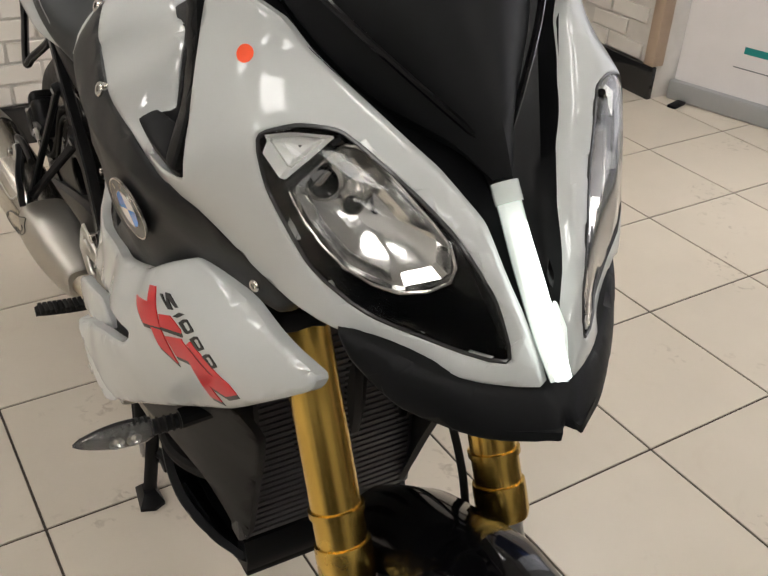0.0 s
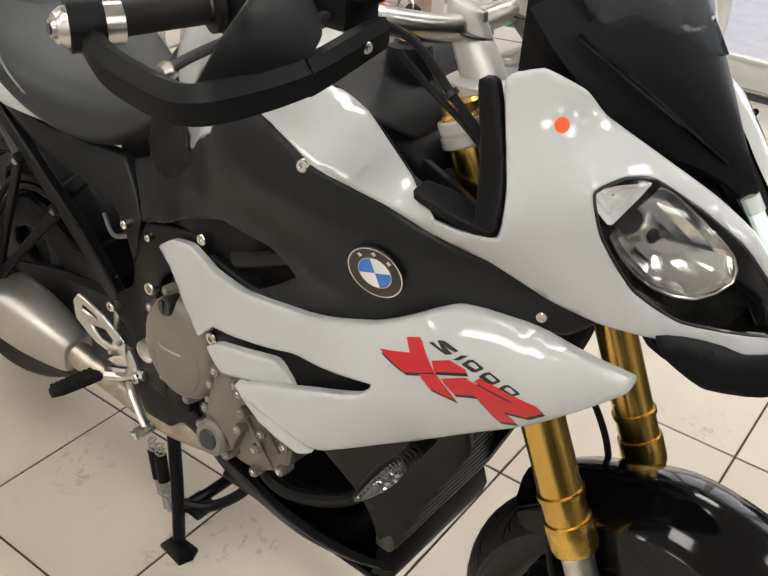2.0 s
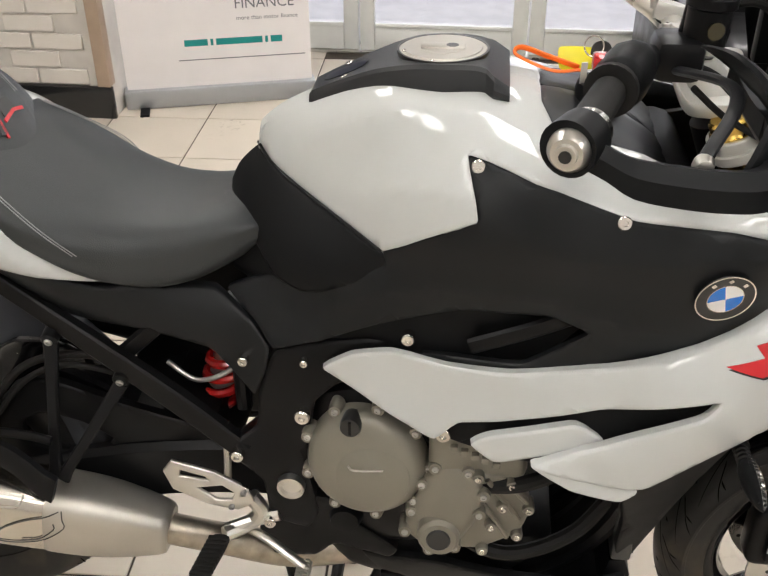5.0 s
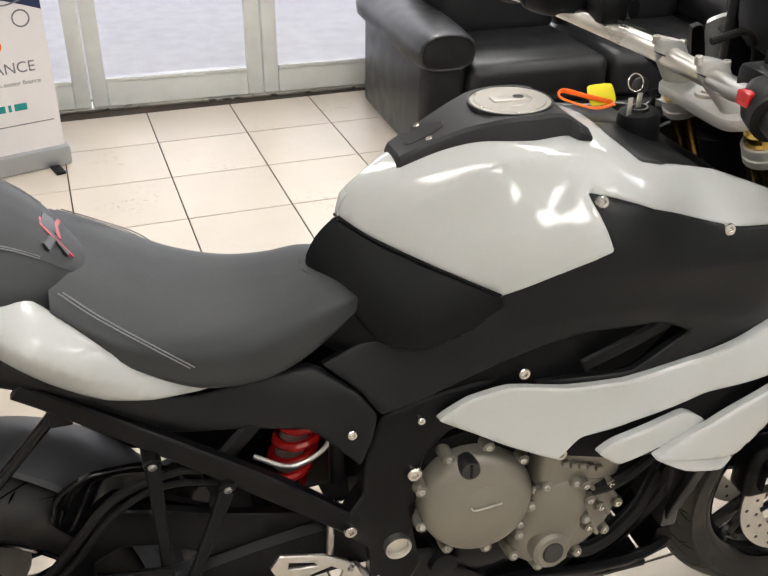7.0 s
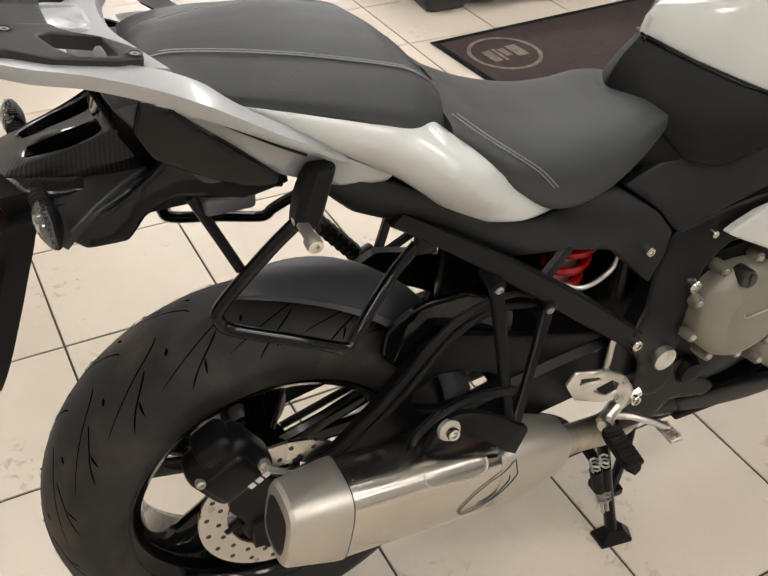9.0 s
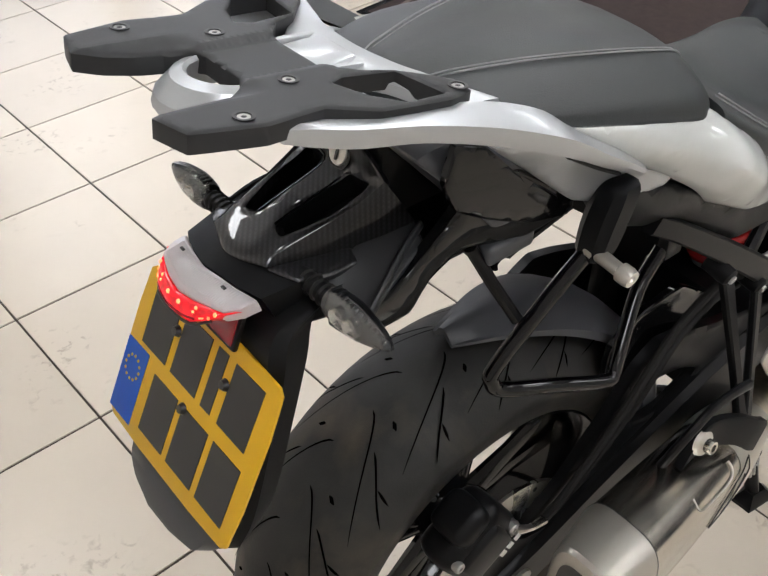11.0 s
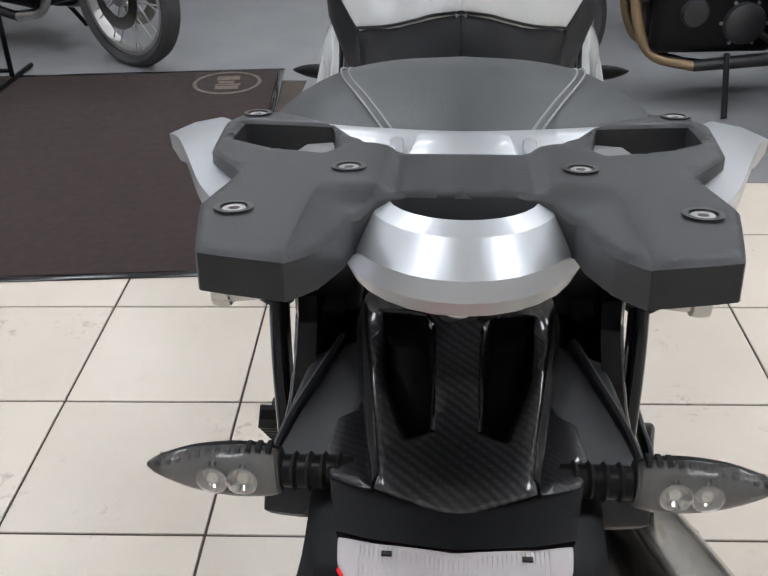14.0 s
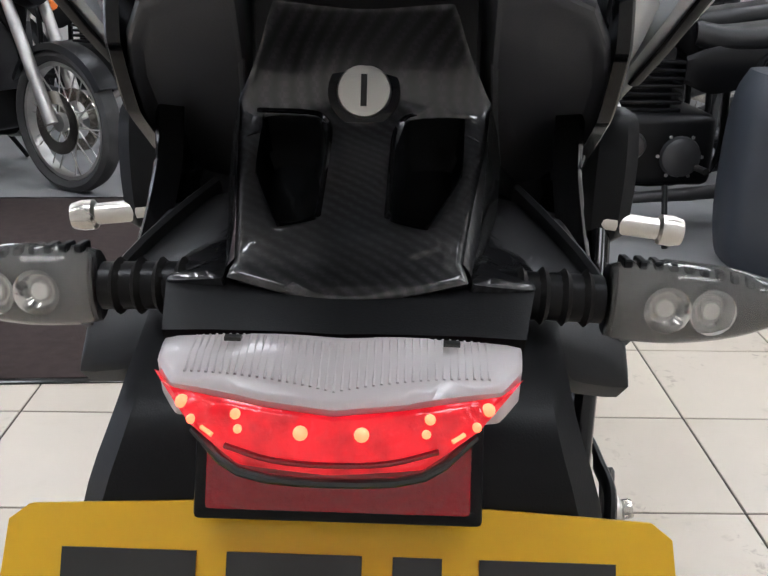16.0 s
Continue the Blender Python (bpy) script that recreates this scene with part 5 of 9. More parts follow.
# running lamp down the middle of the nose
drl = part("running_lamp", tube([(1.2305, -0.004, 1.042), (1.262, -0.004, 1.0), (1.3, -0.003, 0.95), (1.326, -0.002, 0.919)], 0.012, 4, 12, [0.0115, 0.012, 0.0115, 0.009], flat=0.7), DRLSKIN, bike, "lit white daytime running light strip")
part("lamp_core", tube([(1.252, -0.006, 1.03), (1.277, -0.006, 0.997), (1.313, -0.005, 0.949), (1.332, -0.003, 0.924)], 0.0075, 4, 12, [0.006, 0.0075, 0.0085, 0.0065]), DRL, drl, "lit lamp core")
part("lamp_cap", tube([(1.2225, -0.004, 1.0535), (1.2335, -0.004, 1.039)], 0.013, 1, 12, flat=0.75), material("frosted clear plastic", (0.8, 0.85, 0.82), 0.15, trans=0.4), drl)
part("lamp_wing", prism([(1.296, 0.008, 0.978), (1.315, 0.007, 0.962), (1.332, 0.005, 0.918), (1.318, 0.004, 0.918)], (0.2, 1, 0), 0.006, 0.002), DRLSKIN, drl)
# lower smoked shield and clear screen
part("nose_shield", loft([[Vector((x + k, y, z)) for y, z, k in ((-w, z0 - 0.03 * f, -0.06 * f), (-w * 0.6, z0 + 0.006 * f, -0.018 * f), (-w * 0.25, z0 + 0.012 * f, 0.004), (0, z0 + 0.012 * f, 0.008), (w * 0.25, z0 + 0.012 * f, 0.004), (w * 0.6, z0 + 0.006 * f, -0.018 * f), (w, z0 - 0.03 * f, -0.06 * f),
                                                          (w * 0.9, z0 - 0.05 * f, -0.07 * f), (0, z0 - 0.02, -0.02), (-w * 0.9, z0 - 0.05 * f, -0.07 * f))]
                          for x, z0, w, f in ((1.2215, 1.056, 0.01, 0.1), (1.202, 1.088, 0.033, 0.35), (1.175, 1.125, 0.075, 0.8), (1.145, 1.17, 0.11, 1.0), (1.11, 1.22, 0.135, 1.1), (1.075, 1.262, 0.145, 1.1))], 4), BLACK, bike, "black screen base over the nose")
for s in SIDES:
    part("shield_trim", tube(both([(1.06, -0.135, 1.212), (1.12, -0.094, 1.163), (1.17, -0.045, 1.113), (1.2, -0.01, 1.08), (1.202, 0.0, 1.078)], s), 0.0035, 5, 8), GLOSS, bike, "gloss black edge of the screen base")
scr = part("windscreen", loft([[Vector((x + k, y, z)) for y, z, k in ((-w, z0 - 0.02, -0.05), (-w * 0.6, z0 - 0.004, -0.012), (0, z0, 0.004), (w * 0.6, z0 - 0.004, -0.012), (w, z0 - 0.02, -0.05), (w * 0.97, z0 - 0.023, -0.053), (w * 0.6, z0 - 0.007, -0.016), (0, z0 - 0.003, 0.0), (-w * 0.6, z0 - 0.007, -0.016), (-w * 0.97, z0 - 0.023, -0.053))]
                               for x, z0, w in ((1.158, 1.19, 0.012), (1.14, 1.215, 0.07), (1.1, 1.27, 0.13), (1.04, 1.36, 0.15), (0.98, 1.44, 0.14), (0.955, 1.47, 0.09))], 4), material("smoked screen plastic", (0.45, 0.47, 0.5), 0.04, trans=0.95, ior=1.15, vary=0), bike, "lightly smoked windscreen")
scr.visible_shadow = False
part("instrument_binnacle", loft([half_section(x, [(0, z), (w * 0.7, z - 0.004), (w, z - 0.03), (w * 0.8, z - 0.08), (0, z - 0.09)], 3) for x, w, z in ((0.985, 0.08, 1.26), (1.0, 0.1, 1.275), (1.06, 0.1, 1.265), (1.1, 0.08, 1.2))]), BLACK, bike, "black instrument housing")
for s in SIDES:
    part("screen_bracket", block((0.985, s * 0.1 - 0.012, 1.1), (1.06, s * 0.1 + 0.012, 1.31), 0.006, m=Matrix.Identity(4)), BLACK, bike)

# ---- white side fairing with air vent
XR = Vector((0.94, -0.252, 0.85))
for s in SIDES:
    frim = [(0.422, -0.163, 0.73), (0.47, -0.172, 0.765), (0.526, -0.182, 0.782), (0.6, -0.208, 0.782), (0.686, -0.228, 0.791), (0.8, -0.235, 0.815), (0.912, -0.23, 0.854), (1.007, -0.201, 0.916), (1.1, -0.186, 0.912), (1.205, -0.166, 0.892), (1.203, -0.172, 0.876),
                (1.105, -0.214, 0.797), (0.98, -0.245, 0.72), (0.864, -0.273, 0.65), (0.79, -0.28, 0.665), (0.713, -0.284, 0.684), (0.8, -0.278, 0.722), (0.922, -0.271, 0.774), (0.94, -0.262, 0.797), (0.8, -0.25, 0.765), (0.7, -0.238, 0.728), (0.62, -0.23, 0.708), (0.588, -0.23, 0.672), (0.52, -0.2, 0.69)]
    fskin = Sheet([*frim, (1.113, -0.22, 0.857), (0.948, -0.25, 0.849), (1.0, -0.236, 0.885), (0.93, -0.264, 0.74), (1.04, -0.236, 0.82), (0.86, -0.256, 0.81), (0.56, -0.2, 0.73)], (0.1, -0.97, 0.12), 2e-3, 3)
    sf = panel(frim, None, (), 0.012, 0.005, 0.014, 0.1, (), s, sheet=fskin)
    fair = part("side_fairing", sf, WHITE, bike, "white gloss side fairing with red and black lettering shapes")
    part("fairing_fin", panel([(0.635, -0.257, 0.694), (0.66, -0.258, 0.712), (0.771, -0.256, 0.742), (0.812, -0.256, 0.715), (0.735, -0.266, 0.692), (0.67, -0.262, 0.668)], (0.1, -0.97, 0.12), [], 0.012, 0.005, 0.012, 0.12, (), s), WHITE, bike, "small white fairing fin")
    part("fairing_blade", panel([(0.713, -0.276, 0.683), (0.735, -0.278, 0.69), (0.862, -0.27, 0.648), (0.836, -0.281, 0.633), (0.77, -0.284, 0.65)], (0.1, -0.9, -0.2), [], 0.01, 0.003, 0.01, 0.12, (), s), WHITE, bike)
    part("vent_backing", panel([(0.58, -0.2, 0.66), (0.62, -0.205, 0.74), (0.95, -0.235, 0.82), (0.96, -0.24, 0.76), (0.72, -0.25, 0.66)], (0.1, -0.97, 0.12), [], 0.01, 0.004, 0.03, 0.1, (), s), BLACK, bike)
    # red and black shapes on the fairing, lying on its skin
    def lay_on(pts):
        return [(x, -0.247 + (0.152 * (x - 0.948) + 0.161 * (z - 0.849)) / 0.975, z) for x, z in pts]
    shapes = ([(0.9362, 0.8416), (0.9769, 0.8562), (0.9667, 0.8695), (0.9824, 0.8758), (0.9873, 0.8727), (1.0088, 0.8467), (1.0105, 0.8446), (0.9766, 0.8319)],
              [(1.0048, 0.8573), (1.0229, 0.8646), (1.0428, 0.8594), (1.0448, 0.8561), (1.0102, 0.8458)],
              [(0.9935, 0.8362), (1.0127, 0.8427), (1.0381, 0.8164), (1.0088, 0.8225), (1.0027, 0.8278)],
              [(1.019, 0.8394), (1.046, 0.8505), (1.0489, 0.8482), (1.0952, 0.8391), (1.105, 0.8399), (1.0554, 0.8491), (1.06, 0.8553), (1.1245, 0.8434), (1.1331, 0.8366), (1.1174, 0.8244), (1.0928, 0.8236), (1.1066, 0.8105), (1.0891, 0.8061), (1.0717, 0.8215), (1.0592, 0.8318), (1.0363, 0.8246)])
    for poly in shapes:
        part("decal_edge", decal([(x + 0.0025, y, z - 0.0035) for x, y, z in lay_on(poly)], fskin, 0.0006, s), DECALBLK, fair, "black shadow shape")
        part("decal", decal(lay_on(poly), fskin, 0.0013, s), DECALRED, fair, "red lettering shape")
    nought = [(1.0426, 0.8704), (1.0472, 0.8725), (1.0601, 0.8681), (1.0615, 0.8664), (1.0548, 0.8607), (1.0505, 0.8595), (1.0373, 0.8643)]
    eye = [(1.0463, 0.8694), (1.0497, 0.8703), (1.057, 0.8667), (1.0533, 0.863), (1.0436, 0.8659)]
    signs = [([(1.0041, 0.8803), (1.0109, 0.882), (1.0302, 0.8767), (1.0266, 0.8749), (1.0107, 0.878), (1.0243, 0.8716), (1.0177, 0.869), (0.996, 0.8751), (0.9997, 0.8767), (1.0141, 0.8715)], ()), ([(1.034, 0.8732), (1.0416, 0.875), (1.0342, 0.8678), (1.0269, 0.8659)], ())]
    signs += [([(x + dx, z + dz) for x, z in nought], [[(x + dx, z + dz) for x, z in eye]]) for dx, dz in ((0, 0), (0.0215, -0.0072), (0.0447, -0.0137))]
    for poly, cut in signs:
        part("decal_mark", decal(lay_on(poly), fskin, 0.0009, s, [lay_on(h) for h in cut]), DECALBLK, fair, "small black lettering shape")

# ---- dark side cover, tank shoulders
for s in SIDES:
    crim = [(0.35, -0.134, 0.735), (0.325, -0.118, 0.77), (0.275, -0.085, 0.806), (0.335, -0.084, 0.832), (0.42, -0.125, 0.862), (0.514, -0.157, 0.9), (0.511, -0.157, 0.922), (0.57, -0.195, 0.968), (0.632, -0.224, 1.008), (0.612, -0.166, 1.068), (0.7, -0.205, 1.048), (0.807, -0.226, 1.018),
                 (0.918, -0.231, 1.013), (0.982, -0.226, 0.998), (1.037, -0.205, 0.982), (1.103, -0.176, 0.949), (1.15, -0.163, 0.935), (1.12, -0.165, 0.905), (1.007, -0.188, 0.895), (0.912, -0.214, 0.835), (0.8, -0.218, 0.8), (0.686, -0.212, 0.775), (0.6, -0.19, 0.765), (0.561, -0.182, 0.782), (0.7, -0.214, 0.796), (0.779, -0.222, 0.857), (0.726, -0.214, 0.876), (0.62, -0.2, 0.868), (0.5, -0.165, 0.81), (0.421, -0.145, 0.763)]
    cskin = Sheet([*crim, (0.917, -0.239, 0.936), (0.795, -0.234, 1.01), (0.85, -0.234, 0.9), (0.64, -0.214, 0.92), (1.0, -0.218, 0.95), (0.72, -0.232, 0.985)], (0.05, -0.95, 0.2),
                  ridges=[([(0.66, -0.21, 0.99), (0.74, -0.225, 0.97), (0.84, -0.235, 0.972), (0.93, -0.24, 0.985), (1.03, -0.21, 0.968)], 0.006, 0.045), ([(0.39, -0.125, 0.79), (0.5, -0.16, 0.862), (0.6, -0.195, 0.898), (0.7, -0.215, 0.905), (0.8, -0.225, 0.885), (0.9, -0.225, 0.86)], 0.006, 0.035)])
    cov = panel(crim, None, (), 0.012, 0.005, 0.016, 0.08, (), s, sheet=cskin)
    cover = part("side_cover", cov, DARK, bike, "matt dark grey side cover")
    part("intake_duct", panel([(0.4, -0.12, 0.745), (0.5, -0.145, 0.82), (0.62, -0.17, 0.88), (0.79, -0.19, 0.87), (0.72, -0.18, 0.78), (0.55, -0.16, 0.76)], (0.05, -0.95, 0.2), [], 0.01, 0.004, 0.03, 0.1, (), s), BLACK, bike)
    part("duct_strut", tube(both([(0.63, -0.19, 0.805), (0.7, -0.196, 0.838), (0.75, -0.2, 0.865)], s), 0.006, 3, 8, flat=2), FRAME, bike)
    # round enamel emblem in plain colours
    e0, e1, e2 = [cskin.lay((0.917 + dx, -0.2425, 0.936 + dz), 0.0) for dx, dz in ((0, 0), (0.03, 0), (0, 0.03))]
    e3, e4 = [cskin.lay((0.917 + dx, -0.2425, 0.936 + dz), 0.0) for dx, dz in ((-0.03, 0), (0, -0.03))]
    ea = (e1 - e3).cross(e2 - e4).normalized()
    ea = ea if ea.y < 0 else -ea
    em = Vector(sym(e0 + ea * 0.0035, s))
    ea = Vector(sym(ea, s))
    emb = part("emblem", lathe([(0, 0), (0.034, 0), (0.0345, 0.001), (0.0335, 0.0026), (0.0215, 0.0026), (0, 0.002)], em, ea, 40), DECALBLK, cover, "round black, blue and white enamel emblem")
    part("emblem_ring", lathe([(0.0335, 0.0005), (0.0352, 0.0005), (0.0352, 0.003), (0.0335, 0.003)], em, ea, 40, closed=True), CHROME, emb)
    part("emblem_ring", lathe([(0.0205, 0.002), (0.0215, 0.002), (0.0215, 0.0032), (0.0205, 0.0032)], em, ea, 40, closed=True), CHROME, emb)
    a3, u3, v3 = basis(ea)
    for k in range(4):
        q = [em + a3 * 0.0031] + [em + a3 * 0.0031 + (u3 * math.cos(t) + v3 * math.sin(t)) * 0.0205 for t in [math.pi / 2 * (k + j / 8) + 0.25 for j in range(9)]]
        part("emblem_quarter", prism(q, ea, 0.002), BLUE if k % 2 else ENAMEL, emb)
    em_m = bmesh.new()
    for t in (-2.3, -1.57, -0.85):
        d = (u3 * math.cos(t) + v3 * math.sin(t))
        lathe([(0, 0.002), (0.0035, 0.002), (0.0035, 0.0031), (0, 0.0031)], em + d * 0.0275, ea, 4, em_m)
    part("emblem_mark", em_m, CHROME, emb)
    for q in ((0.795, -0.2365, 1.019), (0.627, -0.184, 1.058)):
        bolt(sym(cskin.lay(q, 0.0), s), sym((0.05, -0.9, 0.35), s), cover, 0.0085)
    bolt(sym((0.547, -0.174, 0.798), s), sym((0, -1, 0.1), s), bike, 0.009)
    bolt(sym(cskin.lay((1.094, -0.178, 0.925), 0.0), s), sym((0.3, -0.95, 0), s), bike, 0.0065)
    # tank shell
    tk = panel([(0.32, 0.0, 1.0), (0.326, 0.0, 1.029), (0.339, 0.0, 1.041), (0.36, 0.0, 1.057), (0.391, 0.0, 1.073), (0.45, 0.0, 1.095), (0.5, 0.0, 1.108), (0.62, 0.0, 1.116), (0.7, 0.0, 1.1), (0.7, -0.06, 1.096), (0.718, -0.121, 1.079), (0.77, -0.125, 1.072), (0.818, -0.143, 1.067), (0.865, -0.165, 1.052), (0.916, -0.186, 1.034), (0.978, -0.23, 1.024), (0.982, -0.227, 1.0),
                (0.918, -0.231, 1.014), (0.807, -0.227, 1.019), (0.7, -0.207, 1.048), (0.612, -0.167, 1.069), (0.632, -0.226, 1.008), (0.57, -0.195, 0.966), (0.51, -0.157, 0.922), (0.442, -0.105, 0.942), (0.375, -0.06, 0.969), (0.345, -0.036, 0.983)],
               (0.0, -0.62, 0.78), [(0.454, -0.05, 1.088), (0.514, -0.07, 1.106), (0.576, -0.077, 1.107), (0.639, -0.082, 1.104), (0.52, -0.12, 1.05), (0.58, -0.15, 1.052), (0.53, -0.155, 0.99), (0.47, -0.1, 1.005), (0.4, -0.045, 1.056), (0.76, -0.18, 1.05), (0.87, -0.205, 1.036)], 0.012, 0.005, 0.012, 0.06, (), s, middle=True, follow=2e-4, degree=4,
               ridges=[([(0.37, -0.05, 1.0), (0.42, -0.075, 1.045), (0.48, -0.09, 1.075), (0.56, -0.1, 1.09), (0.66, -0.12, 1.085)], 0.005, 0.035), ([(0.46, -0.12, 0.985), (0.52, -0.15, 1.01), (0.58, -0.18, 1.02), (0.632, -0.215, 1.012)], 0.007, 0.05)])
    part("fuel_tank", tk, WHITE, bike, "white gloss fuel tank half")
    kp = panel([(0.272, 0.0, 0.925), (0.29, 0.0, 0.965), (0.32, 0.0, 0.994), (0.345, -0.036, 0.982), (0.375, -0.06, 0.968), (0.442, -0.105, 0.941), (0.508, -0.156, 0.92), (0.52, -0.158, 0.905), (0.48, -0.15, 0.868), (0.42, -0.137, 0.84), (0.39, -0.127, 0.834), (0.351, -0.105, 0.843), (0.33, -0.085, 0.87), (0.3, -0.055, 0.9)],
               (-0.4, -0.75, 0.35), [(0.37, -0.09, 0.92), (0.32, -0.045, 0.945), (0.45, -0.14, 0.895)], 0.012, 0.005, 0.014, 0.12, (), s, middle=True, follow=4e-4)
    part("knee_pad", kp, BLACK, bike, "black rubber knee panel")
    part("tank_trim", tube(both([(0.319, 0.0, 0.996), (0.344, -0.038, 0.985), (0.374, -0.062, 0.971), (0.442, -0.107, 0.944), (0.509, -0.159, 0.923)], s), 0.0022), FRAME, bike)
    part("seam_lip", panel([(0.7, -0.0, 1.096), (0.7, -0.06, 1.092), (0.718, -0.119, 1.077), (0.82, -0.14, 1.06), (0.86, -0.1, 1.03), (0.86, 0.0, 1.03), (0.78, 0.0, 1.08)], (0.2, -0.1, 0.95), [], 0.01, 0.004, 0.02, 0.08, (), s), DARK, bike)
    part("inner_trim", panel([(0.77, -0.122, 1.07), (0.818, -0.14, 1.066), (0.916, -0.183, 1.034), (0.955, -0.215, 1.05), (0.935, -0.18, 1.015), (0.82, -0.12, 1.04)], (0.1, 0.3, 0.9), [], 0.008, 0.003, 0.012, 0.08, (), s), BLACK, bike)
    part("air_guide", panel([(0.8, -0.1, 1.0), (0.86, -0.11, 1.02), (0.97, -0.16, 1.02), (1.04, -0.2, 1.02), (1.08, -0.15, 0.95), (1.0, -0.16, 0.86), (0.85, -0.17, 0.85)], (0.0, -1, 0.1), [], 0.008, 0.003, 0.03, 0.08, (), s), BLACK, bike)

# fuel cap and its black surround
sur = part("cap_surround", loft([half_section(x, [(0, z - 0.0005), (w * 0.55, z), (w * 0.84, z), (w * 0.93, z - 0.004), (w, z - e * 0.6), (w * 1.02, z - e), (w * 0.92, z - e - 0.01), (0, z - e - 0.01)], 1)
                           for x, w, z, e in ((0.4, 0.026, 1.073, 0.012), (0.404, 0.031, 1.084, 0.018), (0.45, 0.041, 1.1055, 0.02), (0.49, 0.053, 1.122, 0.022), (0.52, 0.066, 1.131, 0.026), (0.545, 0.073, 1.136, 0.03), (0.58, 0.077, 1.1375, 0.032), (0.612, 0.074, 1.137, 0.03), (0.63, 0.073, 1.133, 0.027), (0.64, 0.086, 1.127, 0.02), (0.66, 0.084, 1.114, 0.012))], 2), RACKM, bike, "dark grey fuel cap surround", 20)
slot = [(0.418, -0.008), (0.424, -0.014), (0.452, -0.017), (0.47, -0.012), (0.474, 0.0), (0.47, 0.012), (0.452, 0.017), (0.424, 0.014), (0.418, 0.008)]
part("surround_slot", prism([(x, y, 1.1065 + (x - 0.45) * 0.44) for x, y in slot], (-0.4, 0, 0.92), 0.001), DECALBLK, sur)
cap = part("fuel_cap", lathe([(0, 0.0035), (0.028, 0.0035), (0.029, 0.0025), (0.05, 0.0025), (0.051, 0.0012), (0.0555, 0.0012), (0.057, 0.0), (0.057, -0.01), (0, -0.01)], (0.573, 0.0, 1.137), (-0.02, 0, 1), 56), SATIN, bike, "satin silver fuel filler cap")
part("cap_ring", lathe([(0.057, 0.0015), (0.0595, 0.0012), (0.0595, -0.004), (0.057, -0.004)], (0.573, 0.0, 1.137), (-0.02, 0, 1), 56, closed=True), DECALBLK, cap)
part("cap_lock", lathe([(0, 0.0055), (0.008, 0.0055), (0.009, 0.003), (0, 0.003)], (0.585, 0.0, 1.137), (0, 0, 1), 16), DECALBLK, cap)
part("cap_flap", block((0.545, -0.011, 1.139), (0.602, 0.011, 1.1422), 0.0015), SATIN, cap)
for k in range(6):
    a = math.pi / 3 * k + 0.3
    bolt((0.573 + 0.051 * math.cos(a), 0.051 * math.sin(a), 1.1372), (0, 0, 1), cap, 0.003)
for s in SIDES:
    bolt((0.446, 0.026 * s, 1.1035), (-0.42, 0, 1), bike, 0.005)


# ---- seats and tail
part("rider_seat", loft([half_section(x, [(0, z), (w * 0.45, z - 0.002), (w * 0.8, z - 0.01), (w * 0.97, z - d * 0.35), (w, z - d * 0.65), (w * 0.96, z - d), (w * 0.6, z - d - 0.02), (0, z - d - 0.02)], 4)
                         for x, w, z, d in ((0.338, 0.055, 0.9, 0.02), (0.333, 0.075, 0.912, 0.03), (0.318, 0.086, 0.922, 0.045), (0.28, 0.1, 0.924, 0.07), (0.23, 0.112, 0.915, 0.085), (0.17, 0.128, 0.913, 0.09), (0.1, 0.15, 0.926, 0.08), (0.04, 0.163, 0.951, 0.065), (-0.01, 0.16, 0.978, 0.055), (-0.06, 0.14, 1.01, 0.05))], 5), SEAT, bike, "grey-black vinyl rider seat with stitched seams")
pil = part("pillion_seat", loft([half_section(x, [(0, z), (e * 0.55, z - d * 0.05), (e * 0.97, z - d * 0.18), (e * 1.03, z - d * 0.22), (e + (w - e) * 0.5, z - d * 0.4), (w * 0.965, z - d * 0.66), (w, z - d * 0.92), (w * 0.97, z - d - 0.006), (w * 0.6, z - d - 0.02), (0, z - d - 0.02)], 4)
                                 for x, e, w, z, d in ((0.004, 0.02, 0.04, 0.958, 0.014), (-0.004, 0.035, 0.062, 0.969, 0.022), (-0.038, 0.06, 0.096, 1.004, 0.04), (-0.065, 0.08, 0.122, 1.036, 0.052), (-0.095, 0.094, 0.14, 1.06, 0.06), (-0.125, 0.1, 0.149, 1.074, 0.062), (-0.2, 0.09, 0.146, 1.09, 0.054), (-0.28, 0.066, 0.134, 1.097, 0.04), (-0.345, 0.044, 0.112, 1.097, 0.03), (-0.38, 0.034, 0.09, 1.092, 0.024), (-0.397, 0.026, 0.065, 1.078, 0.02))], 5), SEAT, bike, "grey-black vinyl pillion seat with stitched seams", 50)
part("piping", tube([(-0.06, -0.108, 0.996), (-0.02, -0.086, 0.972), (-0.004, -0.052, 0.958), (0.006, 0, 0.955), (-0.004, 0.052, 0.958), (-0.02, 0.086, 0.972), (-0.06, 0.108, 0.996)], 0.0045, 6, 8), DECALBLK, pil, "black edge piping")
mk = lambda a, b, l: Vector((-0.05 - 0.62 * b + 0.74 * l, 0.95 * a, 1.0192 + 0.655 * b + 0.7 * l))
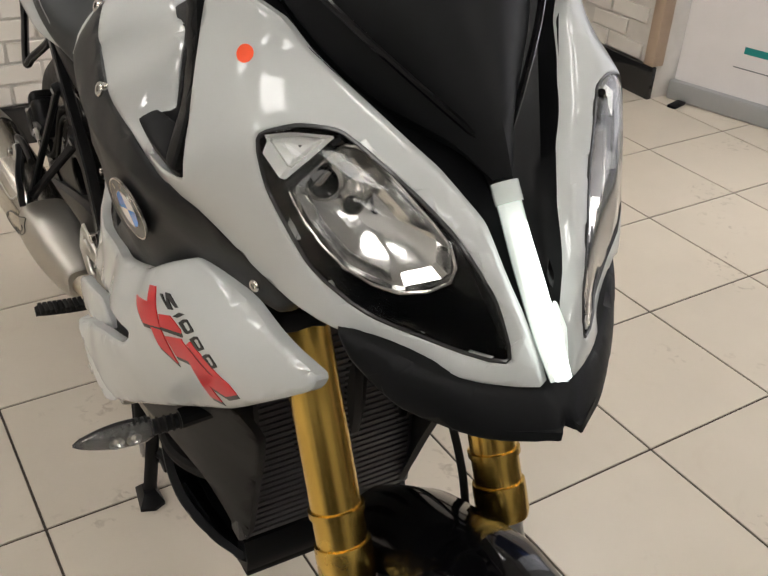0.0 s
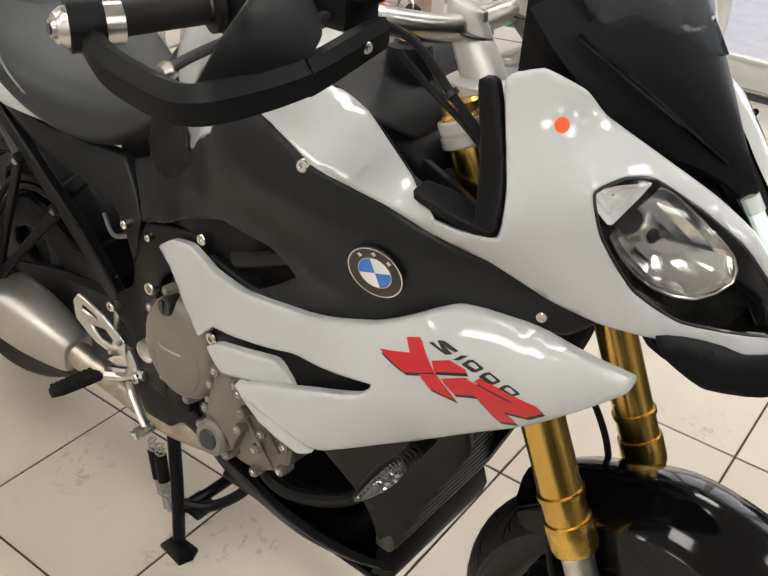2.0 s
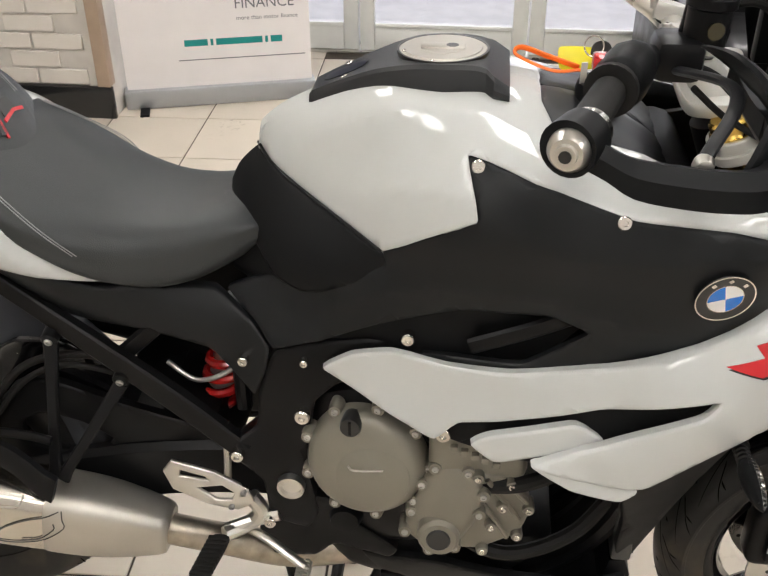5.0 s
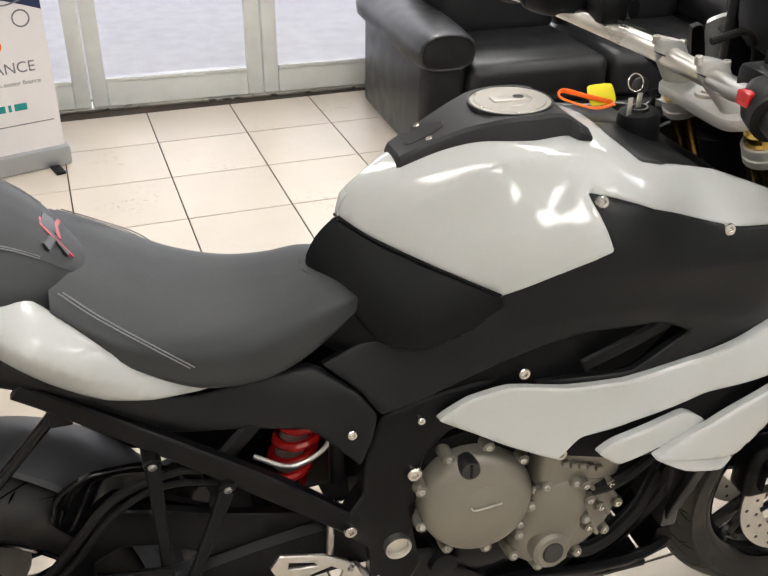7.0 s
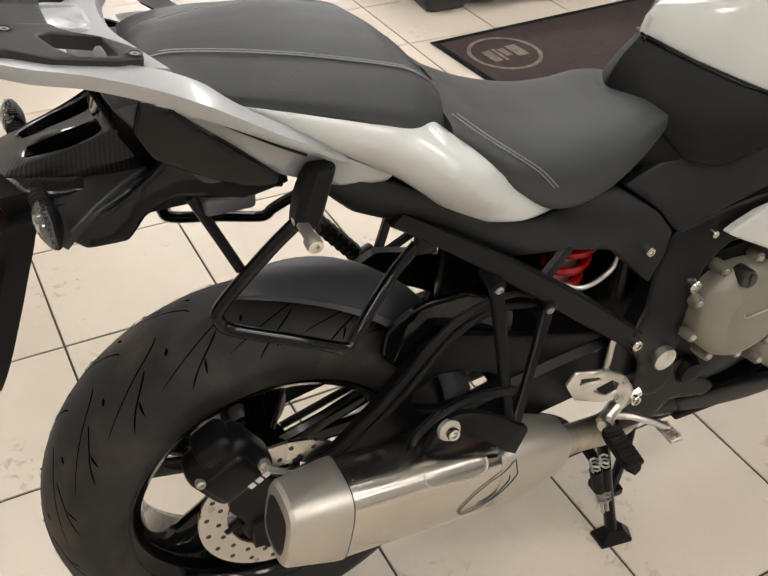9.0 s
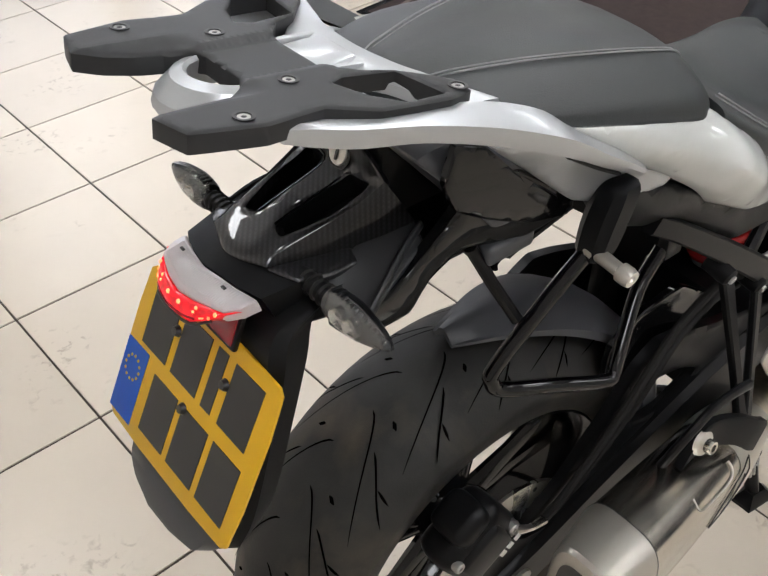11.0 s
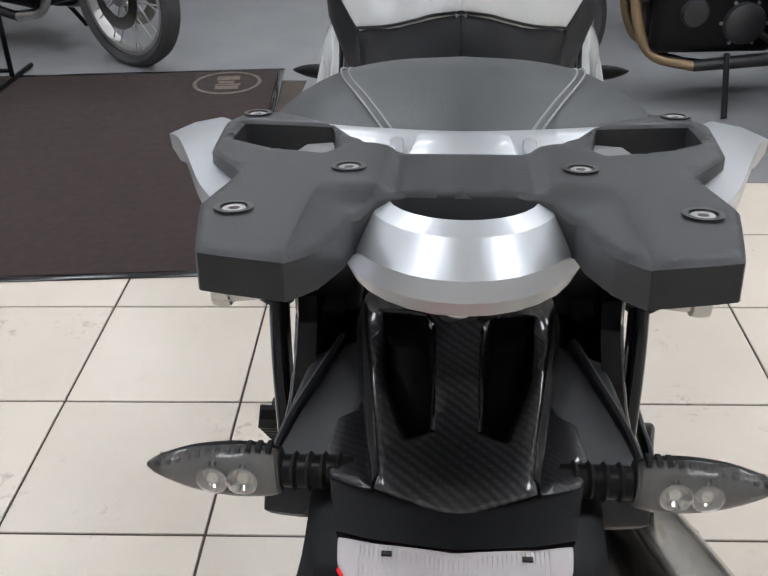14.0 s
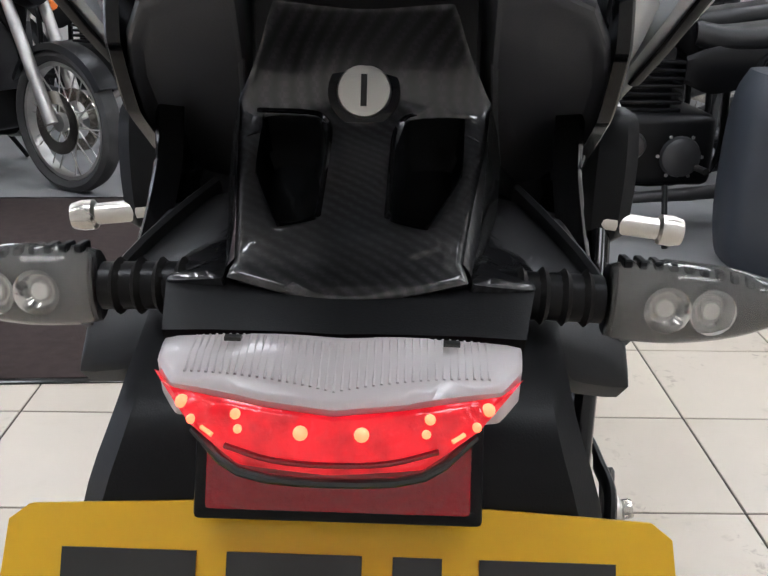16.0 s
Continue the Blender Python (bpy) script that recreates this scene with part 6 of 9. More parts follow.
for pts, m_ in (([(-0.06, 0.008), (-0.05, 0.018), (-0.012, 0.006), (-0.016, -0.004)], DECALBLK), ([(-0.04, -0.022), (-0.028, -0.026), (0.02, 0.022), (0.006, 0.024)], DECALBLK), ([(0.0, -0.004), (0.04, 0.0), (0.042, 0.02), (0.012, 0.022)], DECALBLK),
                ([(-0.034, -0.03), (-0.03, -0.033), (0.0, 0.02), (0.02, 0.022), (0.02, 0.026), (-0.004, 0.024)], DECALRED), ([(-0.006, -0.012), (0.03, -0.006), (0.05, -0.012), (0.052, -0.006), (0.03, 0.0), (-0.006, -0.006)], DECALRED)):
    part("seat_mark", prism([mk(a, b, 0.001) for a, b in pts], (0.74, 0, 0.7), 0.002), m_, pil, "embroidered mark")
for s in SIDES:
    for o in (0.0, 0.006):
        part("stitching", tube(both([(-0.392, -0.026 - o, 1.0795), (-0.37, -0.034 - o, 1.089), (-0.345, -0.041 - o, 1.092), (-0.28, -0.062 - o, 1.0903), (-0.2, -0.085 - o, 1.0812), (-0.125, -0.094 - o, 1.0638), (-0.095, -0.088 - o, 1.05), (-0.065, -0.075 - o, 1.0272)], s), 0.0009, 6, 5), THREAD, pil)
    for o in (0.0, 0.006):
        part("stitching", tube(both([(-0.05 + o, -0.118, 0.998), (-0.01 + o, -0.139, 0.968), (0.05 + o, -0.159, 0.925), (0.09 + o, -0.153, 0.885)], s), 0.0009, 6, 5), THREAD, bike)
    part("seat_flap", panel([(0.262, -0.0, 0.9235), (0.333, 0.0, 0.929), (0.333, -0.042, 0.922), (0.312, -0.056, 0.9195), (0.278, -0.048, 0.9225)], (0, -0.2, 1), [], 0.008, 0.004, 0.012, 0.16, (), s, middle=True), SEAT, bike)
    # white tail panel
    tail = panel([(-0.31, -0.142, 1.068), (-0.251, -0.152, 1.053), (-0.165, -0.152, 1.024), (-0.125, -0.145, 1.012), (-0.085, -0.13, 1.006), (-0.056, -0.142, 0.982), (-0.012, -0.158, 0.945), (0.033, -0.153, 0.902), (0.1, -0.13, 0.86), (0.172, -0.106, 0.834), (0.172, -0.106, 0.822),
                  (0.1, -0.137, 0.835), (0.04, -0.162, 0.853), (-0.016, -0.167, 0.868), (-0.075, -0.162, 0.901), (-0.135, -0.15, 0.951), (-0.2, -0.152, 0.993), (-0.26, -0.15, 1.03)],
                 (0.1, -0.9, 0.3), [(-0.088, -0.19, 0.962), (-0.04, -0.185, 0.922)], 0.014, 0.005, 0.01, 0.07, (), s, follow=1e-3,
                 ridges=[([(-0.25, -0.16, 1.035), (-0.15, -0.18, 1.0), (-0.09, -0.195, 0.964), (-0.03, -0.19, 0.918), (0.03, -0.17, 0.876), (0.1, -0.14, 0.845)], 0.007, 0.05)])
    part("tail_panel", tail, WHITE, bike, "white gloss tail side panel")
    # silver grab rail: a broad shoulder beside the rack that narrows forward to a bar
    rsec = []
    for x, inn, ridge, low, und in ((-0.548, (0.094, 1.139), (0.1, 1.138), (0.1, 1.127), (0.093, 1.127)), (-0.53, (0.096, 1.136), (0.108, 1.1355), (0.107, 1.121), (0.095, 1.121)), (-0.5, (0.102, 1.131), (0.122, 1.13), (0.12, 1.114), (0.1, 1.112)),
                                    (-0.455, (0.118, 1.126), (0.14, 1.1245), (0.137, 1.109), (0.115, 1.106)), (-0.4, (0.127, 1.119), (0.161, 1.111), (0.157, 1.094), (0.13, 1.095)), (-0.355, (0.148, 1.106), (0.181, 1.095), (0.176, 1.077), (0.156, 1.079)),
                                    (-0.325, (0.157, 1.084), (0.181, 1.0765), (0.175, 1.06), (0.158, 1.061)), (-0.285, (0.154, 1.055), (0.174, 1.048), (0.168, 1.034), (0.154, 1.035)), (-0.24, (0.149, 1.025), (0.165, 1.0185), (0.16, 1.006), (0.149, 1.006)),
                                    (-0.212, (0.147, 1.004), (0.158, 0.999), (0.155, 0.988), (0.147, 0.988)), (-0.2, (0.148, 0.993), (0.154, 0.99), (0.152, 0.984), (0.148, 0.984))):
        ring = [inn, ((inn[0] + ridge[0]) / 2, (inn[1] + ridge[1]) / 2 + 0.002), ridge, (ridge[0] * 0.55 + low[0] * 0.45 + 0.0015, ridge[1] * 0.5 + low[1] * 0.5), low, ((low[0] + und[0]) / 2, min(low[1], und[1]) - 0.001), und]
        rsec.append([Vector(sym((x, -y, z), s)) for y, z in ring])
    part("grab_rail", loft(rsec, 5), SILVER, bike, "silver painted grab rail", 32)
    part("rail_inset", tube(both([(-0.335, -0.17, 1.0655), (-0.29, -0.164, 1.0345), (-0.25, -0.158, 1.009)], s), 0.0042, 3, 8, flat=0.5), BLACK, bike, "dark inset under the rail")
    part("tail_flank", panel([(-0.378, -0.132, 1.071), (-0.33, -0.15, 1.062), (-0.28, -0.153, 1.035), (-0.22, -0.15, 1.0), (-0.165, -0.147, 0.968), (-0.134, -0.144, 0.951), (-0.143, -0.141, 0.94), (-0.2, -0.136, 0.945), (-0.268, -0.13, 0.972), (-0.325, -0.13, 1.025)], (0, -0.97, 0.1), [], 0.01, 0.004, 0.01, 0.07, (), s), SILVER, bike, "silver tail flank under the grab rail")
    # dark panel below the tail and the frame cover
    part("frame_cover", panel([(-0.25, -0.128, 0.972), (-0.138, -0.138, 0.941), (-0.09, -0.14, 0.918), (-0.035, -0.142, 0.873), (0.034, -0.14, 0.84), (0.1, -0.125, 0.818), (0.175, -0.1, 0.812), (0.26, -0.085, 0.808), (0.32, -0.118, 0.768), (0.345, -0.13, 0.735), (0.335, -0.137, 0.69), (0.318, -0.137, 0.65), (0.285, -0.12, 0.68), (0.25, -0.11, 0.715), (0.15, -0.118, 0.745), (0.05, -0.122, 0.765), (-0.05, -0.118, 0.83), (-0.1, -0.112, 0.855), (-0.17, -0.11, 0.885), (-0.2, -0.112, 0.915)],
                             (0.0, -0.97, 0.1), [(0.25, -0.118, 0.755), (0.1, -0.127, 0.79)], 0.012, 0.005, 0.018, 0.08, (), s), DARK, bike, "matt dark grey rear frame cover")
    part("tail_side", panel([(-0.35, -0.112, 1.04), (-0.263, -0.128, 0.978), (-0.255, -0.122, 0.955), (-0.306, -0.108, 0.934), (-0.377, -0.1, 0.952), (-0.412, -0.1, 0.936), (-0.433, -0.1, 0.908), (-0.478, -0.1, 0.91), (-0.5, -0.102, 0.933), (-0.479, -0.107, 0.946), (-0.44, -0.103, 0.957), (-0.4, -0.103, 0.985)],
                            (-0.1, -0.97, 0.1), [(-0.4, -0.104, 0.968)], 0.012, 0.005, 0.012, 0.08, (), s), GLOSS, bike, "gloss black tail side")
    part("tail_ledge", panel([(-0.262, -0.127, 0.972), (-0.3, -0.118, 0.962), (-0.37, -0.108, 0.978), (-0.42, -0.106, 0.962), (-0.45, -0.106, 0.925), (-0.475, -0.106, 0.925), (-0.478, -0.1, 0.912), (-0.433, -0.1, 0.91), (-0.412, -0.1, 0.938), (-0.377, -0.1, 0.954), (-0.306, -0.11, 0.936), (-0.258, -0.126, 0.957)], (-0.1, -0.97, 0.1), [], 0.014, 0.006, 0.01, 0.1, (), s), BLACK, bike)
    ringp = [(0.05, 1.078), (0.075, 1.077), (0.098, 1.068), (0.109, 1.05), (0.114, 1.03), (0.114, 0.998), (0.111, 0.968), (0.098, 0.948), (0.08, 0.942), (0.066, 0.96), (0.058, 1.0), (0.052, 1.04)]
    part("side_pod", loft([[Vector(sym((x + (1.078 - z) * lean, -(0.08 + (y - 0.08) * k), 1.018 + (z - 1.018) * k), s)) for y, z in ringp] for x, k, lean in ((-0.428, 0.72, 0.74), (-0.434, 0.84, 0.74), (-0.432, 0.93, 0.74), (-0.418, 0.985, 0.7), (-0.36, 1.0, 0.36), (-0.27, 0.97, 0.0))], 3), HUGGER, bike, "rounded dark pod below the rack", 26)
    part("tail_shield", panel([(-0.4, -0.062, 0.976), (-0.412, -0.09, 0.971), (-0.455, -0.101, 0.957), (-0.485, -0.11, 0.948), (-0.502, -0.109, 0.925), (-0.512, -0.085, 0.933), (-0.5, -0.064, 0.962), (-0.455, -0.054, 0.972)], (-0.5, -0.35, 0.8), [], 0.008, 0.003, 0.01, 0.03, (), s), RACKM, bike, "dark grey plastic shield beside the tail cover")
    part("shield_rib", tube(both([(-0.4, -0.072, 0.976), (-0.43, -0.084, 0.969), (-0.462, -0.0985, 0.957), (-0.49, -0.1085, 0.94)], s), 0.003, 3, 8, flat=1.6), RACKM, bike)
    part("tail_wall", panel([(-0.405, -0.117, 1.078), (-0.374, -0.12, 1.066), (-0.337, -0.122, 1.026), (-0.264, -0.126, 0.966), (-0.262, -0.122, 0.95), (-0.309, -0.117, 0.958), (-0.36, -0.114, 0.985), (-0.398, -0.115, 1.01), (-0.415, -0.117, 1.045)], (0, -1, 0.05), [], 0.006, 0.003, 0.012, 0.08, (), s), GLOSS, bike, "gloss black tail wall under the grab rail")
    part("tail_box", block((-0.35, 0.082 if s > 0 else -0.11, 0.922), (-0.29, 0.11 if s > 0 else -0.082, 0.944), 0.006, seg=3), HUGGER, bike, "dark grey plastic housing under the tail")
    bolt(sym((0.305, -0.134, 0.712), s), sym((0, -1, 0), s), bike, 0.008)

# silver handle behind the pillion seat and the luggage rack
part("rear_handle", loft([[Vector((x + dx * k, y, z + dz)) for dx, dz in ((-0.02, -0.004), (-0.016, 0.003), (0.0, 0.006), (0.015, 0.003), (0.02, -0.008), (0.0, -0.014))] for y, x, z, k in ((-0.128, -0.39, 1.11, 1), (-0.1, -0.402, 1.113, 1), (-0.07, -0.414, 1.116, 1), (-0.045, -0.426, 1.118, 1.2), (0, -0.43, 1.118, 1.2), (0.045, -0.426, 1.118, 1.2), (0.07, -0.414, 1.116, 1), (0.1, -0.402, 1.113, 1), (0.128, -0.39, 1.11, 1))], 4), SILVER, bike, "silver rear handle bar", 25)
# the raised tray in the handle's middle, with slanted cheeks
part("handle_tray", loft([[Vector((x, y, z)) for y, z in ((-w - 0.006, z0 - 0.012), (-w, z0 - 0.001), (-w + 0.003, z0), (w - 0.003, z0), (w, z0 - 0.001), (w + 0.006, z0 - 0.012))] for x, w, z0 in ((-0.424, 0.0225, 1.1225), (-0.43, 0.024, 1.1265), (-0.436, 0.0245, 1.127), (-0.466, 0.0275, 1.1275), (-0.4735, 0.028, 1.1255), (-0.475, 0.028, 1.118))], 1), SILVER, bike, "silver tray in the handle", 25)
for s in SIDES:
    part("handle_cheek", prism(both([(-0.425, -0.031, 1.1235), (-0.431, -0.038, 1.1255), (-0.462, -0.036, 1.1305), (-0.474, -0.0305, 1.1315), (-0.455, -0.0295, 1.1295)], s), (0.1, 0, 1), 0.008, 0.002), SILVER, bike)
rz = lambda x: 1.1265 + (-0.404 - x) * 0.145
half = [(-0.424, 0.067), (-0.394, 0.1), (-0.396, 0.121), (-0.42, 0.127), (-0.479, 0.12), (-0.512, 0.098), (-0.56, 0.104), (-0.612, 0.092), (-0.62, 0.06), (-0.6, 0.052), (-0.574, 0.046), (-0.556, 0.044), (-0.54, 0.036), (-0.532, 0.024)]
class RackTop:
    """The rack's upper face: a slanted plane, sunk between the arms and in the middle."""
    def __init__(self):
        self.n, self.u, self.v = basis((0.145, 0, 1))
        self.ridges = [([Vector((Vector(q).dot(self.u), Vector(q).dot(self.v))) for q in ((x0, y * s_, rz(x0)), (x1, y * s_, rz(x1)))], 0, 1) for s_ in SIDES for x0, x1, y in ((-0.53, -0.62, 0.0615), (-0.53, -0.61, 0.0605), (-0.462, -0.535, 0.036), (-0.462, -0.535, 0.03))]

    def height(self, uv):
        out = []
        for a, b in np.asarray(uv, float).reshape(-1, 2):
            q = self.u * a + self.v * b + self.n * 1.1
            x, y = q.x, abs(q.y)
            h = self.n.dot(Vector((x, 0, rz(x))))
            fall = max(0.0, 0.061 - y) * min(1.0, max(0.0, (-0.525 - x) / 0.02))
            dip = min(1.0, max(0.0, (0.036 - y) / 0.006)) * min(1.0, max(0.0, (x + 0.535) / 0.01))
            out.append(h - 0.42 * fall - 0.004 * dip)
        return np.array(out)


full = [(x, -y, rz(x)) for x, y in half] + [(x, y, rz(x)) for x, y in half[::-1]] + [(-0.45, 0.055, rz(-0.45)), (-0.466, 0.036, rz(-0.466)), (-0.466, -0.036, rz(-0.466)), (-0.45, -0.055, rz(-0.45))]
holes = [[(x, y * s, rz(x)) for x, y in ((-0.418, 0.117), (-0.425, 0.068), (-0.47, 0.06), (-0.482, 0.066), (-0.472, 0.094), (-0.455, 0.116))] for s in SIDES]
rack = part("luggage_rack", panel(full, None, (), 0.014, 0.003, 0.006, 0.04, holes, sheet=RackTop()), RACKM, bike, "black plastic luggage rack with two openings")
for x, y in ((-0.403, 0.113), (-0.509, 0.0505), (-0.569, 0.088)):
    for s in SIDES:
        q = (x, y * s, rz(x) + 0.0005)
        part("screw_cup", lathe([(0.0055, 0.0), (0.0078, 0.0), (0.0078, 0.0006), (0.0055, 0.0006)], q, (0.145, 0, 1), 20, closed=True), DECALBLK, rack)
        bolt(Vector(q) - Vector((0.0003, 0, 0.0026)), (0.145, 0, 1), rack, 0.0052, mat=FARMETAL)
# silver bumper at the rack's end: half a ring
bump = []
for k in range(9):
    a = math.pi * (-0.06 + 1.12 * k / 8)
    sn, cs = math.sin(a), math.cos(a)
    pts = []
    for ax_, ay, z in ((0.032, 0.03, 1.14), (0.035, 0.032, 1.1435), (0.045, 0.04, 1.141), (0.059, 0.05, 1.13), (0.062, 0.0525, 1.122), (0.058, 0.049, 1.114), (0.036, 0.034, 1.116)):
        pts.append(Vector((-0.527 - ax_ * max(sn, -0.2), ay * cs, z - 0.006 * (1 - max(0, sn)))))
    bump.append(pts)
part("rack_bumper", loft(bump, 2), SILVER, bike, "silver painted bumper", 22)
# tail underside: lacquered carbon cover with two hollows and the lock
ridge = [(-0.426, 0.055, 1.022), (-0.45, 0.0522, 1.0105), (-0.48, 0.047, 1.0005), (-0.515, 0.0415, 0.991), (-0.533, 0.039, 0.985)]
rim = [(-0.446, 0.037, 1.066), (-0.437, 0.045, 1.045), *ridge, (-0.541, 0.041, 0.9815), (-0.547, 0.025, 0.9795), (-0.5535, 0.008, 0.978), (-0.555, 0.0, 0.9778)]
pit = [(-0.432, 0.044, 1.016), (-0.436, 0.018, 1.0165), (-0.47, 0.0125, 1.006), (-0.512, 0.0135, 0.994), (-0.516, 0.027, 0.992), (-0.475, 0.041, 1.002)]
cskin = Sheet([*rim, *[(x, -y, z) for x, y, z in rim[:-1]], (-0.434, 0, 1.05), (-0.428, 0, 1.024), (-0.48, 0, 1.004), (-0.52, 0, 0.99), *pit], (-0.8, 0, 0.55), 4e-4, 3)
tc = panel([*rim, *[(x, -y, z) for x, y, z in rim[:-1]][::-1]], None, (), 0.008, 0.003, 0.009, 0.03, [pit, both(pit, 1)], sheet=cskin)
cc = part("tail_cover", tc, CARBON, bike, "lacquered carbon-look tail cover with two hollows")
foot = [(-0.4, 0.064, 0.975), (-0.43, 0.06, 0.97), (-0.468, 0.053, 0.9675), (-0.505, 0.0475, 0.971), (-0.536, 0.0415, 0.9765)]
for s in SIDES:
    wall = bmesh.new()
    rows = [[wall.verts.new(sym((x + (p[0] - x) * f, -(y + (p[1] - y) * f) - 0.002 * math.sin(math.pi * f), z + (p[2] - z) * f), s)) for (x, y, z), p in zip(ridge, foot)] for f in (0, 0.08, 0.3, 0.6, 0.9, 1)]
    for a, b in zip(rows, rows[1:]):
        for k in range(4):
            wall.faces.new((a[k], a[k + 1], b[k + 1], b[k]))
    bmesh.ops.solidify(wall, geom=wall.faces, thickness=0.003)
    part("cover_wall", wall, CARBON, cc)
    part("cover_shelf", panel([(-0.462, -0.052, 0.9735), (-0.467, -0.069, 0.966), (-0.497, -0.0715, 0.969), (-0.5265, -0.0665, 0.976), (-0.541, -0.042, 0.9815), (-0.505, -0.0465, 0.9765)], (-0.3, -0.25, 0.9), [], 0.006, 0.003, 0.008, 0.08, (), s), CARBON, cc)
    well = bmesh.new()
    edge = [cskin.lay(q) for q in rounded(pit, 0.12, 2)]
    mid = sum(edge, Vector()) / len(edge)
    deep = Vector((0.45, 0, -0.89))
    rows = [[well.verts.new(sym(q + (mid - q) * f + deep * d, -s)) for q in edge] for f, d in ((0.0, 0.0), (0.03, 0.006), (0.1, 0.016), (0.25, 0.022), (0.8, 0.023))]
    for a, b in zip(rows, rows[1:]):
        for k in range(len(a)):
            well.faces.new((a[k], a[(k + 1) % len(a)], b[(k + 1) % len(a)], b[k]))
    well.faces.new(rows[-1])
    bmesh.ops.solidify(well, geom=well.faces, thickness=-0.002)
    part("cover_hollow", well, BLACK, cc, "deep black hollow")
    for pts in ([(-0.431, -0.046, 1.018), (-0.4345, -0.024, 1.0185), (-0.437, -0.0165, 1.0165), (-0.45, -0.0135, 1.0125), (-0.512, -0.0125, 0.9955)],):
        part("cover_rib", tube(both([cskin.lay((x, -y, z), 0.0002) * Vector((1, -1, 1)) for x, y, z in pts], s), 0.0012, 5, 6), GLOSS, cc)
part("tail_strip", loft([[Vector((x, y, z)) for x, z in ((-0.41, 1.08), (-0.441, 1.079), (-0.4435, 1.0775), (-0.447, 1.0725), (-0.442, 1.07), (-0.41, 1.07))] for y in (-0.047, -0.0445, -0.001)], 1), SILVER, bike, "grey painted tail strip, two halves")
part("tail_strip", loft([[Vector((x, y, z)) for x, z in ((-0.41, 1.08), (-0.441, 1.079), (-0.4435, 1.0775), (-0.447, 1.0725), (-0.442, 1.07), (-0.41, 1.07))] for y in (0.001, 0.0445, 0.047)], 1), SILVER, bike, "grey painted tail strip, two halves")
part("tail_core", block((-0.425, -0.05, 0.975), (-0.3, 0.05, 1.072), 0.008), BLACK, bike, "black tail core under the rack")
lk = cskin.lay((-0.431, 0.0, 1.027), 0.0025)
part("lock_ring", lathe([(0.0115, -0.006), (0.016, -0.004), (0.0155, 0.002), (0.0115, 0.002)], lk, (-0.93, 0, 0.36), 28, closed=True), GLOSS, cc)
lock = part("lock", lathe([(0, 0.0035), (0.011, 0.0035), (0.0118, 0.002), (0.0118, -0.01), (0, -0.01)], lk, (-0.93, 0, 0.36), 28), ALU, cc, "silver seat lock barrel")
part("keyhole", block((-0.0007, -0.0013, -0.0068), (0.0007, 0.0013, 0.0068), 0, m=Matrix.Translation(lk + Vector((-0.0037, 0, 0.0014))) @ Matrix.Rotation(radians(21), 4, "Y")), DECALBLK, cc)
# tail lamp housing, lamp, reflector
part("tail_bezel", loft([[Vector(q) for q in ring] for ring in (
    [(-0.522, -0.066, 0.973), (-0.53, -0.045, 0.9775), (-0.548, -0.01, 0.979), (-0.5515, 0, 0.979), (-0.548, 0.01, 0.979), (-0.53, 0.045, 0.9775), (-0.522, 0.066, 0.973), (-0.5, 0.066, 0.94), (-0.5, 0, 0.93), (-0.5, -0.066, 0.94)],
    [(-0.557, -0.059, 0.968), (-0.566, -0.04, 0.9725), (-0.572, -0.01, 0.975), (-0.573, 0, 0.975), (-0.572, 0.01, 0.975), (-0.566, 0.04, 0.9725), (-0.557, 0.059, 0.968), (-0.545, 0.058, 0.94), (-0.545, 0, 0.93), (-0.545, -0.058, 0.94)])], 1), BLACK, bike, "matt black tail lamp shroud")
lampw = [(-0.5595, -0.0575, 0.9675), (-0.568, -0.038, 0.9725), (-0.575, 0, 0.9755), (-0.568, 0.038, 0.9725), (-0.5595, 0.0575, 0.9675), (-0.575, 0.056, 0.9655), (-0.588, 0.049, 0.966), (-0.598, 0.02, 0.9655), (-0.601, 0, 0.9645), (-0.598, -0.02, 0.9655), (-0.588, -0.049, 0.966), (-0.575, -0.056, 0.9655)]
tl = part("tail_lamp", panel(lampw, (-0.25, 0, 1), [], 0.012, 0.002, 0.008, 0.06), LENSWHITE, bike, "tail lamp with a clear top and a lit red lens")
lampr = [(-0.578, -0.0565, 0.9645), (-0.59, -0.049, 0.9645), (-0.6, -0.02, 0.964), (-0.603, 0, 0.963), (-0.6, 0.02, 0.964), (-0.59, 0.049, 0.9645), (-0.578, 0.0565, 0.9645), (-0.596, 0.042, 0.956), (-0.6085, 0.026, 0.95), (-0.611, 0, 0.949), (-0.6085, -0.026, 0.95), (-0.596, -0.042, 0.956)]
part("red_lens", panel(lampr, (-0.85, 0, 0.5), [], 0.014, 0.002, 0.008, 0.06), LENSRED, tl, "lit red lamp lens")
rsk, wsk = Sheet(lampr, (-0.85, 0, 0.5)), Sheet(lampw, (-0.25, 0, 1))
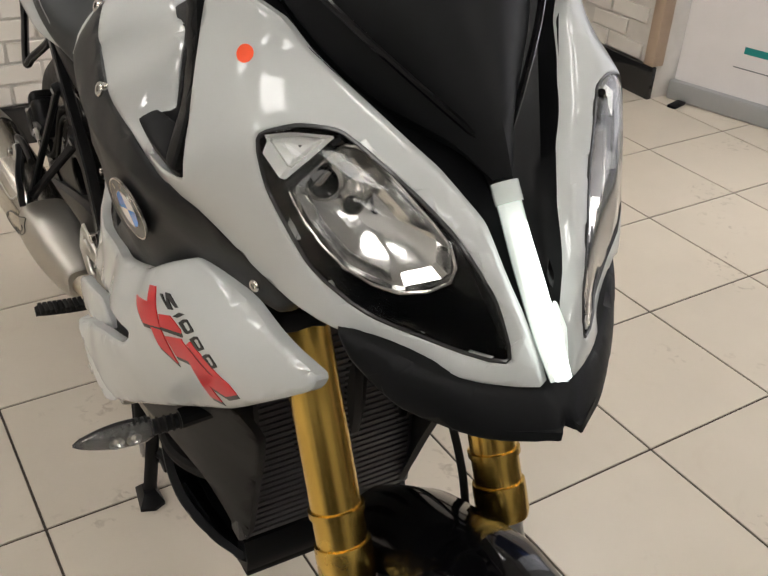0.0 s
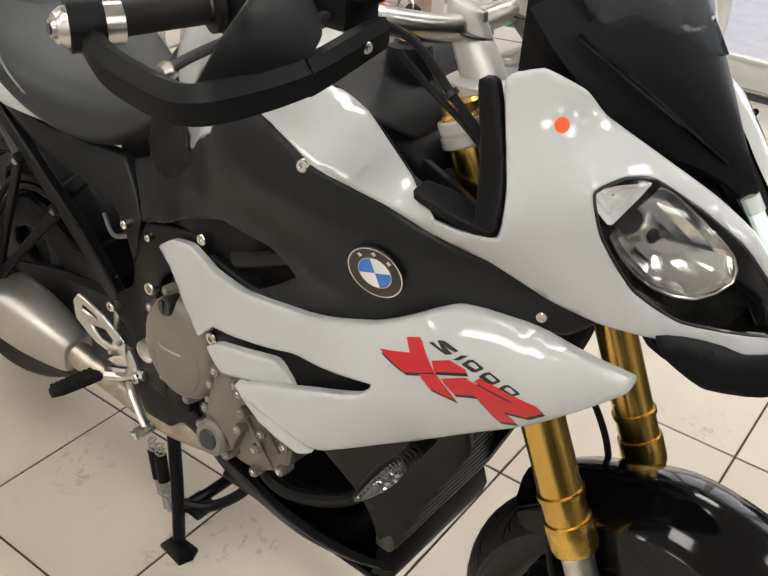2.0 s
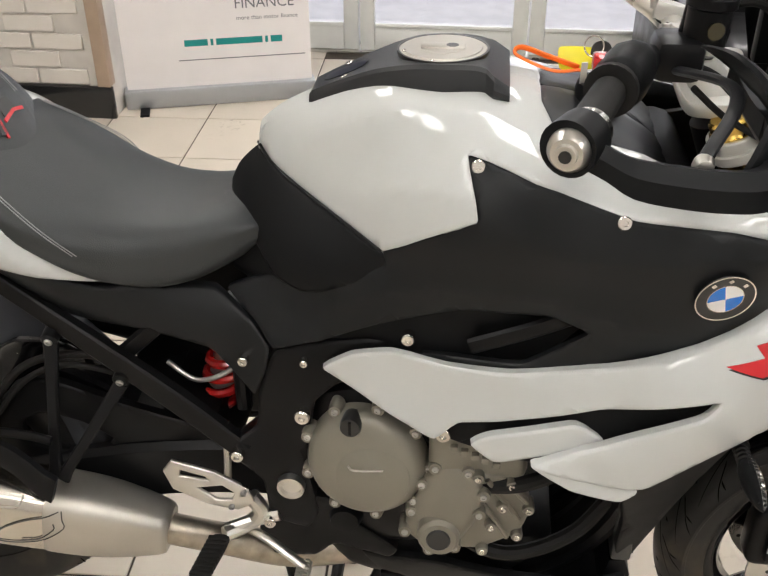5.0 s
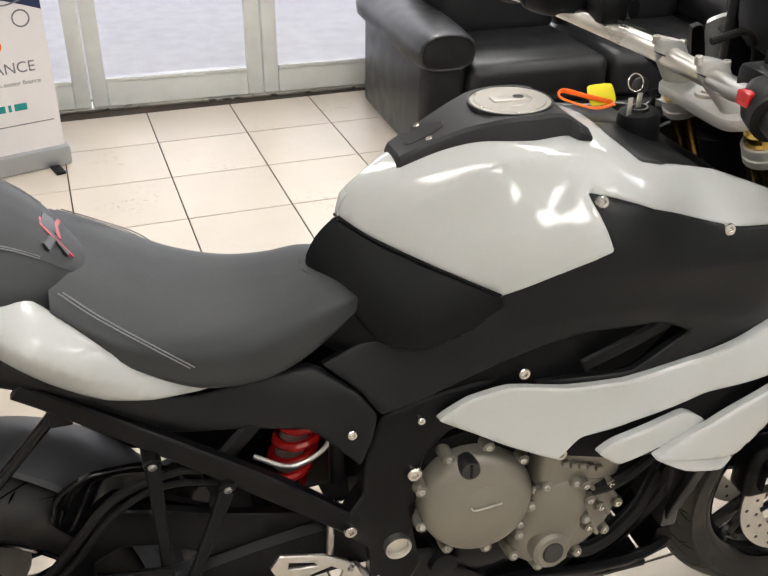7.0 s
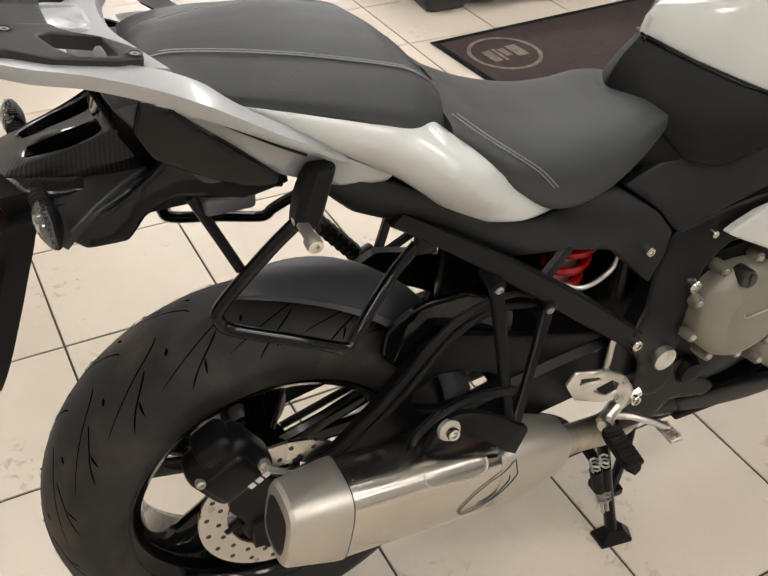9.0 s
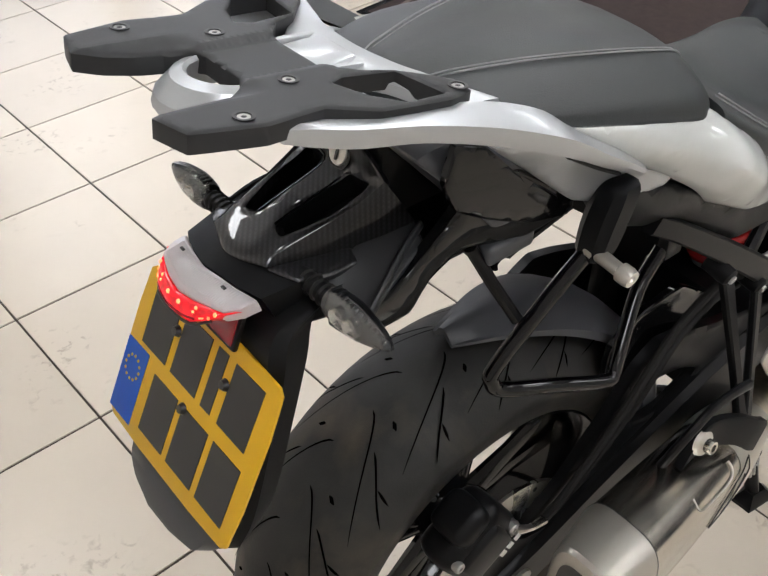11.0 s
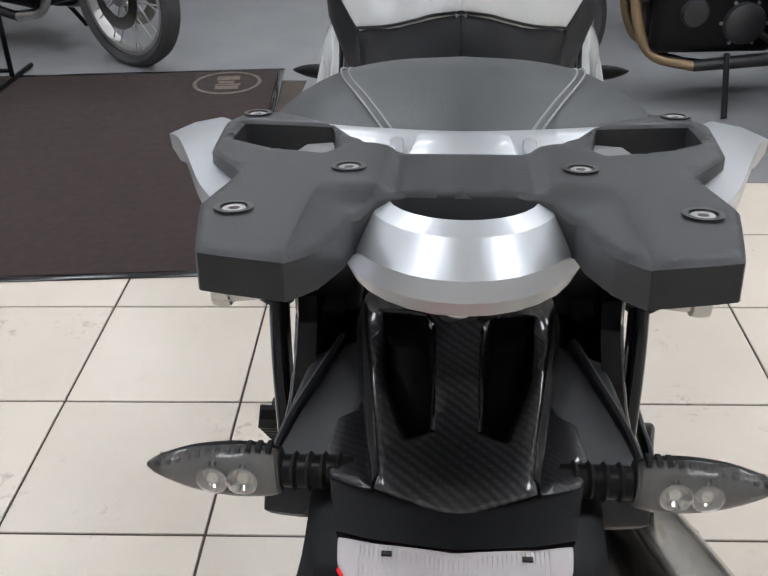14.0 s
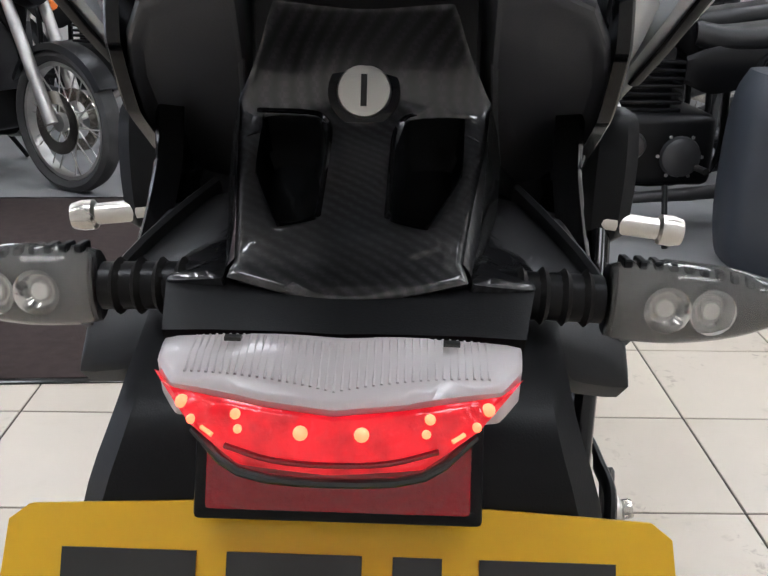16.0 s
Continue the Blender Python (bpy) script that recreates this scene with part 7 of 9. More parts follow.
for s in SIDES:
    for y, z, r in ((0.0445, 0.9615, 0.0021), (0.041, 0.9575, 0.0015), (0.0275, 0.9605, 0.0017), (0.0265, 0.957, 0.0014), (0.0085, 0.9585, 0.0022)):
        xx = -0.6045 - (0.963 - z) * 0.57 + y * 0.27
        part("led", lathe([(0, r * 0.55), (r * 0.55, r * 0.45), (r * 0.9, r * 0.15), (r, -0.0006), (0, -0.0006)], rsk.lay((xx, s * y, z), 0.0002), (-0.85, 0, 0.5), 12), LED, tl)
    part("led_bar", tube([rsk.lay((-0.6045 - (0.963 - z) * 0.57 + y * 0.27, s * y, z), 0.0003) for y, z in ((0.0375, 0.956), (0.034, 0.9545))], 0.0007, 1, 6), LED, tl)
part("lens_bead", tube([rsk.lay(q, 0.0) for q in ((-0.604, -0.03, 0.9535), (-0.609, -0.016, 0.9522), (-0.61, 0, 0.9517), (-0.609, 0.016, 0.9522), (-0.604, 0.03, 0.9535))], 0.0009, 4, 8), PLASTICRED, tl)
part("lamp_lip", tube([(-0.595, -0.041, 0.9535), (-0.607, -0.026, 0.947), (-0.61, 0, 0.946), (-0.607, 0.026, 0.947), (-0.595, 0.041, 0.9535)], 0.0014, 3, 8), DECALBLK, tl)
ribs = bmesh.new()
for k in range(41):
    y = -0.045 + 0.00225 * k
    tube([wsk.lay((-0.5785 + 0.25 * abs(y), y, 0.97), 0.0002), wsk.lay((-0.5965 + 0.25 * abs(y), y, 0.966), 0.0002)], 0.0005, 1, 5, bm=ribs)
part("lens_rib", ribs, LENSWHITE, tl)["kind"] = "stuff"
for y in (-0.034, 0.032):
    part("lens_clip", block((-0.5775, y - 0.0025, 0.9738), (-0.575, y + 0.0025, 0.9745 + 0.0005)), DECALBLK, tl)
# number plate carrier with mud flap
part("plate_carrier", loft([[Vector((x, y * w, z)) for x, y, z in ((x0, -1, z0), (x0 - 0.012, -0.9, z0), (x0 - 0.014, 0.9, z0), (x0, 1, z0), (x0 + 0.03, 0.9, z0 + 0.004), (x0 + 0.03, -0.9, z0 + 0.004))]
                            for x0, z0, w in ((-0.5, 0.955, 0.078), (-0.545, 0.935, 0.08), (-0.563, 0.9, 0.09), (-0.585, 0.84, 0.094), (-0.612, 0.77, 0.098), (-0.628, 0.73, 0.09), (-0.63, 0.715, 0.075))], 4), BLACK, bike, "black plastic plate carrier")
part("mud_flap", loft([[Vector((x + dx, y * w, z)) for dx, y in ((-0.008, -0.85), (-0.012, -0.4), (-0.013, 0.4), (-0.008, 0.85), (0.004, 1), (0.008, 0.85), (0.008, -0.85), (0.004, -1))] for x, z, w in ((-0.6, 0.8, 0.088), (-0.624, 0.765, 0.09), (-0.644, 0.737, 0.084), (-0.652, 0.716, 0.068), (-0.654, 0.71, 0.05))], 3), HUGGER, bike, "black plastic mud flap below the plate", 40)
rfl = part("reflector", block((-0.003, -0.0425, -0.0135), (0.003, 0.0425, 0.0135), 0.002, m=Matrix.Translation((-0.5755, 0, 0.929)) @ Matrix.Rotation(radians(24), 4, "Y")), PLASTICRED, bike, "red rear reflector")
part("reflector_frame", block((-0.0015, -0.046, -0.0165), (0.004, 0.046, 0.0165), 0.0015, m=Matrix.Translation((-0.5755, 0, 0.929)) @ Matrix.Rotation(radians(24), 4, "Y")), BLACK, rfl)
part("tail_undertray", loft([half_section(x, [(0, z + h), (w * 0.8, z + h * 0.9), (w, z + h * 0.3), (w * 0.9, z), (0, z)], 3) for x, w, z, h in ((-0.54, 0.062, 0.925, 0.026), (-0.46, 0.075, 0.92, 0.03), (-0.38, 0.08, 0.925, 0.035), (-0.28, 0.09, 0.93, 0.05))]), BLACK, bike, "black plastic undertray")
part("battery_tray", loft([half_section(x, [(0, z + h), (w * 0.8, z + h * 0.9), (w, z + h * 0.3), (w * 0.9, z), (0, z)], 3) for x, w, z, h in ((-0.18, 0.1, 0.89, 0.08), (-0.1, 0.1, 0.845, 0.1), (0.1, 0.08, 0.79, 0.06))]), BLACK, bike, "black plastic undertray")
# number plate, its characters as plain bars
pn = Vector((-0.89, 0, 0.46)).normalized()
pu = Vector((-0.46, 0, -0.89)).normalized()
p0 = Vector((-0.5705, 0, 0.913))


def on_plate(a, b, lift=0.0):
    return p0 + Vector((0, -a, 0)) + pu * b + pn * lift


pl = part("number_plate", prism([on_plate(a, b, 0.003) for a, b in [(v.x, v.y) for v in rounded([(-0.112, 0, 0), (0.112, 0, 0), (0.112, 0.174, 0), (-0.112, 0.174, 0)], 0.06, 2)]], pn, 0.003, 0.0006), YELLOW, bike, "yellow rear number plate with plain dark bars")
part("plate_band", prism([on_plate(a, b, 0.0036) for a, b in ((-0.1115, 0.084), (-0.072, 0.084), (-0.072, 0.165), (-0.1115, 0.165))], pn, 0.001), PLATEBLUE, pl, "blue band with a ring of yellow stars")
for k in range(12):
    a = 2 * math.pi * k / 12
    part("band_star", lathe([(0, 0.0001), (0.0017, 0.0001), (0.0017, -0.0008), (0, -0.0008)], on_plate(-0.092 + 0.0125 * math.cos(a), 0.11 + 0.0125 * math.sin(a), 0.0042), pn, 5), YELLOW, pl)
for b0, row in ((0.016, ((-0.09, 0.044), (-0.036, 0.044), (0.018, 0.016), (0.046, 0.044))), (0.094, ((-0.056, 0.044), (-0.003, 0.044), (0.05, 0.044)))):
    for a0, w in row:
        part("plate_bar", prism([on_plate(a, b, 0.0038) for a, b in ((a0, b0), (a0 + w, b0), (a0 + w, b0 + 0.062), (a0, b0 + 0.062))], pn, 0.001), DECALBLK, pl)
for a, b in ((-0.042, 0.038), (0.041, 0.041), (-0.002, 0.096)):
    part("plate_screw", lathe([(0, 0.005), (0.004, 0.0045), (0.006, 0.0), (0, -0.001)], on_plate(a, b, 0.0038), pn, 16), DECALBLK, pl)


# ---- indicators
def indicator(base, tip, up, lab, facing):
    b, t = Vector(base), Vector(tip)
    d = t - b
    L = d.length
    d.normalize()
    u = (Vector(up) - d * Vector(up).dot(d)).normalized()
    f = d.cross(u)
    ind = part("indicator", tube([b - d * 0.04, b - d * 0.002], 0.009, 1, 14), FRAME, bike, lab)
    rg = bmesh.new()
    for k in range(4):
        lathe([(0.0088, -0.002), (0.0108, 0), (0.0088, 0.002)], b - d * (0.008 + 0.008 * k), d, 16, rg)
    part("rubber_stem", rg, RUBBER, ind)

    def shell(side):
        rings = []
        for g, h, w in ((0.0, 0.0135, 0.011), (0.1, 0.015, 0.013), (0.35, 0.0155, 0.014), (0.65, 0.0125, 0.011), (0.9, 0.006, 0.006), (1.0, 0.0015, 0.0015)):
            c = b + d * L * g + u * 0.002 * g
            rings.append([c + u * h * math.sin(a) + f * side * w * max(0.0, math.cos(a)) for a in [radians(-90 + 180 * k / 8) for k in range(9)]] + [c + u * h * math.sin(a) * 0.9 - f * side * 0.001 for a in [radians(90 - 180 * k / 8) for k in range(9)]])
        return loft(rings, 3)
    s = 1 if f.x * facing > 0 else -1
    part("lens", shell(s), SMOKE, ind, "smoked clear indicator lens")
    part("back_shell", shell(-s), BLACK, ind)
    for k in range(12):
        c = b + d * L * (0.07 + 0.075 * k) + u * (0.0148 - 0.0095 * (k / 11) ** 2)
        part("cooling_fin", block((-0.0016, -0.005, -0.002), (0.0016, 0.005, 0.0016), 0.0006, seg=1, m=Matrix.Translation(c) @ Matrix((d, f, u)).transposed().to_4x4()), BLACK, ind)
    plate = []
    for g, h in ((0.04, 0.012), (0.1, 0.0135), (0.35, 0.0135), (0.65, 0.0105), (0.88, 0.004)):
        c = b + d * L * g + u * 0.002 * g + f * s * 0.0012
        plate.append([c + u * h, c + u * h * 0.4 + f * s * 0.003, c - u * h * 0.4 + f * s * 0.003, c - u * h, c - f * s * 0.0015])
    part("inner_reflector", loft(plate, 3), INNER, ind)
    for g in (0.26, 0.48):
        part("led_cup", lathe([(0.0, 0.003), (0.003, 0.003), (0.0035, 0.002), (0.0075, 0.0062), (0.0085, 0.0065), (0.0085, 0.0)], b + d * L * g + f * s * 0.0042, f * s, 18), REFLECT, ind)


for s in SIDES:
    indicator((-0.513, 0.0935 * s, 0.966), (-0.511, 0.168 * s, 0.963), (0.1, 0, 1), "rear indicator with a smoked clear lens on a rubber stem", -1)
    indicator((0.985, 0.262 * s, 0.699), (0.985, 0.346 * s, 0.703), (0.1, 0, 1), "front indicator with a smoked clear lens on a rubber stem", 1)
    part("indicator_mount", tube([(0.98, 0.15 * s, 0.7), (0.985, 0.23 * s, 0.7)], 0.012, 1), BLACK, bike)
    part("indicator_mount", tube([(-0.51, 0.04 * s, 0.955), (-0.513, 0.056 * s, 0.966)], 0.012, 1), BLACK, bike)


# ---- main frame, engine
for s in SIDES:
    part("main_frame", panel([(0.35, -0.13, 0.73), (0.42, -0.136, 0.757), (0.6, -0.16, 0.8), (0.8, -0.15, 0.88), (0.9, -0.1, 0.95), (0.92, -0.1, 0.88), (0.8, -0.15, 0.8), (0.6, -0.16, 0.71), (0.45, -0.15, 0.7), (0.41, -0.152, 0.66), (0.4, -0.156, 0.6), (0.395, -0.158, 0.52), (0.41, -0.157, 0.44), (0.39, -0.155, 0.4), (0.33, -0.152, 0.41), (0.325, -0.155, 0.5), (0.285, -0.166, 0.55), (0.29, -0.164, 0.58), (0.32, -0.14, 0.6), (0.325, -0.136, 0.66)],
                             (0, -1, 0.05), [], 0.03, 0.006, 0.018, 0.1, (), s), FRAME, bike, "satin black main frame beam")
    q = sym((0.369, -0.163, 0.498), s)
    part("pivot_bolt", lathe([(0, -0.004), (0.016, -0.004), (0.018, 0.003), (0.021, 0.004), (0.022, -0.012), (0, -0.012)], q, sym((0, -1, 0), s), 24), ALU, bike, "bright swingarm pivot bolt")
    bolt(sym((0.292, -0.169, 0.56), s), sym((0, -1, 0), s), bike, 0.01)
    bolt(sym((0.393, -0.158, 0.637), s), sym((0, -1, 0), s), bike, 0.012)
    bolt(sym((0.4, -0.16, 0.735), s), sym((0, -1, 0), s), bike, 0.006)

for s in SIDES:
    part("frame_foot", panel([(0.338, -0.152, 0.47), (0.43, -0.154, 0.47), (0.455, -0.15, 0.425), (0.535, -0.15, 0.362), (0.52, -0.148, 0.34), (0.43, -0.148, 0.365), (0.4, -0.152, 0.335), (0.33, -0.154, 0.332), (0.308, -0.154, 0.39), (0.33, -0.152, 0.44)], (0, -1, 0.05), [], 0.02, 0.005, 0.014, 0.1, (), s), FRAME, bike, "satin black lower frame leg")

part("crankcase", loft([half_section(x, [(0, z1), (w, z1 - 0.02), (w, (z0 + z1) / 2), (w, z0 + 0.03), (w * 0.7, z0), (0, z0)], 3) for x, w, z0, z1 in ((0.36, 0.1, 0.38, 0.6), (0.42, 0.13, 0.36, 0.68), (0.55, 0.15, 0.37, 0.72), (0.66, 0.15, 0.42, 0.76), (0.74, 0.14, 0.5, 0.78), (0.78, 0.13, 0.56, 0.78))]), FRAME, bike, "black engine crankcase")
part("cylinder_head", block((0.6, -0.17, 0.62), (0.86, 0.17, 0.84), 0.02), FRAME, bike, "black cylinder head")
CC = Vector((0.488, -0.185, 0.578))
cax = Vector((-0.06, -0.97, 0.12)).normalized()
cover = part("clutch_cover", lathe([(0, 0.016), (0.05, 0.0155), (0.072, 0.012), (0.082, 0.005), (0.088, -0.006), (0.09, -0.06), (0, -0.06)], CC, cax, 56), ENGINE, bike, "round grey clutch cover")
part("cover_step", lathe([(0, 0.021), (0.045, 0.0205), (0.056, 0.016), (0.058, 0.01), (0, 0.01)], CC + Vector((0.012, 0, -0.012)), cax, 48), ENGINE, cover)
a, u, v = basis(cax)
part("cover_line", tube([CC + cax * 0.0215 + u * 0.01 * -1 + Vector((-0.03, 0, 0.012)), CC + cax * 0.022 + Vector((-0.012, 0, 0.004)), CC + cax * 0.022 + Vector((0.03, 0, 0.008))], 0.0016, 3, 6), ALU, cover)
part("oil_cap", lathe([(0, 0.008), (0.014, 0.008), (0.016, 0.004), (0.016, -0.02), (0, -0.02)], (0.4685, -0.186, 0.651), cax, 24), DECALBLK, cover, "black oil filler cap")
part("cap_slot", block((-0.002, -0.0022, -0.011), (0.002, 0.0008, 0.011), 0, m=Matrix.Translation((0.468, -0.1935, 0.652))), GLOSS, cover)
for k in range(9):
    t = radians(20 + 40 * k)
    q = CC + (u * math.cos(t) + v * math.sin(t)) * 0.093 - cax * 0.018
    part("bolt_boss", lathe([(0, 0.014), (0.009, 0.014), (0.011, 0.0), (0.011, -0.02), (0, -0.02)], q, cax, 14), ENGINE, cover)
    bolt(q + cax * 0.014, cax, cover, 0.0052, mat=FARMETAL)
# water pump cover, ahead of and below the clutch
pumpc = [(0.555, -0.19, 0.5), (0.545, -0.195, 0.46), (0.585, -0.21, 0.44), (0.625, -0.212, 0.452), (0.66, -0.215, 0.53), (0.665, -0.21, 0.565), (0.64, -0.2, 0.6), (0.59, -0.195, 0.6), (0.57, -0.19, 0.56)]
pump = part("pump_cover", panel(pumpc, (0.02, -0.97, 0.15), [(0.6, -0.218, 0.52)], 0.05, 0.008, 0.012, 0.15), ENGINE, bike, "grey water pump cover with a ring of bolts")
part("pump_boss", lathe([(0, 0.006), (0.026, 0.006), (0.031, 0.0), (0.032, -0.02), (0, -0.02)], (0.6, -0.225, 0.483), (0.02, -0.97, 0.15), 28), ENGINE, pump)
part("pump_plug", lathe([(0, 0.002), (0.016, 0.002), (0.018, 0.0), (0.018, -0.01), (0, -0.01)], (0.6, -0.2325, 0.484), (0.02, -0.97, 0.15), 20), DECALBLK, pump, "black plug")
for q in pumpc[::1]:
    c = Vector(q) + (Vector((0.6, -0.21, 0.52)) - Vector(q)) * 0.06
    part("bolt_boss", lathe([(0, 0.008), (0.009, 0.008), (0.01, 0.0), (0.01, -0.03), (0, -0.03)], c, (0.02, -0.97, 0.15), 14), ENGINE, pump)
    bolt(c + Vector((0, -0.008, 0.001)), (0.02, -0.97, 0.15), pump, 0.005, mat=FARMETAL)
part("engine_side", block((0.58, -0.2, 0.58), (0.72, -0.14, 0.69), 0.015, seg=3), ENGINE, bike)
bl = bmesh.new()
for k in range(5):
    block((0.61 + 0.015 * k, -0.208, 0.634 - 0.006 * k), (0.621 + 0.015 * k, -0.195, 0.644 - 0.006 * k), 0.0015, bl)
part("connector_block", bl, ENGINE, bike)
bolt((0.6, -0.21, 0.668), (0, -1, 0), bike, 0.011)
part("starter_bulge", lathe([(0, 0.02), (0.022, 0.016), (0.028, 0), (0.028, -0.1), (0, -0.1)], (0.45, -0.145, 0.43), (0, -1, 0), 24), BLACK, bike)
low = part("lower_case", panel([(0.64, -0.205, 0.6), (0.7, -0.2, 0.585), (0.735, -0.185, 0.52), (0.72, -0.18, 0.455), (0.66, -0.19, 0.425), (0.61, -0.195, 0.43), (0.62, -0.2, 0.5)], (0.05, -0.97, 0.1), [], 0.06, 0.008, 0.012, 0.15), ENGINE, bike, "grey engine casing with ribs")
for p, q in (((0.665, -0.205, 0.585), (0.715, -0.192, 0.5)), ((0.65, -0.206, 0.56), (0.7, -0.192, 0.46)), ((0.7, -0.2, 0.57), (0.725, -0.188, 0.53))):
    part("casing_rib", tube([p, q], 0.004, 1, 8), ENGINE, low)
for q in ((0.652, -0.208, 0.592), (0.7, -0.203, 0.578), (0.728, -0.19, 0.52), (0.715, -0.186, 0.46), (0.665, -0.194, 0.432), (0.69, -0.2, 0.53), (0.675, -0.2, 0.49)):
    part("bolt_boss", lathe([(0, 0.006), (0.008, 0.006), (0.0095, 0.0), (0.0095, -0.02), (0, -0.02)], q, (0.05, -0.97, 0.1), 12), ENGINE, low)
    bolt(Vector(q) + Vector((0, -0.006, 0)), (0.05, -0.97, 0.1), low, 0.005)
part("oil_sump", loft([half_section(x, [(0, 0.36), (w, 0.36), (w, z + 0.04), (w * 0.7, z), (0, z)], 3) for x, w, z in ((0.38, 0.08, 0.3), (0.45, 0.11, 0.25), (0.6, 0.12, 0.24), (0.72, 0.1, 0.26), (0.78, 0.08, 0.32))]), FRAME, bike)
for k, y in enumerate((-0.12, -0.04, 0.04, 0.12)):
    part("header_pipe", tube([(0.84, y, 0.7), (0.89, y, 0.62), (0.87, y * 0.95, 0.45), (0.78, y * 0.7, 0.3), (0.65, y * 0.5, 0.22), (0.5, y * 0.3 - 0.02, 0.22)], 0.02), FRAME, bike)
part("collector", tube([(0.55, -0.03, 0.26), (0.45, -0.06, 0.275), (0.35, -0.11, 0.3), (0.25, -0.145, 0.35), (0.15, -0.178, 0.405)], 0.045, 5, 20, [0.04, 0.036, 0.03, 0.026, 0.025]), DIRTYSTEEL, bike, "steel exhaust collector pipe")
part("brake_hose", tube([(0.95, 0.075, 0.74), (1.0, 0.08, 0.706), (1.036, 0.08, 0.68), (1.075, 0.08, 0.643), (1.104, 0.08, 0.597), (1.12, 0.08, 0.552), (1.13, 0.085, 0.48)], 0.0052), RUBBER, bike, "dark front brake hose")
part("brake_hose", tube([(1.07, -0.11, 0.73), (1.087, -0.11, 0.69), (1.104, -0.11, 0.638), (1.122, -0.11, 0.576), (1.145, -0.11, 0.493), (1.165, -0.1, 0.44)], 0.0042), RUBBER, bike, "dark front brake hose")
part("front_engine_hose", tube([(0.64, -0.19, 0.56), (0.72, -0.2, 0.58), (0.82, -0.17, 0.62), (0.88, -0.12, 0.64)], 0.012), RUBBER, bike)
part("lower_hose", tube([(0.6, -0.16, 0.44), (0.7, -0.17, 0.4), (0.8, -0.14, 0.42), (0.86, -0.11, 0.48)], 0.012), RUBBER, bike)

# radiator, its side ducts and belly pan
rad = part("radiator", block((0.868, -0.14, 0.37), (0.9, 0.14, 0.7), 0.006, m=Matrix.Identity(4)), RADIATOR, bike, "dark radiator with fine fins")
fm = bmesh.new()
for k in range(30):
    block((0.9, -0.13, 0.38 + 0.0105 * k), (0.904, 0.13, 0.3845 + 0.0105 * k), 0, fm)
fn = part("cooling_fin", fm, RADIATOR, rad)
fn["kind"] = "stuff"
for s in SIDES:
    part("radiator_duct", panel([(1.03, -0.19, 0.74), (0.86, -0.24, 0.64), (0.84, -0.24, 0.62), (0.87, -0.18, 0.5), (0.875, -0.135, 0.37), (0.9, -0.13, 0.365), (0.95, -0.135, 0.5), (1.02, -0.15, 0.66)], (0.3, -0.95, -0.1), [], 0.01, 0.004, 0.02, 0.1, (), s), BLACK, bike, "black plastic radiator side panel")
    part("belly_pan", panel([(0.47, -0.13, 0.33), (0.5, -0.14, 0.335), (0.6, -0.165, 0.36), (0.77, -0.19, 0.365), (0.9, -0.14, 0.33), (0.897, -0.118, 0.312), (0.86, -0.12, 0.29), (0.7, -0.13, 0.26), (0.58, -0.12, 0.26), (0.5, -0.12, 0.28)],
                            (0, -0.9, -0.2), [], 0.012, 0.005, 0.016, 0.1, [[(0.72, -0.183, 0.338), (0.77, -0.178, 0.338), (0.8, -0.165, 0.32), (0.76, -0.17, 0.318)]], s), BLACK, bike, "black belly pan side")
    bolt(sym((0.9, -0.2, 0.63), s), sym((0.2, -0.95, 0), s), bike, 0.007)
part("belly_front", loft([[Vector((x, y, z)) for x, z in ((0.86, 0.29), (0.9, 0.305), (0.905, 0.33), (0.895, 0.36), (0.87, 0.36))] for y in (-0.13, -0.06, 0, 0.06, 0.13)], 3), BLACK, bike, "black belly pan nose")
part("belly_floor", block((0.5, -0.12, 0.255), (0.87, 0.12, 0.27), 0.004), BLACK, bike)

# ---- swingarm, shock, rear guard
sw = bmesh.new()
for s in SIDES:
    loft([[Vector((x, (y + o * w) * s, z + h)) for o, h in ((-1, -hh), (-1, hh * 0.8), (-0.4, hh), (0.4, hh), (1, hh * 0.8), (1, -hh), (0.4, -hh * 1.1), (-0.4, -hh * 1.1))] for x, y, z, w, hh in ((0.39, 0.11, 0.5, 0.03, 0.045), (0.28, 0.115, 0.5, 0.02, 0.05), (0.1, 0.118, 0.475, 0.018, 0.05), (-0.1, 0.122, 0.43, 0.016, 0.04), (-0.25, 0.125, 0.39, 0.016, 0.036), (-0.33, 0.125, 0.375, 0.012, 0.025))], 3, bm=sw)
loft([[Vector((x, y, z + h)) for x, h in ((0.1, -0.04), (0.1, 0.06), (0.16, 0.09), (0.24, 0.07), (0.26, -0.02), (0.2, -0.05))] for y, z in ((-0.12, 0.49), (-0.06, 0.5), (0.06, 0.5), (0.12, 0.49))], 3, bm=sw)
part("swingarm", sw, FRAME, bike, "black cast swingarm")
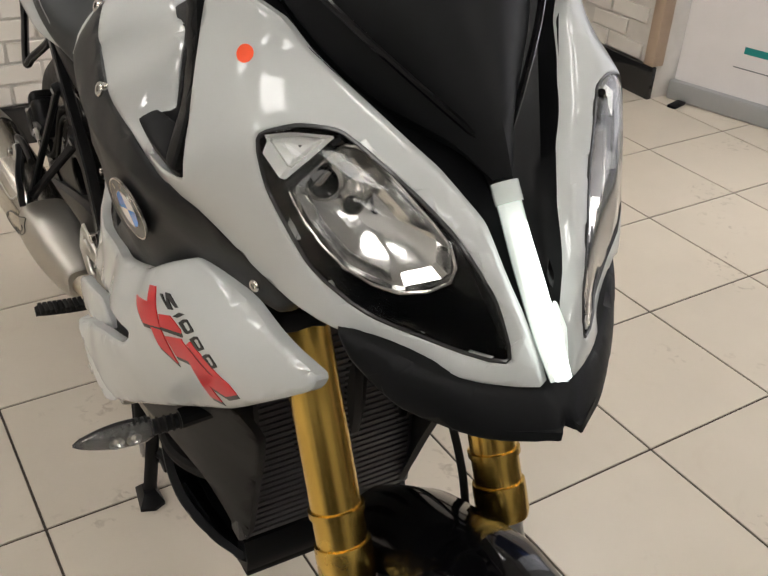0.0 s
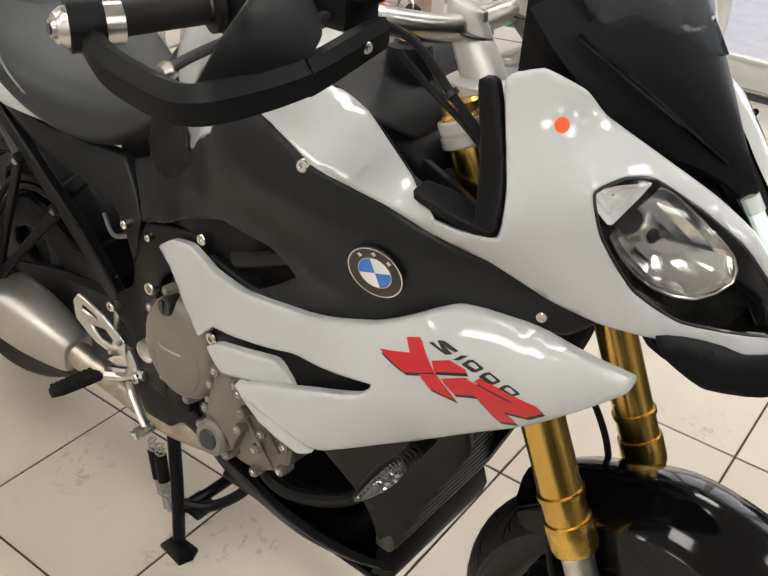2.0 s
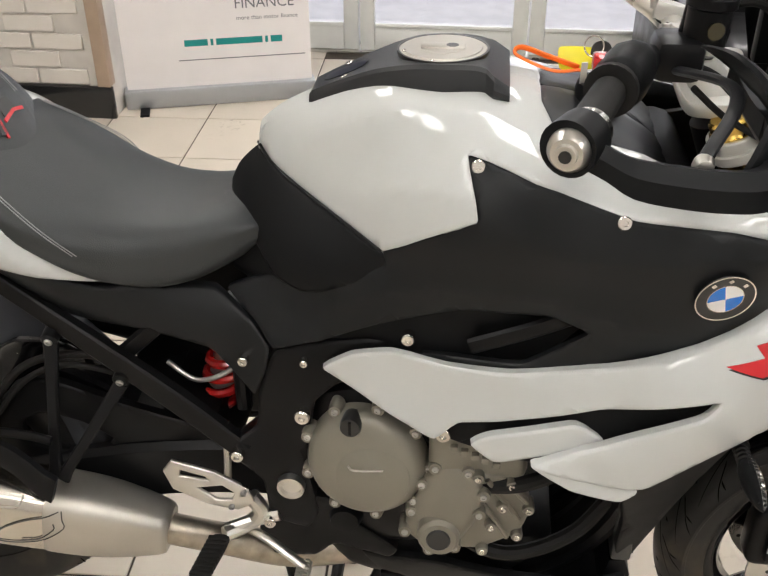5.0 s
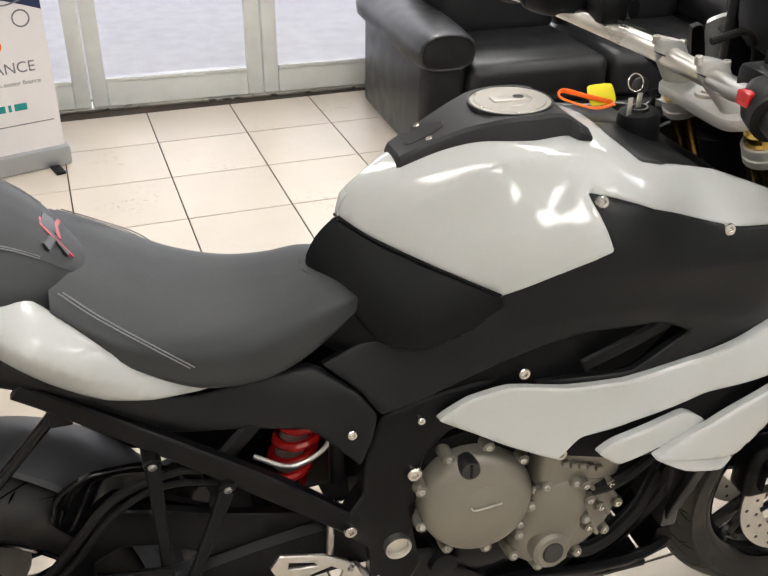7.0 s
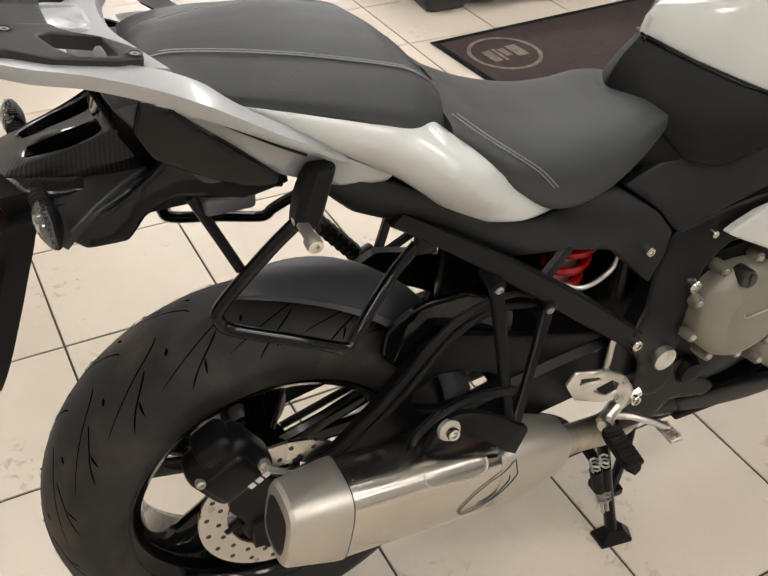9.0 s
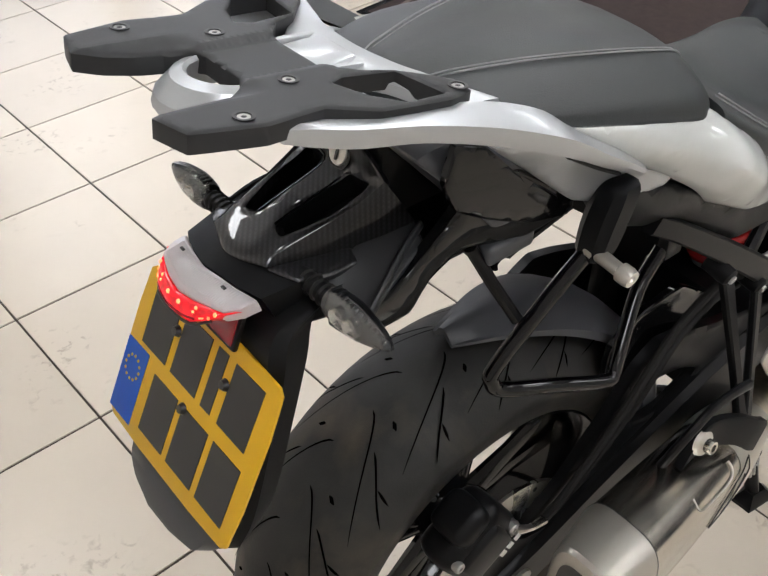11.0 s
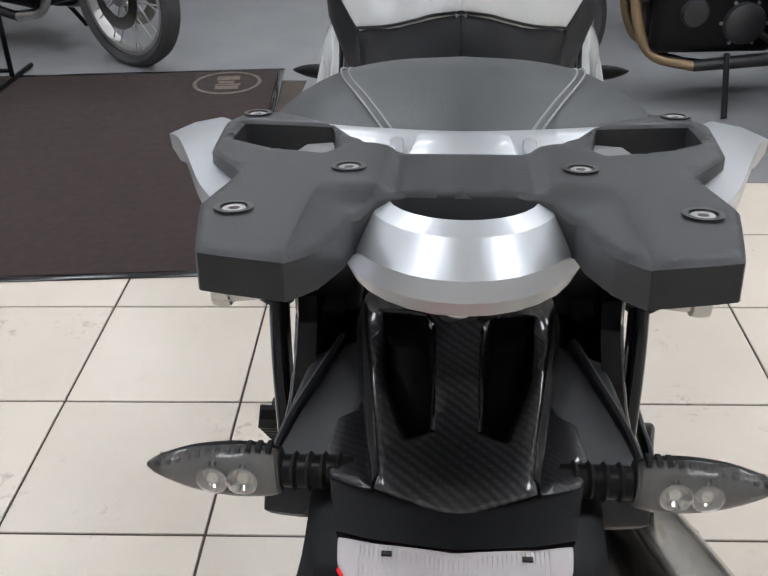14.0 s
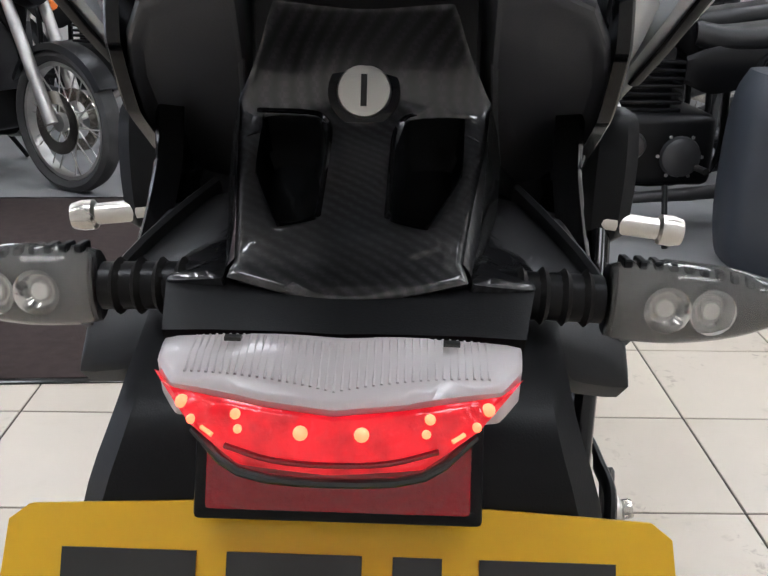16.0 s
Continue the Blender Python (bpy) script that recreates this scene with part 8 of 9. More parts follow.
for s in SIDES:
    part("swingarm_side", panel([(x, -0.122, z) for x, z in ((0.37, 0.545), (0.25, 0.562), (0.1, 0.602), (0.02, 0.632), (-0.03, 0.645), (-0.07, 0.625), (-0.13, 0.553), (-0.2, 0.482), (-0.3, 0.425), (-0.345, 0.385), (-0.335, 0.35), (-0.25, 0.35), (-0.12, 0.42), (0.0, 0.465), (0.15, 0.43), (0.28, 0.43), (0.37, 0.46))], (0, -1, 0.05), [], 0.014, 0.006, 0.02, 0.1,
                                [[(x, -0.122, z) for x, z in ((-0.03, 0.575), (0.03, 0.56), (0.08, 0.53), (0.05, 0.495), (-0.03, 0.5), (-0.075, 0.52), (-0.07, 0.555))]], s), FRAME, bike, "black swingarm side plate")
part("rear_axle", tube([(RA[0], -0.145, RA[2]), (RA[0], 0.145, RA[2])], 0.016, 1), ALU, bike)
sh = part("shock_absorber", tube([(0.21, -0.01, 0.5), (0.27, -0.02, 0.74)], 0.022, 1, 16), FARMETAL, bike, "rear shock with a red spring")
coil = []
for k in range(61):
    t = k / 60
    c = Vector((0.215 + 0.05 * t, -0.012 - 0.008 * t, 0.52 + 0.17 * t))
    coil.append(c + Vector((math.cos(t * 2 * math.pi * 5.5) * 0.031, math.sin(t * 2 * math.pi * 5.5) * 0.031, 0)))
part("spring", tube(coil, 0.008, 2, 8), RED, sh, "red coil spring")
part("spring_top", lathe([(0, 0), (0.03, 0), (0.034, 0.006), (0.034, 0.02), (0.022, 0.026), (0.022, 0.06), (0, 0.06)], (0.262, -0.019, 0.69), (0.25, -0.04, 0.96), 20), FARMETAL, sh)
hg = []
for k in range(10):
    a = radians(94 - 13 * k)
    r0 = 0.346
    w = (0.018, 0.046, 0.066, 0.08, 0.09, 0.096, 0.1, 0.1, 0.1, 0.1)[k]
    dp = (0.006, 0.012, 0.018, 0.024, 0.034, 0.046, 0.058, 0.065, 0.068, 0.07)[k]
    ring = [(-w, r0 - dp), (-w * 0.98, r0 - dp * 0.5), (-w * 0.8, r0 - 0.004), (-w * 0.35, r0 + 0.009), (0, r0 + 0.012), (w * 0.35, r0 + 0.009), (w * 0.8, r0 - 0.004), (w * 0.98, r0 - dp * 0.5), (w, r0 - dp), (w * 0.94, r0 - dp), (w * 0.75, r0 - 0.01), (0, r0 + 0.004), (-w * 0.75, r0 - 0.01), (-w * 0.94, r0 - dp)]
    hg.append([Vector((RA[0] + rr * math.cos(a), y, RA[2] + rr * math.sin(a))) for y, rr in ring])
hug = part("rear_mudguard", loft(hg, 4), HUGGER, bike, "dark grey plastic wheel hugger")
bolt((-0.06, -0.094, 0.674), (0.2, -0.9, 0.3), hug, 0.006)
bolt((-0.077, -0.106, 0.602), (0.2, -0.9, 0.3), hug, 0.006)
part("hugger_wing", panel([(-0.11, -0.1, 0.668), (-0.06, -0.102, 0.7), (0.02, -0.1, 0.7), (0.1, -0.1, 0.64), (0.1, -0.106, 0.6), (0.0, -0.108, 0.58), (-0.08, -0.108, 0.585), (-0.12, -0.106, 0.625)], (0, -1, 0.1), [], 0.008, 0.004, 0.015, 0.12), GLOSS, bike, "gloss black hugger side")

# rear brake caliper, hoses
tilt = Matrix.Translation((-0.352, -0.118, 0.53)) @ Matrix.Rotation(radians(-32), 4, "Y")
cal = block((-0.052, -0.03, -0.045), (0.048, 0.03, 0.05), 0.02, seg=4, m=tilt)
block((-0.04, -0.036, -0.03), (0.03, -0.02, 0.034), 0.01, cal, 3, tilt)
block((-0.02, -0.028, 0.03), (0.035, 0.028, 0.068), 0.014, cal, 3, tilt)
rc = part("rear_caliper", cal, FRAME, bike, "black rear brake caliper")
tr = bmesh.new()
for k in range(3):
    block((0.002 + 0.0125 * k, -0.0375, -0.03), (0.0115 + 0.0125 * k, -0.036, -0.02), 0.0005, tr, 1, tilt)
part("caliper_marking", tr, ENAMEL, rc)
for dx, dz in ((-0.035, 0.035), (0.036, -0.012)):
    bolt(tilt @ Vector((dx, -0.031, dz)), (0, -1, 0), rc, 0.007, mat=FARMETAL)
part("caliper_bracket", loft([[Vector((x, y, z)) for y in (-0.128, -0.116)] + [Vector((x + 0.0, y, z + h)) for y in (-0.116, -0.128)] for x, z, h in ((-0.36, 0.44, 0.08), (-0.31, 0.36, 0.13), (-0.26, 0.345, 0.1), (-0.19, 0.37, 0.06))], 3), FRAME, bike)
part("sensor_ring", lathe([(0.03, -0.108), (0.042, -0.108), (0.042, -0.112), (0.03, -0.112)], RA, (0, 1, 0), 32, closed=True), ALU, bike)
part("banjo", lathe([(0, 0.006), (0.011, 0.006), (0.011, -0.006), (0, -0.006)], (-0.313, -0.142, 0.533), (0, -1, 0.3), 14), ALU, bike)
part("hose_fitting", tube([(-0.311, -0.148, 0.531), (-0.285, -0.15, 0.514), (-0.256, -0.148, 0.502)], 0.0055, 3, 10, [0.006, 0.0045, 0.006]), ALU, bike, "silver hose fitting")
part("brake_hose", tube([(-0.256, -0.146, 0.502), (-0.22, -0.142, 0.503), (-0.184, -0.138, 0.52), (-0.11, -0.136, 0.588), (-0.038, -0.134, 0.672), (0.037, -0.13, 0.7), (0.1, -0.125, 0.69), (0.2, -0.12, 0.62)], 0.0065), RUBBER, bike)
part("brake_hose", tube([(-0.24, -0.136, 0.475), (-0.17, -0.136, 0.51), (-0.1, -0.138, 0.575), (-0.03, -0.136, 0.655), (0.04, -0.132, 0.683), (0.12, -0.12, 0.66)], 0.005), RUBBER, bike)
part("breather_hose", tube([(0.17, -0.08, 0.66), (0.22, -0.1, 0.645), (0.27, -0.1, 0.665), (0.29, -0.09, 0.7)], 0.004), FARMETAL, bike, "pale breather hose")
part("pedal_rod", tube([(0.27, -0.14, 0.6), (0.268, -0.142, 0.54), (0.265, -0.145, 0.49)], 0.006), ALU, bike)
part("brake_reservoir", tube([(0.29, -0.1, 0.6), (0.29, -0.1, 0.68)], 0.012, 1), FRAME, bike)

# subframe tubes and the passenger peg bracket
for s in SIDES:
    bar_ = [Vector(q) for q in ((0.3, -0.15, 0.556), (0.2, -0.14, 0.637), (0.06, -0.134, 0.747), (-0.07, -0.126, 0.842), (-0.12, -0.122, 0.874))]
    rows = []
    for q, hh, ww in zip(bar_, (0.017, 0.019, 0.016, 0.013, 0.012), (0.01, 0.011, 0.01, 0.009, 0.008)):
        up_ = Vector((0.62, 0, 0.78))
        rows.append([Vector(sym(q + up_ * a_ * hh + Vector((0, b_ * ww, 0)), s)) for a_, b_ in ((-1, -0.7), (-0.8, -1), (0.8, -1), (1, -0.7), (1, 0.7), (0.8, 1), (-0.8, 1), (-1, 0.7))])
    part("subframe_tube", loft(rows, 3), FRAME, bike, "black square subframe bar", 25)
    for top_, foot_ in (((0.027, -0.148, 0.735), (0.028, -0.22, 0.545)), ((0.122, -0.146, 0.668), (0.038, -0.222, 0.54))):
        t_, f_ = Vector(top_), Vector(foot_)
        d_ = (f_ - t_).normalized()
        side_ = d_.cross(Vector((0, -1, 0))).normalized()
        rows = [[Vector(sym(t_ + (f_ - t_) * g + side_ * a_ * w_ + Vector((0, b_ * 0.006, 0)), s)) for a_, b_ in ((-1, -0.6), (-0.7, -1), (0.7, -1), (1, -0.6), (1, 0.6), (0.7, 1), (-0.7, 1), (-1, 0.6))] for g, w_ in ((0.0, 0.011), (0.2, 0.0095), (0.6, 0.008), (0.9, 0.009), (1.0, 0.012))]
        part("peg_bracket", loft(rows, 3), FRAME, bike, "black passenger peg bracket", 25)
        c_ = sym(t_ + Vector((0.0, 0, 0.006)), s)
        part("bracket_bush", lathe([(0, 0.007), (0.009, 0.007), (0.0125, 0.004), (0.013, -0.03), (0, -0.03)], c_, sym((0, -0.96, -0.25), s), 20), FRAME, bike)
        bolt(Vector(c_) + Vector(sym((0, -0.0067, -0.0017), s)), sym((0, -0.96, -0.25), s), bike, 0.0062, mat=FARMETAL)
    part("shock_strut", tube(both([(0.12, -0.12, 0.7), (0.2, -0.1, 0.77)], s), 0.009, 1, 8, flat=1.6), FRAME, bike)
    # luggage rail loop and its rubber end block with a silver stud
    part("luggage_rail", tube(both([(-0.246, -0.145, 0.925), (-0.29, -0.138, 0.88), (-0.345, -0.126, 0.81), (-0.35, -0.126, 0.79), (-0.336, -0.13, 0.773), (-0.27, -0.146, 0.748), (-0.205, -0.16, 0.722), (-0.19, -0.158, 0.724), (-0.178, -0.152, 0.738), (-0.122, -0.124, 0.785), (-0.086, -0.12, 0.822)], s), 0.0085, 5, 12), GLOSS, bike, "gloss black luggage rail loop")
    blk = part("rail_block", loft([[Vector(sym((x + dx * w, y + dy * w, z), s)) for dx, dy in ((-1, -0.5), (-0.6, -1), (0.6, -1), (1, -0.5), (1, 0.5), (0.6, 1), (-0.6, 1), (-1, 0.5))] for x, y, z, w in ((-0.228, -0.15, 0.99, 0.01), (-0.231, -0.15, 0.984, 0.016), (-0.24, -0.148, 0.955, 0.018), (-0.247, -0.146, 0.918, 0.016), (-0.249, -0.145, 0.908, 0.009))], 3), BLACK, bike, "black rubber rail end block")
    sd = Vector(sym((-0.01, -1, -0.12), s)).normalized()
    part("stud", lathe([(0, -0.01), (0.0085, -0.01), (0.0095, -0.006), (0.0095, 0.001), (0.0072, 0.003), (0.007, 0.029), (0.0098, 0.031), (0.01, 0.039), (0.0085, 0.045), (0.004, 0.045), (0.003, 0.042), (0, 0.042)], Vector(sym((-0.254, -0.153, 0.921), s)), sd, 20), ALU, blk, "silver mounting stud")
    part("rail_tab", block((-0.09, -0.13 if s < 0 else 0.115, 0.81), (-0.06, -0.115 if s < 0 else 0.13, 0.85), 0.004), FRAME, bike)
    part("link_rod", tube(both([(-0.361, -0.095, 0.945), (-0.34, -0.105, 0.9), (-0.318, -0.122, 0.852)], s), 0.0065, 1), FRAME, bike)

# passenger footrest folded up on the left
pp = part("passenger_peg", loft([[Vector(q) + Vector((0, dy, dz)) for dy, dz in ((-0.014, -0.006), (-0.012, 0.008), (0.012, 0.01), (0.015, -0.004), (0.008, -0.012), (-0.008, -0.012))] for q in ((-0.09, 0.2, 0.655), (-0.07, 0.2, 0.637), (-0.04, 0.2, 0.6), (-0.013, 0.2, 0.567))], 2), RUBBER, bike, "black ribbed passenger footrest")
for k in range(7):
    part("rubber_rib", block((-0.004, -0.0165, -0.013), (0.004, 0.0165, 0.0135), 0.0012, m=Matrix.Translation((-0.085 + 0.0105 * k, 0.2, 0.65 - 0.0125 * k)) @ Matrix.Rotation(0.86, 4, "Y")), RUBBER, pp)
part("peg_mount", tube([(-0.015, 0.2, 0.568), (0.014, 0.222, 0.56)], 0.011, 1, 12), FRAME, bike)

# foot pegs, heel plates, pedal
for s in SIDES:
    hp = [(0.17, -0.168, 0.515), (0.185, -0.166, 0.535), (0.25, -0.163, 0.515), (0.3, -0.16, 0.482), (0.31, -0.165, 0.46), (0.285, -0.172, 0.448), (0.24, -0.178, 0.462), (0.185, -0.176, 0.487)]
    h1 = [(0.196, -0.169, 0.507), (0.198, -0.168, 0.52), (0.235, -0.166, 0.508), (0.242, -0.168, 0.5)]
    h2 = [(0.222, -0.173, 0.49), (0.262, -0.169, 0.495), (0.28, -0.168, 0.48), (0.275, -0.17, 0.466), (0.252, -0.174, 0.468)]
    hpl = part("heel_plate", prism(both(hp, s), sym((0, -0.97, -0.25), s), 0.006, 0.0015, holes=[both(h1, s), both(h2, s)]), ALU, bike, "silver pierced heel plate")
    bolt(sym((0.293, -0.166, 0.477), s), sym((0, -0.97, -0.25), s), hpl, 0.005, mat=FARMETAL)
    bolt(sym((0.275, -0.174, 0.455), s), sym((0, -0.97, -0.25), s), hpl, 0.005, mat=FARMETAL)
    br = bmesh.new()
    tube(both([(0.3, -0.15, 0.46), (0.315, -0.152, 0.43), (0.29, -0.155, 0.4), (0.26, -0.18, 0.4)], s), 0.013, 4, 10, bm=br)
    tube(both([(0.345, -0.15, 0.425), (0.3, -0.155, 0.41), (0.26, -0.17, 0.4)], s), 0.011, 3, 10, bm=br)
    part("peg_hanger", br, ALU, bike, "silver footrest hanger")
    bolt(sym((0.331, -0.163, 0.418), s), sym((0, -1, 0), s), bike, 0.01)
    peg = part("foot_peg", loft([[Vector(sym(q, s)) + Vector((dx * w, 0, dz)) for dx, dz in ((-0.016, -0.004), (-0.016, 0.004), (0, 0.006), (0.016, 0.004), (0.016, -0.004), (0, -0.012))] for q, w in (((0.257, -0.188, 0.404), 0.6), ((0.256, -0.2, 0.405), 0.95), ((0.25, -0.24, 0.406), 1.0), ((0.246, -0.27, 0.407), 0.9), ((0.245, -0.281, 0.407), 0.5))], 3), RUBBER, bike, "footrest with a black ribbed rubber")
    for k in range(9):
        q = Vector(sym((0.257 - 0.0012 * k, -0.2 - 0.0088 * k, 0.413), s))
        part("rubber_rib", block((-0.0165, -0.0038, -0.007), (0.0165, 0.0038, 0.0025), 0.0012, m=Matrix.Translation(q)), RUBBER, peg)
ped = part("brake_pedal", tube([(0.29, -0.15, 0.385), (0.32, -0.17, 0.392), (0.36, -0.185, 0.375), (0.39, -0.195, 0.358)], 0.008, 4, 10, flat=0.7), ALU, bike, "silver brake pedal")
tread = bmesh.new()
for i in range(6):
    for j in range(2):
        block((0.378 + 0.011 * j, -0.222 + 0.007 * i, 0.356 - 0.001 * j), (0.386 + 0.011 * j, -0.217 + 0.007 * i, 0.364 - 0.001 * j), 0.001, tread)
block((0.376, -0.224, 0.35), (0.4, -0.18, 0.357), 0.002, tread)
part("pedal_tread", tread, ALU, ped)

# exhaust silencer on the right-hand side
E0, E1 = Vector((0.15, -0.178, 0.405)), Vector((-0.33, -0.262, 0.558))
ed = (E1 - E0).normalized()
a, u, v = basis(ed)


def ex_ring(t, ry, rz_, n=28, off=(0, 0, 0)):
    c = E0 + (E1 - E0) * t + Vector(off)
    side, up = Vector((0, 1, 0)), Vector((0.15, 0, 1)).normalized()
    out = []
    for k in range(n):
        q = 2 * math.pi * k / n
        cs, sn = math.cos(q), math.sin(q)
        p = 0.6
        out.append(c + side * ry * math.copysign(abs(cs) ** p, cs) + up * rz_ * math.copysign(abs(sn) ** p, sn))
    return out


sil = part("silencer", loft([ex_ring(t, y, z) for t, y, z in ((0.28, 0.046, 0.056), (0.3, 0.05, 0.06), (0.45, 0.051, 0.062), (0.6, 0.052, 0.063), (0.838, 0.052, 0.063))], 3), STEEL, bike, "brushed stainless steel silencer with satin end caps")
part("silencer_front", loft([ex_ring(t, y, z, off=o) for t, y, z, o in ((-0.045, 0.024, 0.026, (0, 0, 0)), (-0.04, 0.034, 0.037, (0, 0, 0)), (0.02, 0.041, 0.046, (0, 0, 0)), (0.12, 0.048, 0.056, (0, 0, 0)), (0.2, 0.051, 0.0605, (0, 0, 0)), (0.3, 0.0515, 0.0615, (0, 0, 0)), (0.302, 0.048, 0.058, (0, 0, 0)))], 3), SATIN, sil, "satin steel front heat shield")
part("silencer_end", loft([ex_ring(t, y, z) for t, y, z in ((0.838, 0.05, 0.061), (0.84, 0.0535, 0.0645), (0.86, 0.053, 0.064), (1.0, 0.0435, 0.053), (1.012, 0.04, 0.049), (1.016, 0.031, 0.037))], 1), SATIN, sil, "satin steel end cap", 25)
part("joint_seam", loft([ex_ring(t, 0.0538, 0.0648) for t in (0.8365, 0.8395)], 1), DECALBLK, sil)
part("outlet", loft([ex_ring(t, y, z) for t, y, z in ((1.017, 0.03, 0.036), (0.98, 0.026, 0.031), (0.95, 0.0, 0.0))], 1), DECALBLK, sil)
def on_silencer(t, deg):
    side, up = Vector((0, 1, 0)), Vector((0.15, 0, 1)).normalized()
    cs, sn = math.cos(radians(deg)), math.sin(radians(deg))
    k = 0.001 + min(1.0, 0.86 + 0.14 * max(0.0, t - 0.05) / 0.16)
    return E0 + (E1 - E0) * t - side * 0.0522 * k * abs(cs) ** 0.6 + up * 0.062 * k * math.copysign(abs(sn) ** 0.6, sn)


part("heat_shield_edge", tube([on_silencer(t, a_) for t, a_ in ((0.255, 40), (0.25, 22), (0.245, 8), (0.3, -3), (0.37, -14), (0.43, -18), (0.45, -10), (0.42, 0), (0.36, 10), (0.3, 22), (0.262, 38))], 0.001, 3, 6), DECALBLK, sil)
part("heat_shield_edge", tube([on_silencer(t, a_) for t, a_ in ((0.275, 12), (0.275, 4), (0.32, -4), (0.37, -9))], 0.001, 3, 6), DECALBLK, sil)
# saddle plate on the silencer, hanger arm and its bolt
part("saddle_plate", tube([on_silencer(t, a_) for t, a_ in ((0.6, 62), (0.6, 44), (0.575, 34), (0.5, 31), (0.42, 30), (0.38, 36), (0.37, 50), (0.37, 62))], 0.0017, 4, 8), SATIN, sil, "rim of the welded saddle plate")
em = part("silencer_bracket", loft([[Vector((x, y, z)) + Vector((0, b_ * 0.006, 0)) + Vector((0.35 * a_ * w_, 0, a_ * w_)) for a_, b_ in ((-1, -1), (0.8, -1), (1, -0.6), (1, 1), (-1, 1))] for x, y, z, w_ in ((-0.105, -0.222, 0.56, 0.006), (-0.095, -0.222, 0.575, 0.014), (-0.076, -0.222, 0.585, 0.02), (-0.045, -0.226, 0.583, 0.019), (-0.01, -0.236, 0.568, 0.02), (0.015, -0.243, 0.548, 0.022), (0.034, -0.244, 0.535, 0.022))], 3), BLACK, bike, "black silencer hanger arm", 30)
part("hanger_washer", lathe([(0, 0.004), (0.011, 0.004), (0.016, 0.0015), (0.018, -0.004), (0, -0.004)], (-0.076, -0.23, 0.585), (0, -1, 0.2), 24), ALU, em, "silver hanger washer")
part("hanger_bolt", lathe([(0, 0.004), (0.0045, 0.004), (0.005, 0.009), (0.0085, 0.009), (0.0095, 0.006), (0.0095, 0.0), (0, 0.0)], (-0.076, -0.2345, 0.586), (0, -1, 0.2), 12), CHROME, em)
part("bracket_hoop", tube([(-0.118, -0.205, 0.55), (-0.11, -0.214, 0.585), (-0.085, -0.218, 0.61), (-0.045, -0.215, 0.615), (0.0, -0.215, 0.612), (0.03, -0.215, 0.605)], 0.006, 5, 10, flat=1.4), FRAME, em)
bolt((0.053, -0.2, 0.475), (0, -1, 0.3), bike, 0.007)
bolt((0.12, -0.207, 0.38), (0, -1, -0.1), bike, 0.007)

# centre stand
for s in SIDES:
    part("centre_stand_leg", tube(both([(0.34, -0.1, 0.28), (0.365, -0.12, 0.15), (0.388, -0.145, 0.02)], s), 0.014, 2, 12, flat=0.8), FRAME, bike, "black centre stand leg")
    part("stand_foot", loft([[Vector(sym((0.39 + dx * w, -0.147 + dy * w, z), s)) for dx, dy in ((-0.035, -0.02), (0.03, -0.028), (0.04, 0.0), (0.03, 0.022), (-0.035, 0.02))] for z, w in ((0.0, 1.0), (0.008, 1.0), (0.028, 0.5))], 1), FRAME, bike, "flat centre stand foot")
part("stand_crossbar", tube([(0.372, -0.125, 0.085), (0.4, -0.06, 0.11), (0.4, 0.06, 0.11), (0.372, 0.125, 0.085)], 0.012), FRAME, bike)
part("stand_lever", tube([(0.372, -0.12, 0.1), (0.42, -0.09, 0.1), (0.47, -0.05, 0.14), (0.5, -0.02, 0.2)], 0.011), FRAME, bike)
part("stand_tab", block((0.37, -0.12, 0.08), (0.42, -0.07, 0.1), 0.004), FRAME, bike)
for dx in (0.0, 0.022):
    hx = [(0.285 + dx, -0.125, 0.3), (0.31 + dx, -0.13, 0.24), (0.345 + dx * 0.5, -0.142, 0.12)]
    line = [Vector(hx[1]) + (Vector(hx[2]) - Vector(hx[1])) * (k / 80) for k in range(81)]
    part("stand_spring", tube([q + Vector((math.cos(k * 0.9) * 0.0085, math.sin(k * 0.9) * 0.0085, 0)) for k, q in enumerate(line)], 0.0022, 1, 6), FARMETAL, bike, "zinc return spring")
    part("spring_sleeve", tube([line[16], line[54]], 0.0122, 1, 14), BLACK, bike)
    part("spring_hook", tube([line[80], line[80] + Vector((0.008, -0.002, -0.03))], 0.004, 1, 8), FARMETAL, bike)

# side stand folded on the left
part("side_stand", tube([(0.33, 0.13, 0.3), (0.2, 0.17, 0.22), (0.05, 0.2, 0.2)], 0.013), FRAME, bike)
part("chain", tube([(0.34, 0.1, 0.53), (0.0, 0.105, 0.49), (-0.275, 0.108, 0.47), (-0.35, 0.108, 0.42), (-0.36, 0.108, 0.36), (-0.275, 0.108, 0.3), (0.0, 0.105, 0.38), (0.32, 0.1, 0.42)], 0.007), FRAME, bike)
part("sprocket", lathe([(0.03, 0.104), (0.085, 0.104), (0.085, 0.112), (0.03, 0.112)], RA, (0, 1, 0), 40, closed=True), FARMETAL, bike)

